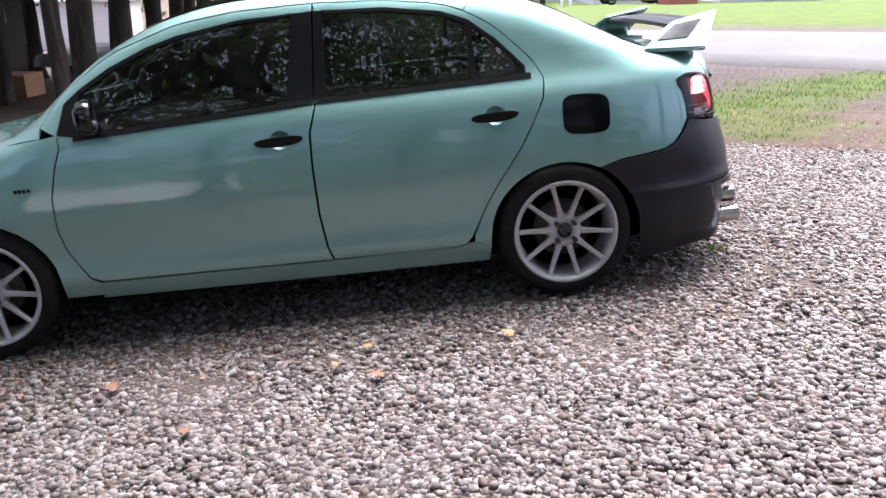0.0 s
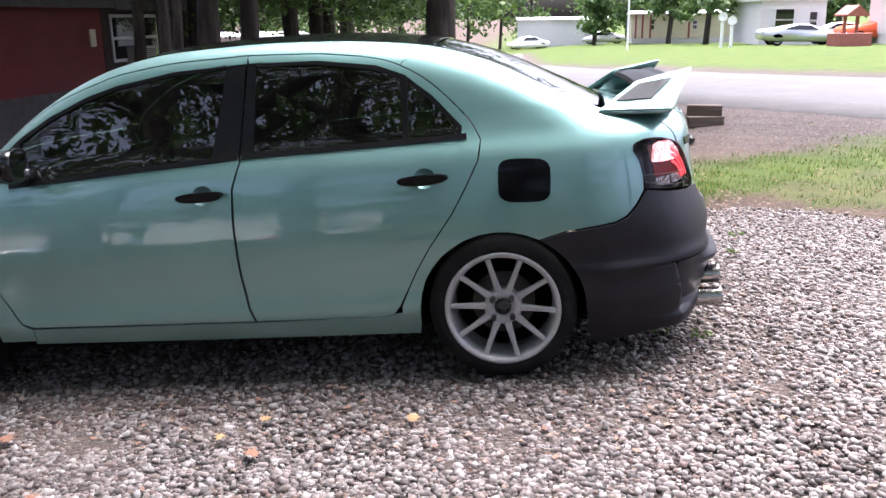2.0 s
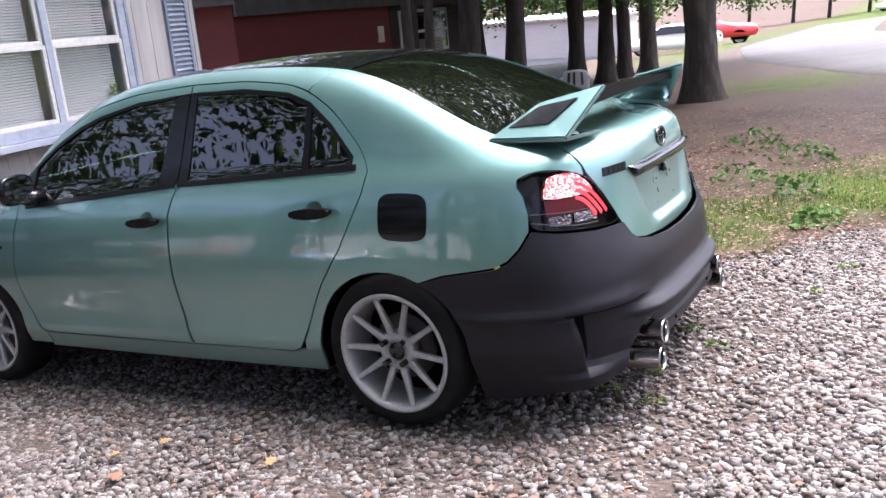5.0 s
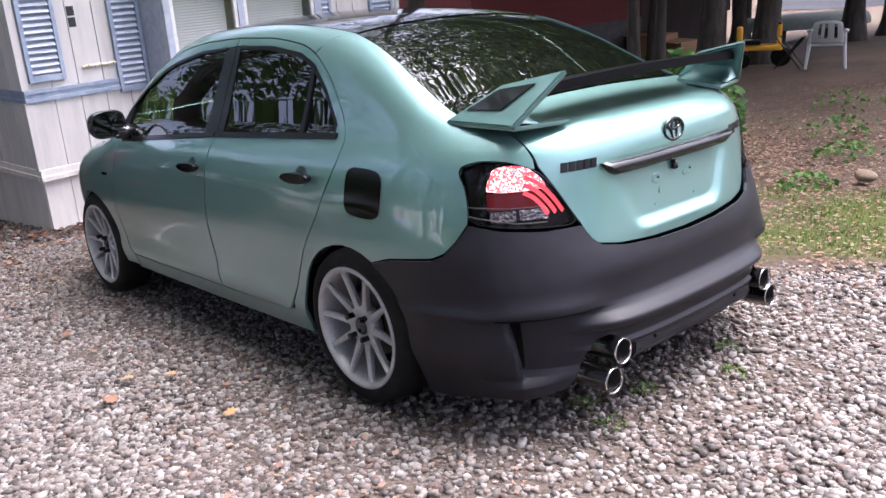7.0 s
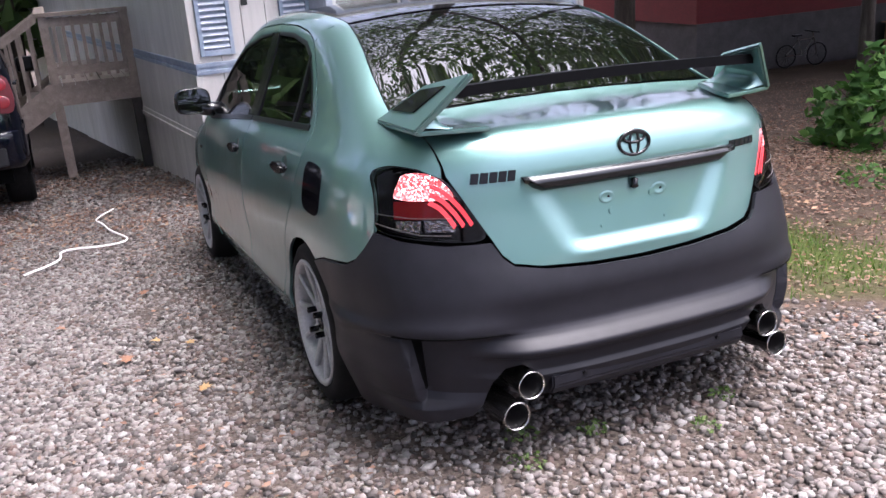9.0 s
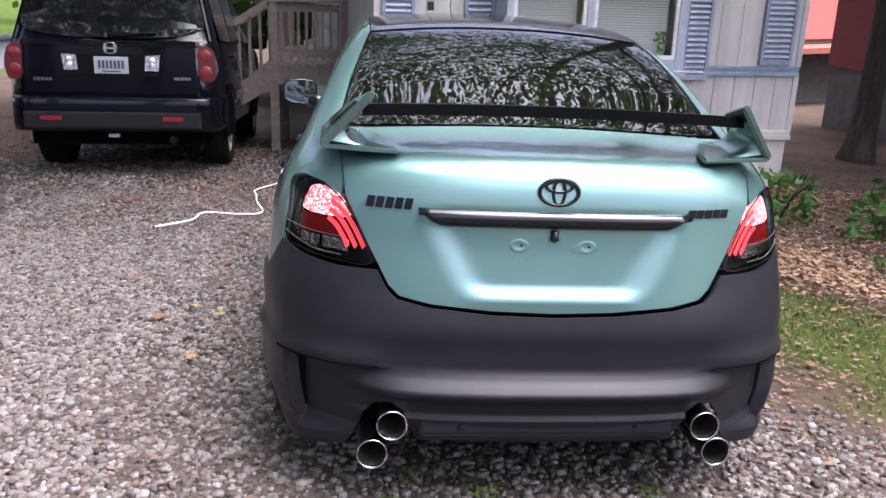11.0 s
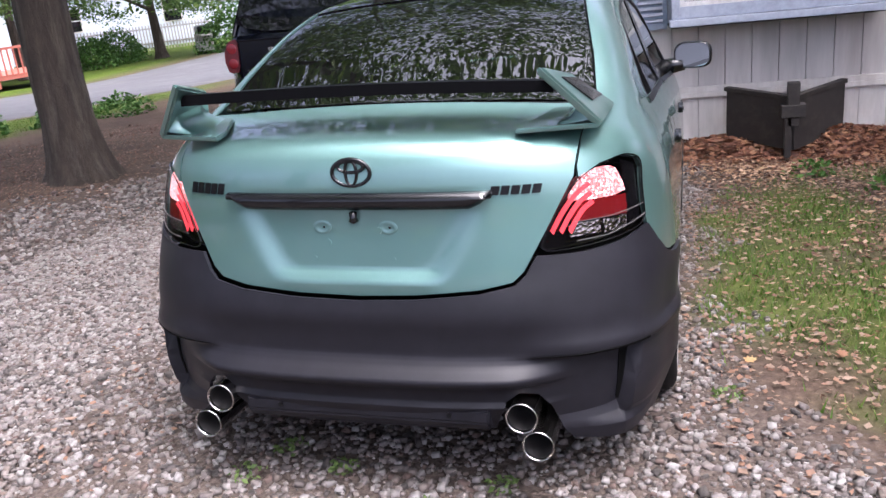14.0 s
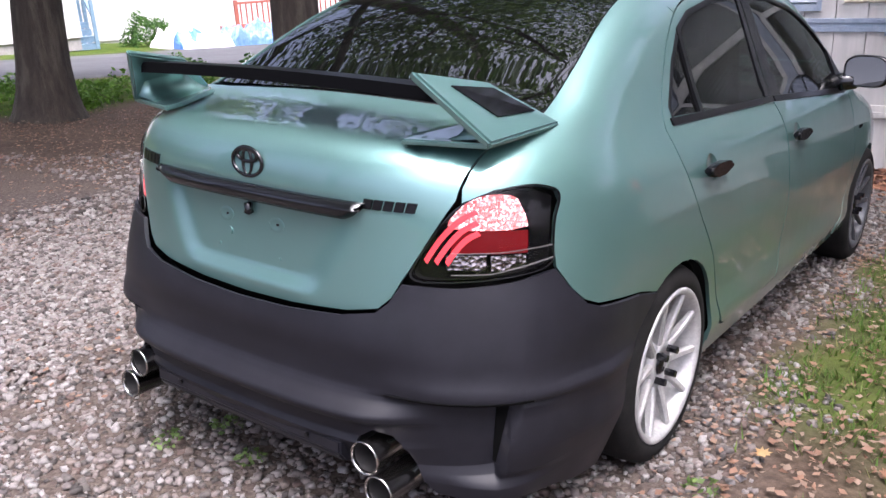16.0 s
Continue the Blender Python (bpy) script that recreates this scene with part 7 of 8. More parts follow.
# upturned boat under the trees
M_BOAT = varied("grey_green_hull", (0.10, 0.12, 0.105), (0.14, 0.16, 0.145), 3, 0.7)
bt_ = bmesh.new()
rows = []
for i in range(13):
    t = i / 12
    w = 0.55 * math.sin(math.pi * (0.08 + 0.84 * t))**0.6
    rows.append([bt_.verts.new((-1.6 + 3.2 * t, w * math.cos(a), 0.36 + 0.36 * math.sin(a) * (0.7 + 0.3 * w / 0.55))) for a in np.linspace(-0.15, math.pi + 0.15, 11)])
for a, b in zip(rows, rows[1:]):
    for j in range(10):
        bt_.faces.new((a[j], a[j + 1], b[j + 1], b[j]))
bt_.faces.new(rows[0])
bt_.faces.new(rows[-1][::-1])
bo_ = tagged(put("boat", bt_, M_BOAT, None, "", True), "grey green boat hull lying upturned on blocks", "boat")
bo_.matrix_basis = stand(-8.1, 19.0, 60) @ Matrix.Diagonal((1.1, 1, 0.9, 1))
for i, (x, y) in enumerate(((-8.55, 18.2), (-7.65, 19.8))):
    blk = tagged(put("block", boxes((-0.25, 0.25, -0.35, 0.35, 0, 0.42), bev=0.02), M_SATIN), "dark support block under the boat", "block", "boat blocks")
    blk.matrix_basis = stand(x, y, 60)
M_CARD = varied("cardboard", (0.36, 0.19, 0.10), (0.44, 0.25, 0.14), 4, 0.85, (0.25, 0.13, 0.08), 0.1, 0.003)
for x, y, w, d, h, a in ((-8.6, 13.3, 0.9, 0.6, 0.62, 10), (-7.9, 13.3, 0.7, 0.6, 0.45, -15)):
    cb = thing("cardboard_box", stand(x, y, a), "brown cardboard box among yard clutter", "box", "cardboard boxes")
    put("body", boxes((-w / 2, w / 2, -d / 2, d / 2, 0, h), bev=0.012), M_CARD, cb)
    put("flap", boxes((-w / 2, w / 2, -d / 2 - 0.16, -d / 2, h - 0.02, h)), M_CARD, cb)
bk_ = thing("bicycle", stand(-8.85, 10.7, 80) @ Matrix.Scale(0.75, 4), "small dark bicycle leaning by a wall", "bicycle")
for x in (-0.42, 0.42):
    bm = bmesh.new()
    for i in range(20):
        a, b = 2 * math.pi * i / 20, 2 * math.pi * (i + 1) / 20
        tube(bm, (x + 0.26 * math.cos(a), 0, 0.27 + 0.26 * math.sin(a)), (x + 0.26 * math.cos(b), 0, 0.27 + 0.26 * math.sin(b)), 0.02, 6)
    for i in range(6):
        a = math.pi * i / 6
        tube(bm, (x - 0.25 * math.cos(a), 0, 0.27 - 0.25 * math.sin(a)), (x + 0.25 * math.cos(a), 0, 0.27 + 0.25 * math.sin(a)), 0.004, 4)
    put("wheel", bm, M_SATIN, bk_)
bm = bmesh.new()
for a, b in (((-0.42, 0, 0.27), (-0.12, 0, 0.62)), ((-0.42, 0, 0.27), (0.02, 0, 0.27)), ((0.02, 0, 0.27), (-0.14, 0, 0.72)), ((0.02, 0, 0.27), (0.30, 0, 0.66)), ((-0.12, 0, 0.62), (0.30, 0, 0.66)), ((0.42, 0, 0.27), (0.27, 0, 0.80))):
    tube(bm, a, b, 0.017, 6)
put("frame", bm, M_STEEL, bk_)
put("handlebar", boxes((0.24, 0.28, -0.26, 0.26, 0.79, 0.82), bev=0.008), M_SATIN, bk_)
put("saddle", boxes((-0.26, -0.04, -0.06, 0.06, 0.71, 0.76), bev=0.02), M_SATIN, bk_)

# street lamp, wishing well, posts on the lawn
M_POLE = mat("white_painted_pole", (0.75, 0.75, 0.73), 0.5)
lp_ = thing("street_lamp", stand(5.5, 53.5, 0), "white pole lamp on the park lawn", "street lamp")
bm = bmesh.new()
tube(bm, (0, 0, 0), (0, 0, 3.9), 0.075, 10, 0.05)
put("pole", bm, M_POLE, lp_)
bm = bmesh.new()
lathe(bm, [(0.06, 3.9), (0.16, 3.98), (0.19, 4.15), (0.16, 4.32), (0.0, 4.38)], 16, 'Z')
put("lantern", bm, M_POLE, lp_, "", True)
M_BRICKRED = varied("red_brick", (0.28, 0.09, 0.07), (0.34, 0.12, 0.09), 6, 0.85, None, 0.3, 0.006)
wl = thing("wishing_well", stand(15.1, 41.3, 20), "ornamental red brick wishing well with shingled roof", "well")
put("wall", boxes((-0.9, 0.9, -0.5, 0.5, 0, 0.62), bev=0.02), M_BRICKRED, wl)
for s in (-1, 1):
    put("post", boxes((s * 0.35 - 0.06, s * 0.35 + 0.06, -0.06, 0.06, 0.6, 1.65)), M_REDWOOD, wl)
bm = bmesh.new()
prism(bm, [(-0.62, 1.5), (0.0, 1.95), (0.62, 1.5), (0.62, 1.42), (-0.62, 1.42)], -0.5, 0.5, 'Y')
put("roof", bm, M_REDWOOD, wl)
for x, y, h in ((9.5, 44.0, 1.3), (10.2, 45.0, 1.1)):
    ps = thing("meter_post", stand(x, y, 0), "white utility meter post with round dish", "post", "meter posts")
    put("pole", boxes((-0.07, 0.07, -0.06, 0.06, 0, h)), M_POLE, ps)
    bm = bmesh.new()
    lathe(bm, [(0.0, -0.02), (0.24, -0.06), (0.24, -0.05), (0.0, 0.02)], 20, 'Y', Matrix.Translation((0, 0, h + 0.3)))
    put("dish", bm, M_POLE, ps)
# white cord on the gravel
M_CORD = mat("white_cord", (0.72, 0.70, 0.70), 0.5)
cd = bpy.data.curves.new("cord", 'CURVE')
cd.dimensions, cd.bevel_depth, cd.bevel_resolution = '3D', 0.0065, 2
spl = cd.splines.new('POLY')
pts = soft([(-4.9, -1.30), (-4.5, -1.48), (-4.30, -1.42), (-3.9, -1.38), (-3.45, -1.25), (-3.36, -1.42), (-3.50, -1.75), (-3.15, -1.72), (-2.9, -1.95)], 3, False)
spl.points.add(len(pts) - 1)
for q, (x, y) in zip(spl.points, pts):
    q.co = (x, y, gz(x, y) + 0.035, 1)
tagged(new("cord", cd), "thin white cord lying loose on the gravel", "cord").data.materials.append(M_CORD)
rk = bmesh.new()
bmesh.ops.create_icosphere(rk, subdivisions=3, radius=0.06)
for v in rk.verts:
    v.co = Vector((v.co.x * 1.3, v.co.y, v.co.z * 0.7)) * (1 + 0.35 * noise.noise(v.co * 9))
tagged(put("rock", rk, varied("brown_rock", (0.11, 0.075, 0.05), (0.17, 0.125, 0.09), 8, 0.9, None, 0.5, 0.01), None, "", True, stand(0.05, 3.35, 0) @ Matrix.Translation((0, 0, 0.035))), "rough brown rock in the leaf litter", "rock")

# ---- trees and plants ----
M_BARK = varied("grey_brown_bark", (0.022, 0.016, 0.012), (0.065, 0.049, 0.037), 7, 0.9, (0.105, 0.092, 0.077), 1.0, 0.03, (2.2, 2.2, 0.35))


def leaf_mat(name, tones, sheer=0.35):
    m = mat(name, tones[0], 0.6, spec=0.3)
    n, l, b = nodes_of(m)
    g = n.new("ShaderNodeNewGeometry")
    r = n.new("ShaderNodeValToRGB")
    e = r.color_ramp.elements
    while len(e) < len(tones):
        e.new(0.5)
    for i, (k, c) in enumerate(zip(e, tones)):
        k.position, k.color = i / (len(tones) - 1), (*c, 1)
    l.new(g.outputs["Random Per Island"], r.inputs[0])
    l.new(r.outputs[0], b.inputs["Base Color"])
    t = n.new("ShaderNodeBsdfTranslucent")
    l.new(r.outputs[0], t.inputs[0])
    mx = n.new("ShaderNodeMixShader")
    mx.inputs[0].default_value = sheer
    l.new(b.outputs[0], mx.inputs[1])
    l.new(t.outputs[0], mx.inputs[2])
    l.new(mx.outputs[0], n["Material Output"].inputs[0])
    return m


M_LEAF = leaf_mat("oak_leaves", [(0.028, 0.062, 0.012), (0.045, 0.095, 0.018), (0.075, 0.135, 0.025), (0.12, 0.18, 0.04)])
M_FARLEAF = leaf_mat("far_leaves", [(0.035, 0.07, 0.02), (0.06, 0.11, 0.028), (0.10, 0.15, 0.045)])
M_BUSH = leaf_mat("shrub_leaves", [(0.03, 0.08, 0.015), (0.05, 0.12, 0.022), (0.09, 0.17, 0.035)])
M_BRIGHT = leaf_mat("bright_weed_leaves", [(0.06, 0.13, 0.015), (0.09, 0.18, 0.02), (0.14, 0.24, 0.035)])
M_BLADE = leaf_mat("grass_blades", [(0.032, 0.072, 0.006), (0.052, 0.100, 0.011), (0.080, 0.120, 0.021), (0.125, 0.112, 0.043)])
M_DRY = leaf_mat("dry_leaves", [(0.10, 0.052, 0.034), (0.16, 0.090, 0.058), (0.135, 0.083, 0.058), (0.17, 0.122, 0.09), (0.11, 0.08, 0.062)], 0.1)


def cards(pos, size, rng, stretch=1.7, droop=None):
    """Vertices and faces of small folded leaves at the given places."""
    n = len(pos)
    d = rng.normal(size=(n, 3))
    if droop is not None:
        d[:, 2] = d[:, 2] * 0.5 + droop
    d /= np.linalg.norm(d, axis=1, keepdims=True)
    s = np.cross(d, rng.normal(size=(n, 3)))
    s /= np.linalg.norm(s, axis=1, keepdims=True) + 1e-9
    up = np.cross(d, s)
    L = (size * rng.uniform(0.6, 1.3, n))[:, None]
    W = L / stretch * 0.5
    a = pos - d * L * 0.5
    c = pos + d * L * 0.5
    m1 = pos + s * W + up * W * 0.4
    m2 = pos - s * W + up * W * 0.4
    V = np.stack([a, m1, c, m2], 1).reshape(-1, 3)
    k = np.arange(n) * 4
    F = np.stack([k, k + 1, k + 2, k, k + 2, k + 3], 1).reshape(-1, 3)
    return V, F


def fast_mesh(name, V, F, material, parent=None):
    me = bpy.data.meshes.new(name)
    V, F = np.asarray(V, np.float32), np.asarray(F, np.int32)
    me.vertices.add(len(V))
    me.vertices.foreach_set("co", V.ravel())
    me.loops.add(F.size)
    me.loops.foreach_set("vertex_index", F.ravel())
    me.polygons.add(len(F))
    me.polygons.foreach_set("loop_start", np.arange(0, F.size, F.shape[1], dtype=np.int32))
    me.update(calc_edges=True)
    me.materials.append(material)
    ob = new(name, me)
    if parent:
        ob.parent = parent
    return ob


def limb(bm, pts, radii, seg=9, gnarl=0.0, rnd=None):
    rings = []
    for i, (p, r) in enumerate(zip(pts, radii)):
        d = Vector(pts[min(i + 1, len(pts) - 1)]) - Vector(pts[max(i - 1, 0)])
        q = d.to_track_quat('Z', 'Y')
        ring = []
        for j in range(seg):
            a = 2 * math.pi * j / seg
            k = 1 + (gnarl * noise.noise(Vector((math.cos(a) * 1.5, math.sin(a) * 1.5, i * 0.35 + r * 7))) if gnarl else 0)
            ring.append(bm.verts.new(Vector(p) + q @ Vector((r * k * math.cos(a), r * k * math.sin(a), 0))))
        rings.append(ring)
    for a, b in zip(rings, rings[1:]):
        for j in range(seg):
            bm.faces.new((a[j], a[(j + 1) % seg], b[(j + 1) % seg], b[j]))
    bm.faces.new(rings[-1])


def tree(x, y, r, h, crown_r, crown_z, leaves, seed, label, group="", lean=(0, 0), leaf=0.17, low=0, flare=1.5, gaps=-9.0):
    rnd = random.Random(seed)
    rng = np.random.default_rng(seed)
    t = thing("tree", pose(x, y, gz(x, y)), label, "tree", group)
    bm = bmesh.new()
    hs = [-0.2, 0.0, 0.12, 0.3, 0.6, 1.0, 1.6, 2.4, 3.4, 4.6, 6.0, 7.6, 9.2]
    hs = [z for z in hs if z < h * 0.85] + [h * 0.85]
    P, Rr = [], []
    for z in hs:
        f = 1 + (flare - 1) * math.exp(-max(z, 0) / 0.28)
        P.append((lean[0] * z + 0.05 * math.sin(z * 0.9 + seed), lean[1] * z + 0.05 * math.cos(z * 0.7 + seed), z))
        Rr.append(r * f * (1 - 0.75 * max(0, z) / h))
    limb(bm, P, Rr, 18, 0.22)
    ends = []
    for i in range(9):
        z0 = crown_z - 0.8 + (h * 0.8 - crown_z) * i / 9 + rnd.uniform(-0.2, 0.2)
        a = i * 2.4 + rnd.uniform(-0.4, 0.4)
        L = crown_r * rnd.uniform(0.65, 1.0) * (1 - 0.4 * i / 9)
        p0 = Vector((lean[0] * z0, lean[1] * z0, z0))
        pts = [p0 + Vector((math.cos(a) * L * k, math.sin(a) * L * k, L * (0.35 * k + 0.15 * k * k) + 0.1 * math.sin(6 * k + i))) for k in (0, 0.25, 0.5, 0.75, 1.0)]
        rr = r * 0.36 * (1 - 0.5 * i / 9)
        limb(bm, pts, [rr, rr * 0.8, rr * 0.6, rr * 0.4, rr * 0.15], 7)
        ends += [(pts[2], 1.0), (pts[3], 1.15), (pts[4], 1.0)]
    ends.append((Vector((lean[0] * h, lean[1] * h, h * 0.9)), 1.3))
    put("trunk", bm, M_BARK, t, "", True)
    k = leaves // len(ends)
    pos = []
    for c, s in ends:
        m = 5
        for _ in range(m):
            cc = np.array(c) + rng.normal(size=3) * crown_r * 0.20 * s
            pos.append(cc + rng.normal(size=(max(2, k // m), 3)) * np.array((1, 1, 0.6)) * crown_r * 0.095)
    pos = np.concatenate([q[q[:, 2] > crown_z - 1.1] for q in pos])
    gap = wob(pos[:, 0] + x, pos[:, 1] + y, 1.5, seed) + wob(pos[:, 0] - pos[:, 2] + x, pos[:, 1] + 0.7 * pos[:, 2] + y, 2.6, seed + 1.0)
    pos = pos[gap > gaps]
    lows = []
    for i in range(low):
        a = rnd.uniform(0, 6.28)
        cr_ = min(crown_r, 4.2)
        cc = np.array((math.cos(a) * cr_ * rnd.uniform(0.3, 0.9), math.sin(a) * cr_ * rnd.uniform(0.3, 0.9), crown_z - rnd.uniform(0.3, 1.3)))
        lows.append(cc + rng.normal(size=(190, 3)) * np.array((0.42, 0.42, 0.20)))
    V, F = cards(pos, leaf, rng, 1.8, -0.2)
    if lows:
        V2, F2 = cards(np.concatenate(lows), 0.115, rng, 1.8, -0.2)
        V, F = np.concatenate([V, V2]), np.concatenate([F, F2 + len(V)])
    fast_mesh("crown", V, F, M_LEAF, t)
    return t


NEAR = "tall shade tree with rough grey brown bark and flared base"
tree(-4.35, -5.05, 0.265, 14, 6.6, 5.0, 36000, 1, NEAR, "yard trees", lean=(-0.03, 0.0), low=6, leaf=0.115, flare=1.55, gaps=-0.35)
tree(-3.0, -7.75, 0.27, 14, 6.2, 5.0, 24000, 2, NEAR, "yard trees", lean=(-0.05, 0.02), leaf=0.11, flare=1.55)
tree(-1.56, 10.94, 0.27, 15, 7.4, 5.0, 18000, 3, NEAR, "yard trees", low=5, leaf=0.17, flare=1.45)
tree(-5.80, 11.1, 0.215, 15, 7.4, 4.8, 18000, 4, NEAR, "yard trees", low=6, leaf=0.21)
tree(-5.58, 12.5, 0.215, 14, 6.0, 4.6, 16000, 5, NEAR, "yard trees", low=5, leaf=0.24)
tree(-5.98, 19.0, 0.22, 13, 5.4, 4.2, 12000, 6, NEAR, "yard trees", low=8, leaf=0.22)
tree(-5.94, 20.4, 0.20, 11, 3.4, 4.2, 4000, 7, NEAR, "yard trees", low=5)
tree(-7.8, 15.4, 0.15, 13, 6.0, 4.0, 14000, 8, NEAR, "yard trees", low=8, leaf=0.24)
tree(-9.5, 18.5, 0.20, 13, 6.0, 3.6, 14000, 18, NEAR, "yard trees", low=10, leaf=0.24)
tree(-6.2, 17.4, 0.22, 13, 5.0, 3.2, 11000, 19, NEAR, "yard trees", low=16, leaf=0.22)
tree(-5.9, 22.6, 0.25, 13, 5.0, 3.2, 11000, 20, NEAR, "yard trees", low=16, leaf=0.22)
THIN = "slim young tree trunk under taller trees"
tree(-5.25, 8.1, 0.095, 7.5, 2.0, 4.2, 1200, 9, THIN, "slim trees", flare=1.3)
tree(-5.6, 9.3, 0.09, 7.5, 2.0, 4.2, 1200, 10, THIN, "slim trees", flare=1.3)
tree(-7.5, 11.8, 0.12, 10, 3.6, 4.6, 6000, 11, THIN, "slim trees", flare=1.3, leaf=0.22)
tree(-8.0, 6.2, 0.17, 12, 5.4, 4.8, 12000, 12, "dark shaded tree beside the mobile home", "yard trees")
# unseen trees added round the drive behind the camera, for shade and mirror image
tree(2.2, -8.6, 0.28, 16, 8.2, 5.2, 70000, 13, NEAR, "yard trees", leaf=0.105, lean=(-0.05, 0.12), gaps=-0.25)
tree(6.2, -6.8, 0.28, 16, 7.6, 5.2, 56000, 14, NEAR, "yard trees", leaf=0.12, gaps=-0.25)
tree(9.6, -5.0, 0.28, 16, 6.4, 5.6, 26000, 15, NEAR, "yard trees", leaf=0.17, gaps=-0.25)
tree(-0.6, -11.0, 0.26, 14, 6.0, 4.6, 12000, 16, NEAR, "yard trees")
# tree added to darken the side window reflections, trunk hidden by the dark car
tree(-11.0, -4.2, 0.24, 13, 6.4, 4.8, 18000, 17, "tall tree added beyond the dark car to darken window reflections", "yard trees", leaf=0.2)
# crown added over the mobile home for canopy shade, trunk unseen inside it
tree(-7.4, 3.2, 0.22, 16, 8.0, 6.2, 18000, 21, "unseen tree added over the mobile home for canopy shade", "yard trees")


def far_wood(name, spots, label, leaf=0.6, per=1000):
    """Woods at the edge of the park: stems and ragged crowns."""
    rng = np.random.default_rng(11)
    bm = bmesh.new()
    VV, FF, base = [], [], 0
    for x, y, h, w in spots:
        z = gz(x, y)
        limb(bm, [(x, y, z - 0.2), (x + 0.2, y, z + h * 0.4), (x, y, z + h * 0.8)], [0.25, 0.2, 0.1], 6)
        pos = []
        for k in range(14):
            c = np.array((x, y, z)) + np.array((rng.normal() * w * 0.45, rng.normal() * w * 0.45, h * (0.25 + 0.72 * rng.random())))
            pos.append(c + rng.normal(size=(per // 14, 3)) * np.array((1, 1, 0.7)) * w * 0.2)
        V, F = cards(np.concatenate(pos), leaf, rng, 1.5)
        VV.append(V)
        FF.append(F + base)
        base += len(V)
    o = tagged(fast_mesh(name, np.concatenate(VV), np.concatenate(FF), M_FARLEAF), label, "woods", kind="stuff")
    put("understorey", bm, M_BARK, o, "", True)


rw = random.Random(8)
spots = [(x + rw.uniform(-2, 2), 104 + rw.uniform(-4, 10) - 0.25 * max(0, x), rw.uniform(9, 15), rw.uniform(3.5, 5)) for x in range(-60, 62, 5)]
spots += [(x + rw.uniform(-2, 2), 68 + rw.uniform(-4, 6), rw.uniform(9, 14), rw.uniform(3, 4.5)) for x in (24, 29, 34, 41, 48)]
spots += [(12.6, 66, 8, 3.0), (17.8, 62, 9, 3.2), (5.2, 86, 7, 2.6), (13.0, 84, 9, 3.2), (11.0, 75, 6.5, 2.4), (20.5, 63, 8, 3)]
spots += [(-24 + rw.uniform(-3, 3), 26 + i * 5, rw.uniform(9, 14), 4) for i in (0, 1, 8, 9)]
spots += [(-30 - i * 3, 20 - i * 6 + rw.uniform(-2, 2), rw.uniform(9, 13), 4) for i in range(4)]
far_wood("far_woods", spots, "mixed green woods round the trailer park")
spots = [(-52 + rw.uniform(-4, 4), -40 + i * 7, rw.uniform(9, 14), 4.2) for i in range(9)]
spots += [(-45 + i * 7, -42 + rw.uniform(-3, 3), rw.uniform(9, 14), 4.2) for i in range(10)]
# tall row added out of view, so the boot deck reflects dark trees
spots += [(-30 + i * 6, -35 + rw.uniform(-2, 2), rw.uniform(14, 19), 4.6) for i in range(9)]
spots += [(-36, -9, 9, 3.4), (-34.5, -17.0, 6.0, 2.2), (-38, -15, 8, 3), (-26.5, -2.5, 7, 2.6), (-20, 1.5, 6, 2.2), (-16.5, -2.2, 6.0, 2.0), (-19, -4.2, 6, 2.2)]
far_wood("street_woods", spots, "green trees along the street")


def shrub(name, x, y, rx, rz, n, leaf, seed, label, cat="shrub", material=None, big=False):
    rng = np.random.default_rng(seed)
    z = gz(x, y)
    t = thing(name, pose(x, y, z), label, cat)
    d = rng.normal(size=(n, 3))
    d /= np.linalg.norm(d, axis=1, keepdims=True)
    d[:, 2] = np.abs(d[:, 2])
    lump = 1 + 0.25 * np.sin(d[:, :1] * 5 + seed) * np.cos(d[:, 1:2] * 4.3)
    pos = d * lump * np.array((rx, rx, rz)) * rng.uniform(0.55, 1.0, (n, 1))**0.5
    V, F = cards(pos, leaf, rng, 1.9 if not big else 2.0, 0.25)
    fast_mesh("foliage", V, F, material or M_BUSH, t)
    rnd = random.Random(seed)
    for i in range(7 if rx > 0.27 and name == "shrub" else 0):
        bm = bmesh.new()
        a = rnd.uniform(0, 6.28)
        e = Vector((math.cos(a) * rx * 0.7, math.sin(a) * rx * 0.7, rz * rnd.uniform(0.5, 0.9)))
        limb(bm, [(0, 0, -0.05), tuple(e * 0.5 + Vector((0, 0, 0.05))), tuple(e)], [0.010, 0.007, 0.003], 5)
        put("branch", bm, M_BARK, t)
    return t


shrub("shrub", -2.25, 4.75, 0.52, 0.72, 900, 0.15, 21, "broad leaved green shrub among fallen leaves", big=True)
shrub("shrub", -0.45, 4.20, 0.26, 0.13, 90, 0.06, 22, "low young green plant in leaf litter")
shrub("shrub", -2.9, 3.4, 0.30, 0.40, 160, 0.10, 23, "low young green plant in leaf litter")
shrub("shrub", -3.6, 2.9, 0.35, 0.45, 200, 0.10, 24, "low young green plant in leaf litter")
for i, (x, y, r) in enumerate(((0.35, 3.7, 0.25), (0.9, 3.2, 0.22), (-0.2, 3.1, 0.2), (0.75, 4.6, 0.3), (-0.9, 5.2, 0.3), (-1.2, 3.4, 0.22), (-1.9, 2.9, 0.2), (-3.0, 2.2, 0.25), (-3.7, 1.7, 0.2), (0.2, 5.6, 0.3), (-1.6, 6.8, 0.35), (1.1, 2.3, 0.16))):
    shrub("weed_clump", x, y, r, r * 0.6, 90, 0.06, 60 + i, "low green weeds among fallen leaves", "weeds")
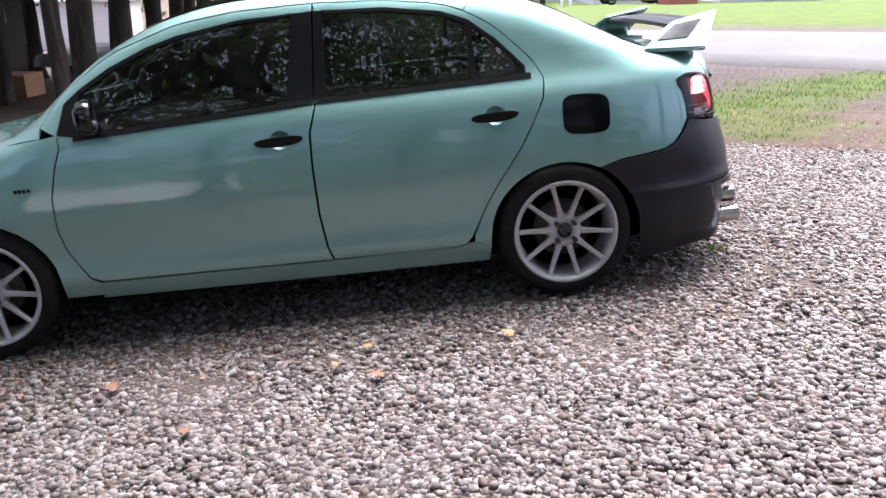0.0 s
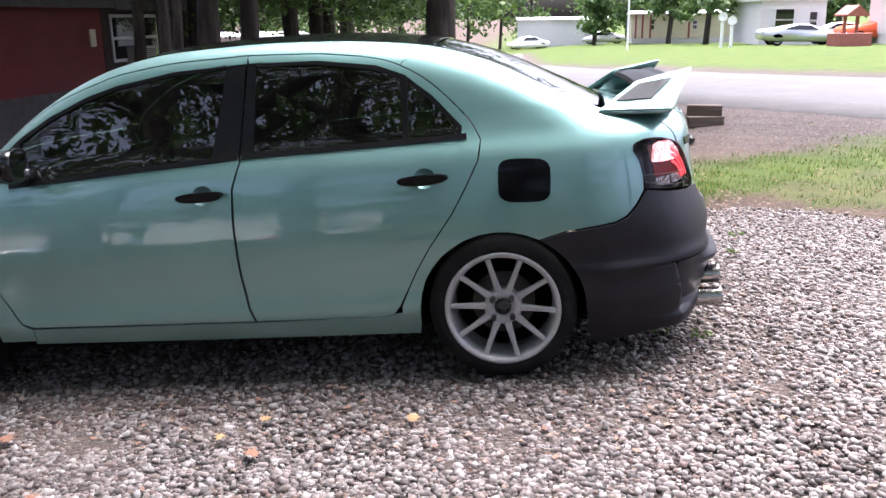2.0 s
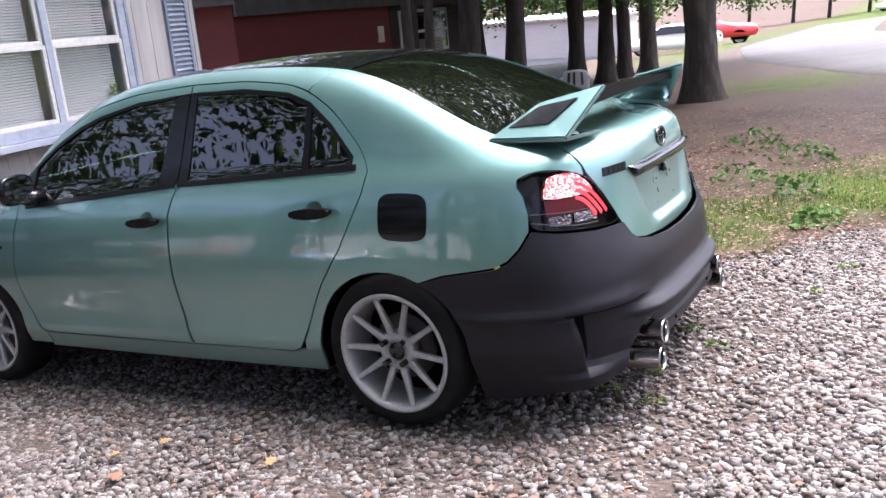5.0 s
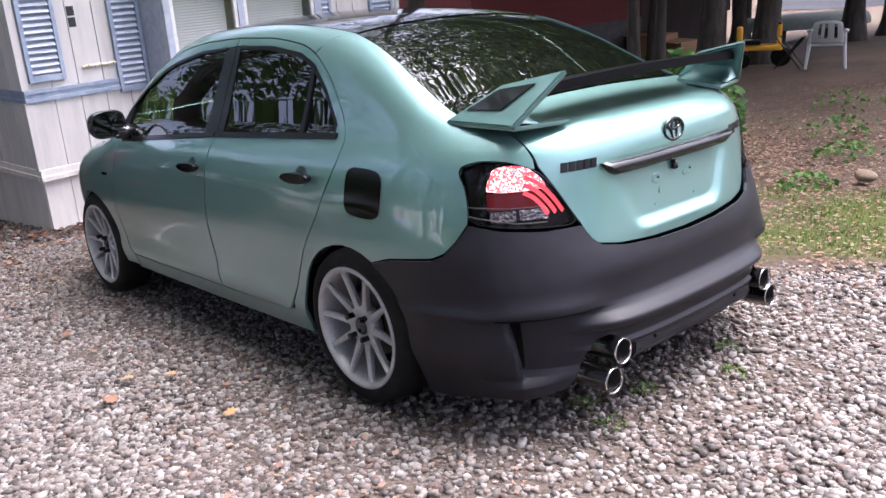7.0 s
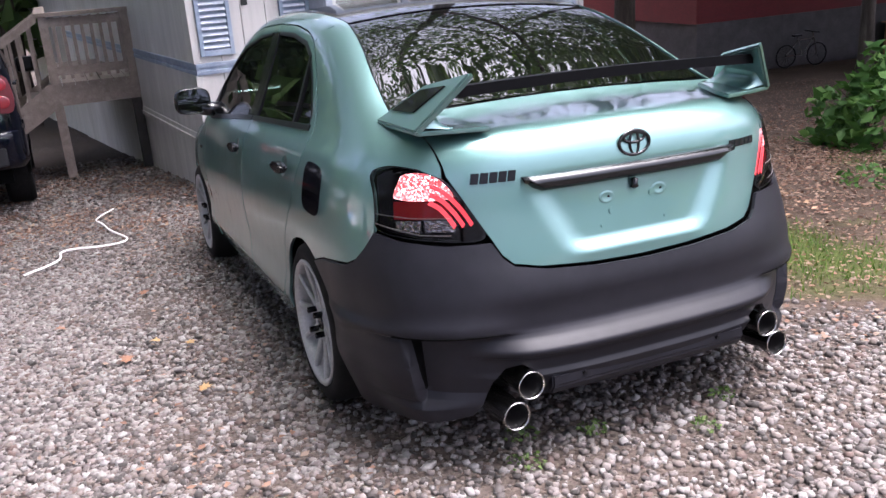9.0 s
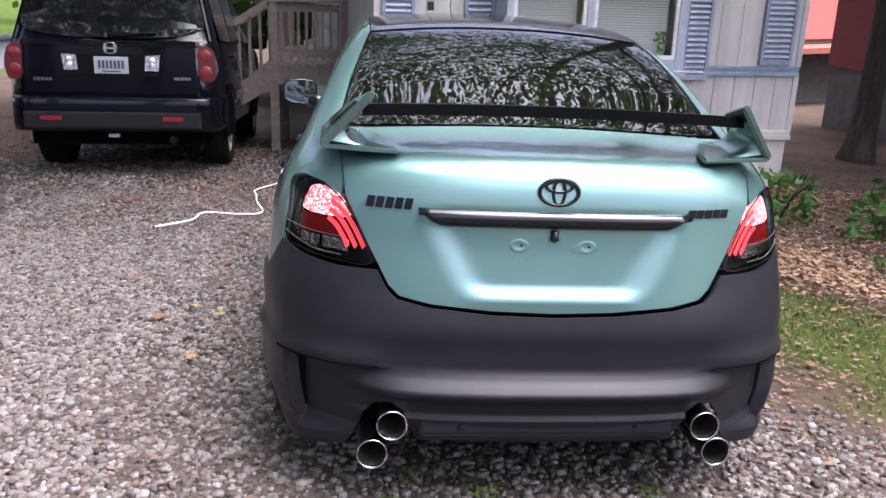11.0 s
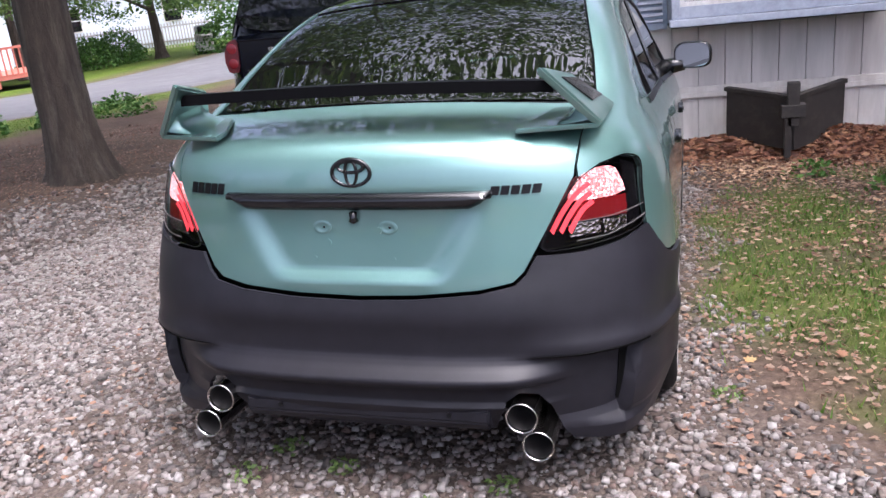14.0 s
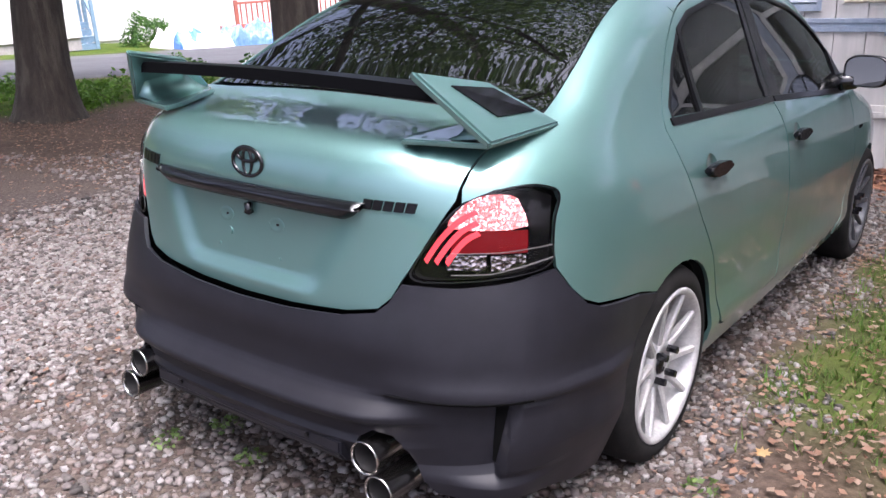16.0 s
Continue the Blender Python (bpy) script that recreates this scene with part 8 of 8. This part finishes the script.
shrub("shrub", -14.4, -22.2, 0.80, 0.95, 2400, 0.10, 25, "clipped round green shrub before a white home")
shrub("shrub", -31.4, -18.0, 1.5, 1.9, 3000, 0.16, 26, "wide dark green shrub by the fence")
shrub("shrub", -28.6, -23.2, 1.7, 1.0, 2200, 0.16, 27, "yellow green shrub by the fence")
shrub("shrub", -30.6, -23.8, 1.8, 1.3, 2200, 0.16, 29, "dark green shrub by the street")
tree(-30.5, -21.2, 0.22, 9, 5.6, 3.0, 14000, 31, "roadside tree with low spreading green crown", "street trees", leaf=0.24, low=14)
tree(-26.0, -24.5, 0.20, 9, 5.0, 3.6, 11000, 32, "roadside tree with low spreading green crown", "street trees", leaf=0.24, low=10)
tree(-37.0, -13.0, 0.22, 9, 5.6, 2.8, 12000, 33, "roadside tree with low spreading green crown", "street trees", leaf=0.24, low=14)
for i, (x, y) in enumerate(((-8.4, -10.2), (-9.6, -9.6), (-6.9, -10.6), (-10.8, -9.2))):
    shrub("weed_clump", x, y, 0.5, 0.42, 420, 0.10, 30 + i, "bright green weeds along the verge", "weeds")
for i, (x, y, r) in enumerate(((-3.7, -8.5, 0.30), (-4.2, -8.9, 0.40), (-3.2, -9.3, 0.45), (-4.9, -9.3, 0.42), (-5.6, -9.0, 0.40), (-6.2, -9.6, 0.45), (-2.5, -9.6, 0.4), (-3.9, -10.0, 0.5))):
    shrub("weed_clump", x, y, r, r * 0.75, 300, 0.085, 80 + i, "bright green weeds along the verge", "weeds", M_BRIGHT)
M_WEED = leaf_mat("weed_leaves", [(0.05, 0.085, 0.02), (0.075, 0.12, 0.03), (0.11, 0.16, 0.045)])
for i, (x, y, s) in enumerate(((0.84, -0.44, 0.08), (0.76, -0.15, 0.06), (0.13, 0.99, 0.07), (0.67, -0.37, 0.07), (0.80, 0.35, 0.06), (1.25, 0.9, 0.05), (0.95, 0.15, 0.06), (-3.2, 1.15, 0.10), (1.35, 1.3, 0.07))):
    g = np.random.default_rng(40 + i)
    k = 38
    s *= 0.8
    r_, a_ = s * np.sqrt(g.random(k)), g.uniform(0, 6.28, k)
    pos = np.column_stack([r_ * np.cos(a_), r_ * np.sin(a_), 0.012 + (s - r_) * 0.35 * g.random(k)])
    V, F = cards(pos, 0.022, g, 1.7, 0.1)
    V[:, 2] = np.maximum(V[:, 2], 0.004)
    wd_ = tagged(fast_mesh("weed", V, F, M_WEED), "small green weed growing through the gravel", "weed")
    wd_.matrix_basis = pose(x, y, gz(x, y) + 0.006)

# grass: blades in the thin lawn beside the drive
rng = np.random.default_rng(5)


def scatter(n, x0, x1, y0, y1, mask):
    p = np.column_stack([rng.uniform(x0, x1, n), rng.uniform(y0, y1, n)])
    return p[mask(p[:, 0], p[:, 1]) > rng.random(n)]


def clear_of_car(p, pad=0.0):
    return p[~((np.abs(p[:, 1]) < 0.80 + pad) & (p[:, 0] > -3.2 - pad) & (p[:, 0] < 0.70 + pad))]


p = np.concatenate([scatter(130000, -4.8, 6.0, 0.9, 9.0, lambda x, y: 0.9 * grass_mask(x, y) * smoothstep(-0.7, 0.4, wob(x, y, 5.0, 6.0))), scatter(60000, -4.2, 1.6, 0.9, 3.2, lambda x, y: 0.7 * grass_mask(x, y) * smoothstep(-0.6, 0.5, wob(x, y, 7.0, 3.0)))])
p = np.concatenate([p, scatter(30000, -15, 1, -12.5, -7.5, grass_mask)])
n = len(p)
h = rng.uniform(0.015, 0.05, n)
a = rng.uniform(0, 6.28, n)
w = 0.0025 + 0.003 * rng.random(n)
b0 = np.column_stack([p, ground_z(p[:, 0], p[:, 1])])
side = np.column_stack([np.cos(a), np.sin(a), np.zeros(n)]) * w[:, None]
tip = b0 + np.column_stack([np.cos(a + 1.5) * h * 0.6, np.sin(a + 1.5) * h * 0.6, h])
V = np.stack([b0 - side, b0 + side, tip], 1).reshape(-1, 3)
F = np.arange(3 * n).reshape(-1, 3)
tagged(fast_mesh("grass", V, F, M_BLADE), "thin green grass with yellowed blades", "grass", kind="stuff")

# dry leaves: thick by the house and under the trees, thin on the gravel
def litter_mask(x, y):
    g, s = gravel_mask(x, y), grass_mask(x, y)
    return np.clip((1 - g) * (1 - 0.88 * s) + 0.03 + 0.55 * dirt_shade_mask(x, y), 0, 1) * (0.35 + 0.65 * smoothstep(-0.4, 0.5, wob(x, y, 1.3, 9.0)))


p = np.concatenate([scatter(20000, -7, 3, 0.8, 9, litter_mask), scatter(19000, -5, 1.6, 0.85, 4.5, litter_mask), scatter(36000, -9, 2.5, -8, -0.85, litter_mask)])
p = clear_of_car(p)
pos = np.column_stack([p, ground_z(p[:, 0], p[:, 1]) + rng.uniform(0.008, 0.03, len(p))])
V, F = cards(pos, 0.034, rng, 1.5)
V[:, 2] = np.repeat(pos[:, 2], 4) + (V[:, 2] - np.repeat(pos[:, 2], 4)) * 0.28
tagged(fast_mesh("leaf_litter", V, F, M_DRY), "brown dry leaves scattered over the ground", "leaves", kind="stuff")
# coarse carpet of reddish brown leaves between the drive and the house
def carpet_mask(x, y):
    open_ = smoothstep(0.0, 0.5, y - drive_edge(x) + 0.15 * wob(x, y, 4.0, 2.0)) * (1 - 0.9 * grass_mask(x, y))
    return open_ * (0.25 + 0.75 * smoothstep(-0.35, 0.35, wob(x, y, 2.2, 7.0) + 0.5 * wob(x, y, 6.0, 1.0))) * smoothstep(-0.3, -1.8, x + 0.4 * (2.2 - y)) * smoothstep(6.5, 4.5, y)


M_CARPET = leaf_mat("brown_leaves", [(0.050, 0.022, 0.015), (0.085, 0.040, 0.026), (0.125, 0.066, 0.042), (0.19, 0.12, 0.08), (0.26, 0.19, 0.14)], 0.1)
p = scatter(30000, -5.2, 1.4, 0.85, 6.5, carpet_mask)
p = np.concatenate([p, scatter(9000, -8.0, -2.9, -2.6, -0.5, lambda x, y: 0.75 * smoothstep(-2.6, -4.2, x) * smoothstep(-0.5, 0.4, wob(x, y, 2.6, 3.0))), scatter(9000, -9.0, 1.5, -8.5, -4.0, lambda x, y: 0.5 * smoothstep(-0.3, 0.5, wob(x, y, 1.7, 5.0)))])
pos = np.column_stack([p, ground_z(p[:, 0], p[:, 1]) + rng.uniform(0.008, 0.035, len(p))])
V, F = cards(pos, 0.045, rng, 1.6)
V[:, 2] = np.repeat(pos[:, 2], 4) + (V[:, 2] - np.repeat(pos[:, 2], 4)) * 0.35
tagged(fast_mesh("leaf_carpet", V, F, M_CARPET), "coarse reddish brown fallen leaves beside the drive", "leaves", kind="stuff")
q = np.concatenate([rng.normal(size=(1500, 2)) * np.array((0.45, 0.22)) + np.array((-2.0, 2.35)), rng.normal(size=(500, 2)) * np.array((0.30, 0.25)) + np.array((-3.9, 1.35))])
pos = np.column_stack([q, ground_z(q[:, 0], q[:, 1]) + rng.uniform(0.015, 0.04, len(q))])
V, F = cards(pos, 0.05, rng, 1.6)
V[:, 2] = np.repeat(pos[:, 2], 4) + (V[:, 2] - np.repeat(pos[:, 2], 4)) * 0.35
M_TANLEAF = leaf_mat("tan_leaves", [(0.16, 0.095, 0.055), (0.25, 0.155, 0.09), (0.34, 0.24, 0.16)], 0.1)
tagged(fast_mesh("leaf_patch", V, F, M_TANLEAF), "patch of pale tan fallen leaves in the yard", "leaves", kind="stuff")
# mulch heap against the skirting
q = rng.normal(size=(5200, 2)) * np.array((0.32, 1.05)) + np.array((-4.75, 2.0))
q = q[(q[:, 0] > -5.25) | (q[:, 1] > 3.9)]
hz_ = 0.20 * np.exp(-((q[:, 0] + 4.85) / 0.42)**2 - ((q[:, 1] - 1.9) / 1.2)**2)
pos = np.column_stack([q, ground_z(q[:, 0], q[:, 1]) + hz_ * rng.uniform(0.75, 1.0, len(q)) + 0.01])
V, F = cards(pos, 0.085, rng, 1.5)
V[:, 2] = np.repeat(pos[:, 2], 4) + (V[:, 2] - np.repeat(pos[:, 2], 4)) * 0.4
M_MULCH = leaf_mat("leaf_mulch", [(0.07, 0.028, 0.018), (0.12, 0.048, 0.028), (0.17, 0.075, 0.04), (0.24, 0.13, 0.07)], 0.1)
tagged(fast_mesh("leaf_heap", V, F, M_MULCH), "heap of reddish brown leaves against the skirting", "leaves", kind="stuff")
hm = bmesh.new()
bmesh.ops.create_grid(hm, x_segments=24, y_segments=40, size=0.5)
for v in hm.verts:
    x, y = -4.70 + v.co.x * 1.2, 1.9 + v.co.y * 4.6
    hh = 0.20 * math.exp(-((x + 4.85) / 0.42)**2 - ((y - 1.9) / 1.2)**2)
    v.co = Vector((x, y, gz(x, y) + hh - 0.012))
tagged(put("leaf_mound", hm, varied("leaf_mould", (0.05, 0.022, 0.015), (0.12, 0.055, 0.033), 14, 0.95, (0.19, 0.11, 0.07), 0.8, 0.02), None, "", True), "mound of rotting leaves at the house base", "mound", kind="stuff")

# single fallen leaves that stand out on the gravel
M_YELLOW = varied("yellow_leaf", (0.20, 0.125, 0.045), (0.25, 0.165, 0.07), 40, 0.7, (0.28, 0.12, 0.04))
M_RUST = varied("rust_leaf", (0.13, 0.055, 0.028), (0.18, 0.085, 0.045), 40, 0.75, (0.14, 0.06, 0.03))
lobes = [(0, -0.5), (0.10, -0.34), (0.36, -0.40), (0.26, -0.16), (0.52, 0.02), (0.24, 0.10), (0.34, 0.36), (0.12, 0.26), (0, 0.55), (-0.12, 0.26), (-0.34, 0.36), (-0.24, 0.10), (-0.52, 0.02), (-0.26, -0.16), (-0.36, -0.40), (-0.10, -0.34)]


def leaf_bm(size, curl, seed):
    bm = bmesh.new()
    c = bm.verts.new((0, 0, 0.01))
    vs = [bm.verts.new((x * size, y * size, size * curl * (abs(x) * 1.2 + 0.25 * math.sin(5 * y + seed)))) for x, y in lobes]
    for i in range(len(vs)):
        bm.faces.new((c, vs[i], vs[(i + 1) % len(vs)]))
    return bm


for i, (x, y, s, mt, lb) in enumerate(((-0.34, -1.225, 0.085, M_YELLOW, "yellow fallen leaf on the gravel"), (-0.885, -1.48, 0.10, M_RUST, "rust brown fallen leaf on the gravel"), (-1.045, -1.345, 0.08, M_YELLOW, "yellow fallen leaf on the gravel"), (-1.93, -1.31, 0.10, M_RUST, "rust brown fallen leaf on the gravel"), (-0.92, -1.20, 0.07, M_YELLOW, "yellow fallen leaf on the gravel"), (-0.14, 1.08, 0.075, M_YELLOW, "yellow fallen leaf on the gravel"), (-0.23, 1.40, 0.07, M_RUST, "rust brown fallen leaf on the gravel"), (-1.55, -1.75, 0.09, M_RUST, "rust brown fallen leaf on the gravel"))):
    tagged(put("fallen_leaf", leaf_bm(s * 0.68, 0.22, i), mt, None, "", True, pose(x, y, gz(x, y) + 0.032, 4, 5, i * 77)), lb, "leaf", "fallen leaves")

# gravel: loose crushed stones over the near drive, six-sided chips with uneven corners
CHIP = np.array([(x, y, z) for x in (-1, 1) for y in (-1, 1) for z in (-1, 1)], float)
CHIP_F = np.array([(0, 1, 3, 2), (4, 6, 7, 5), (0, 4, 5, 1), (2, 3, 7, 6), (0, 2, 6, 4), (1, 5, 7, 3)])


def stones(name, n, x0, x1, y0, y1, size, label, seed):
    g = np.random.default_rng(seed)
    p = np.column_stack([g.uniform(x0, x1, n), g.uniform(y0, y1, n)])
    p = p[(np.hypot(p[:, 0] + 0.9, p[:, 1]) < 3.75) | (p[:, 0] < -1.2)]
    thin = 1 - 0.62 * smoothstep(0.95, 1.35, p[:, 1]) * smoothstep(0.9, 0.2, p[:, 0])
    p = p[gravel_mask(p[:, 0], p[:, 1]) * (1 - 0.60 * dirt_shade_mask(p[:, 0], p[:, 1])) * thin > g.random(len(p)) * 0.9 + 0.05]
    m = len(p)
    s = size * np.minimum(np.exp(g.normal(0, 0.36, m)), 1.75)
    sc = np.stack([s * g.uniform(0.85, 1.30, m), s * g.uniform(0.70, 1.0, m), s * g.uniform(0.50, 0.85, m)], 1)
    a, t = g.uniform(0, 6.28, m), g.uniform(-0.5, 0.5, m)
    V = CHIP[None] * sc[:, None, :] * g.uniform(0.56, 1.0, (m, 8, 3))
    ct, st = np.cos(t)[:, None], np.sin(t)[:, None]
    V = np.stack([V[..., 0] * ct - V[..., 2] * st, V[..., 1], V[..., 0] * st + V[..., 2] * ct], -1)
    ca, sa = np.cos(a)[:, None], np.sin(a)[:, None]
    V = np.stack([V[..., 0] * ca - V[..., 1] * sa, V[..., 0] * sa + V[..., 1] * ca, V[..., 2]], -1)
    V += np.column_stack([p, ground_z(p[:, 0], p[:, 1]) + s * g.uniform(0.0, 0.5, m)])[:, None, :]
    F = (CHIP_F[None] + (np.arange(m) * 8)[:, None, None]).reshape(-1, 4)
    ob = fast_mesh(name, V.reshape(-1, 3), F, M_STONE)
    ob.data.polygons.foreach_set("use_smooth", [True] * len(ob.data.polygons))
    return tagged(ob, label, "gravel", kind="stuff")


M_STONE = per_piece("crushed_stone", [(0.128, 0.111, 0.103), (0.157, 0.140, 0.134), (0.078, 0.066, 0.061), (0.187, 0.172, 0.164), (0.151, 0.130, 0.120), (0.055, 0.045, 0.042), (0.107, 0.085, 0.073), (0.168, 0.153, 0.146), (0.124, 0.102, 0.091), (0.035, 0.029, 0.026), (0.210, 0.197, 0.191), (0.078, 0.051, 0.042), (0.144, 0.122, 0.114), (0.101, 0.084, 0.079)], 0.8, True, 0.25, 90)
stones("gravel", 218000, -4.6, 3.2, -3.2, 2.1, 0.0094, "pinkish grey crushed stone gravel of the drive", 3)
stones("side_gravel", 18000, -9.0, -4.6, -3.2, 0.4, 0.0135, "pinkish grey crushed stone gravel beside the dark car", 6)
stones("far_gravel", 38000, -8.5, 3.5, -6.5, -3.2, 0.0135, "pinkish grey crushed stone gravel further off", 4)
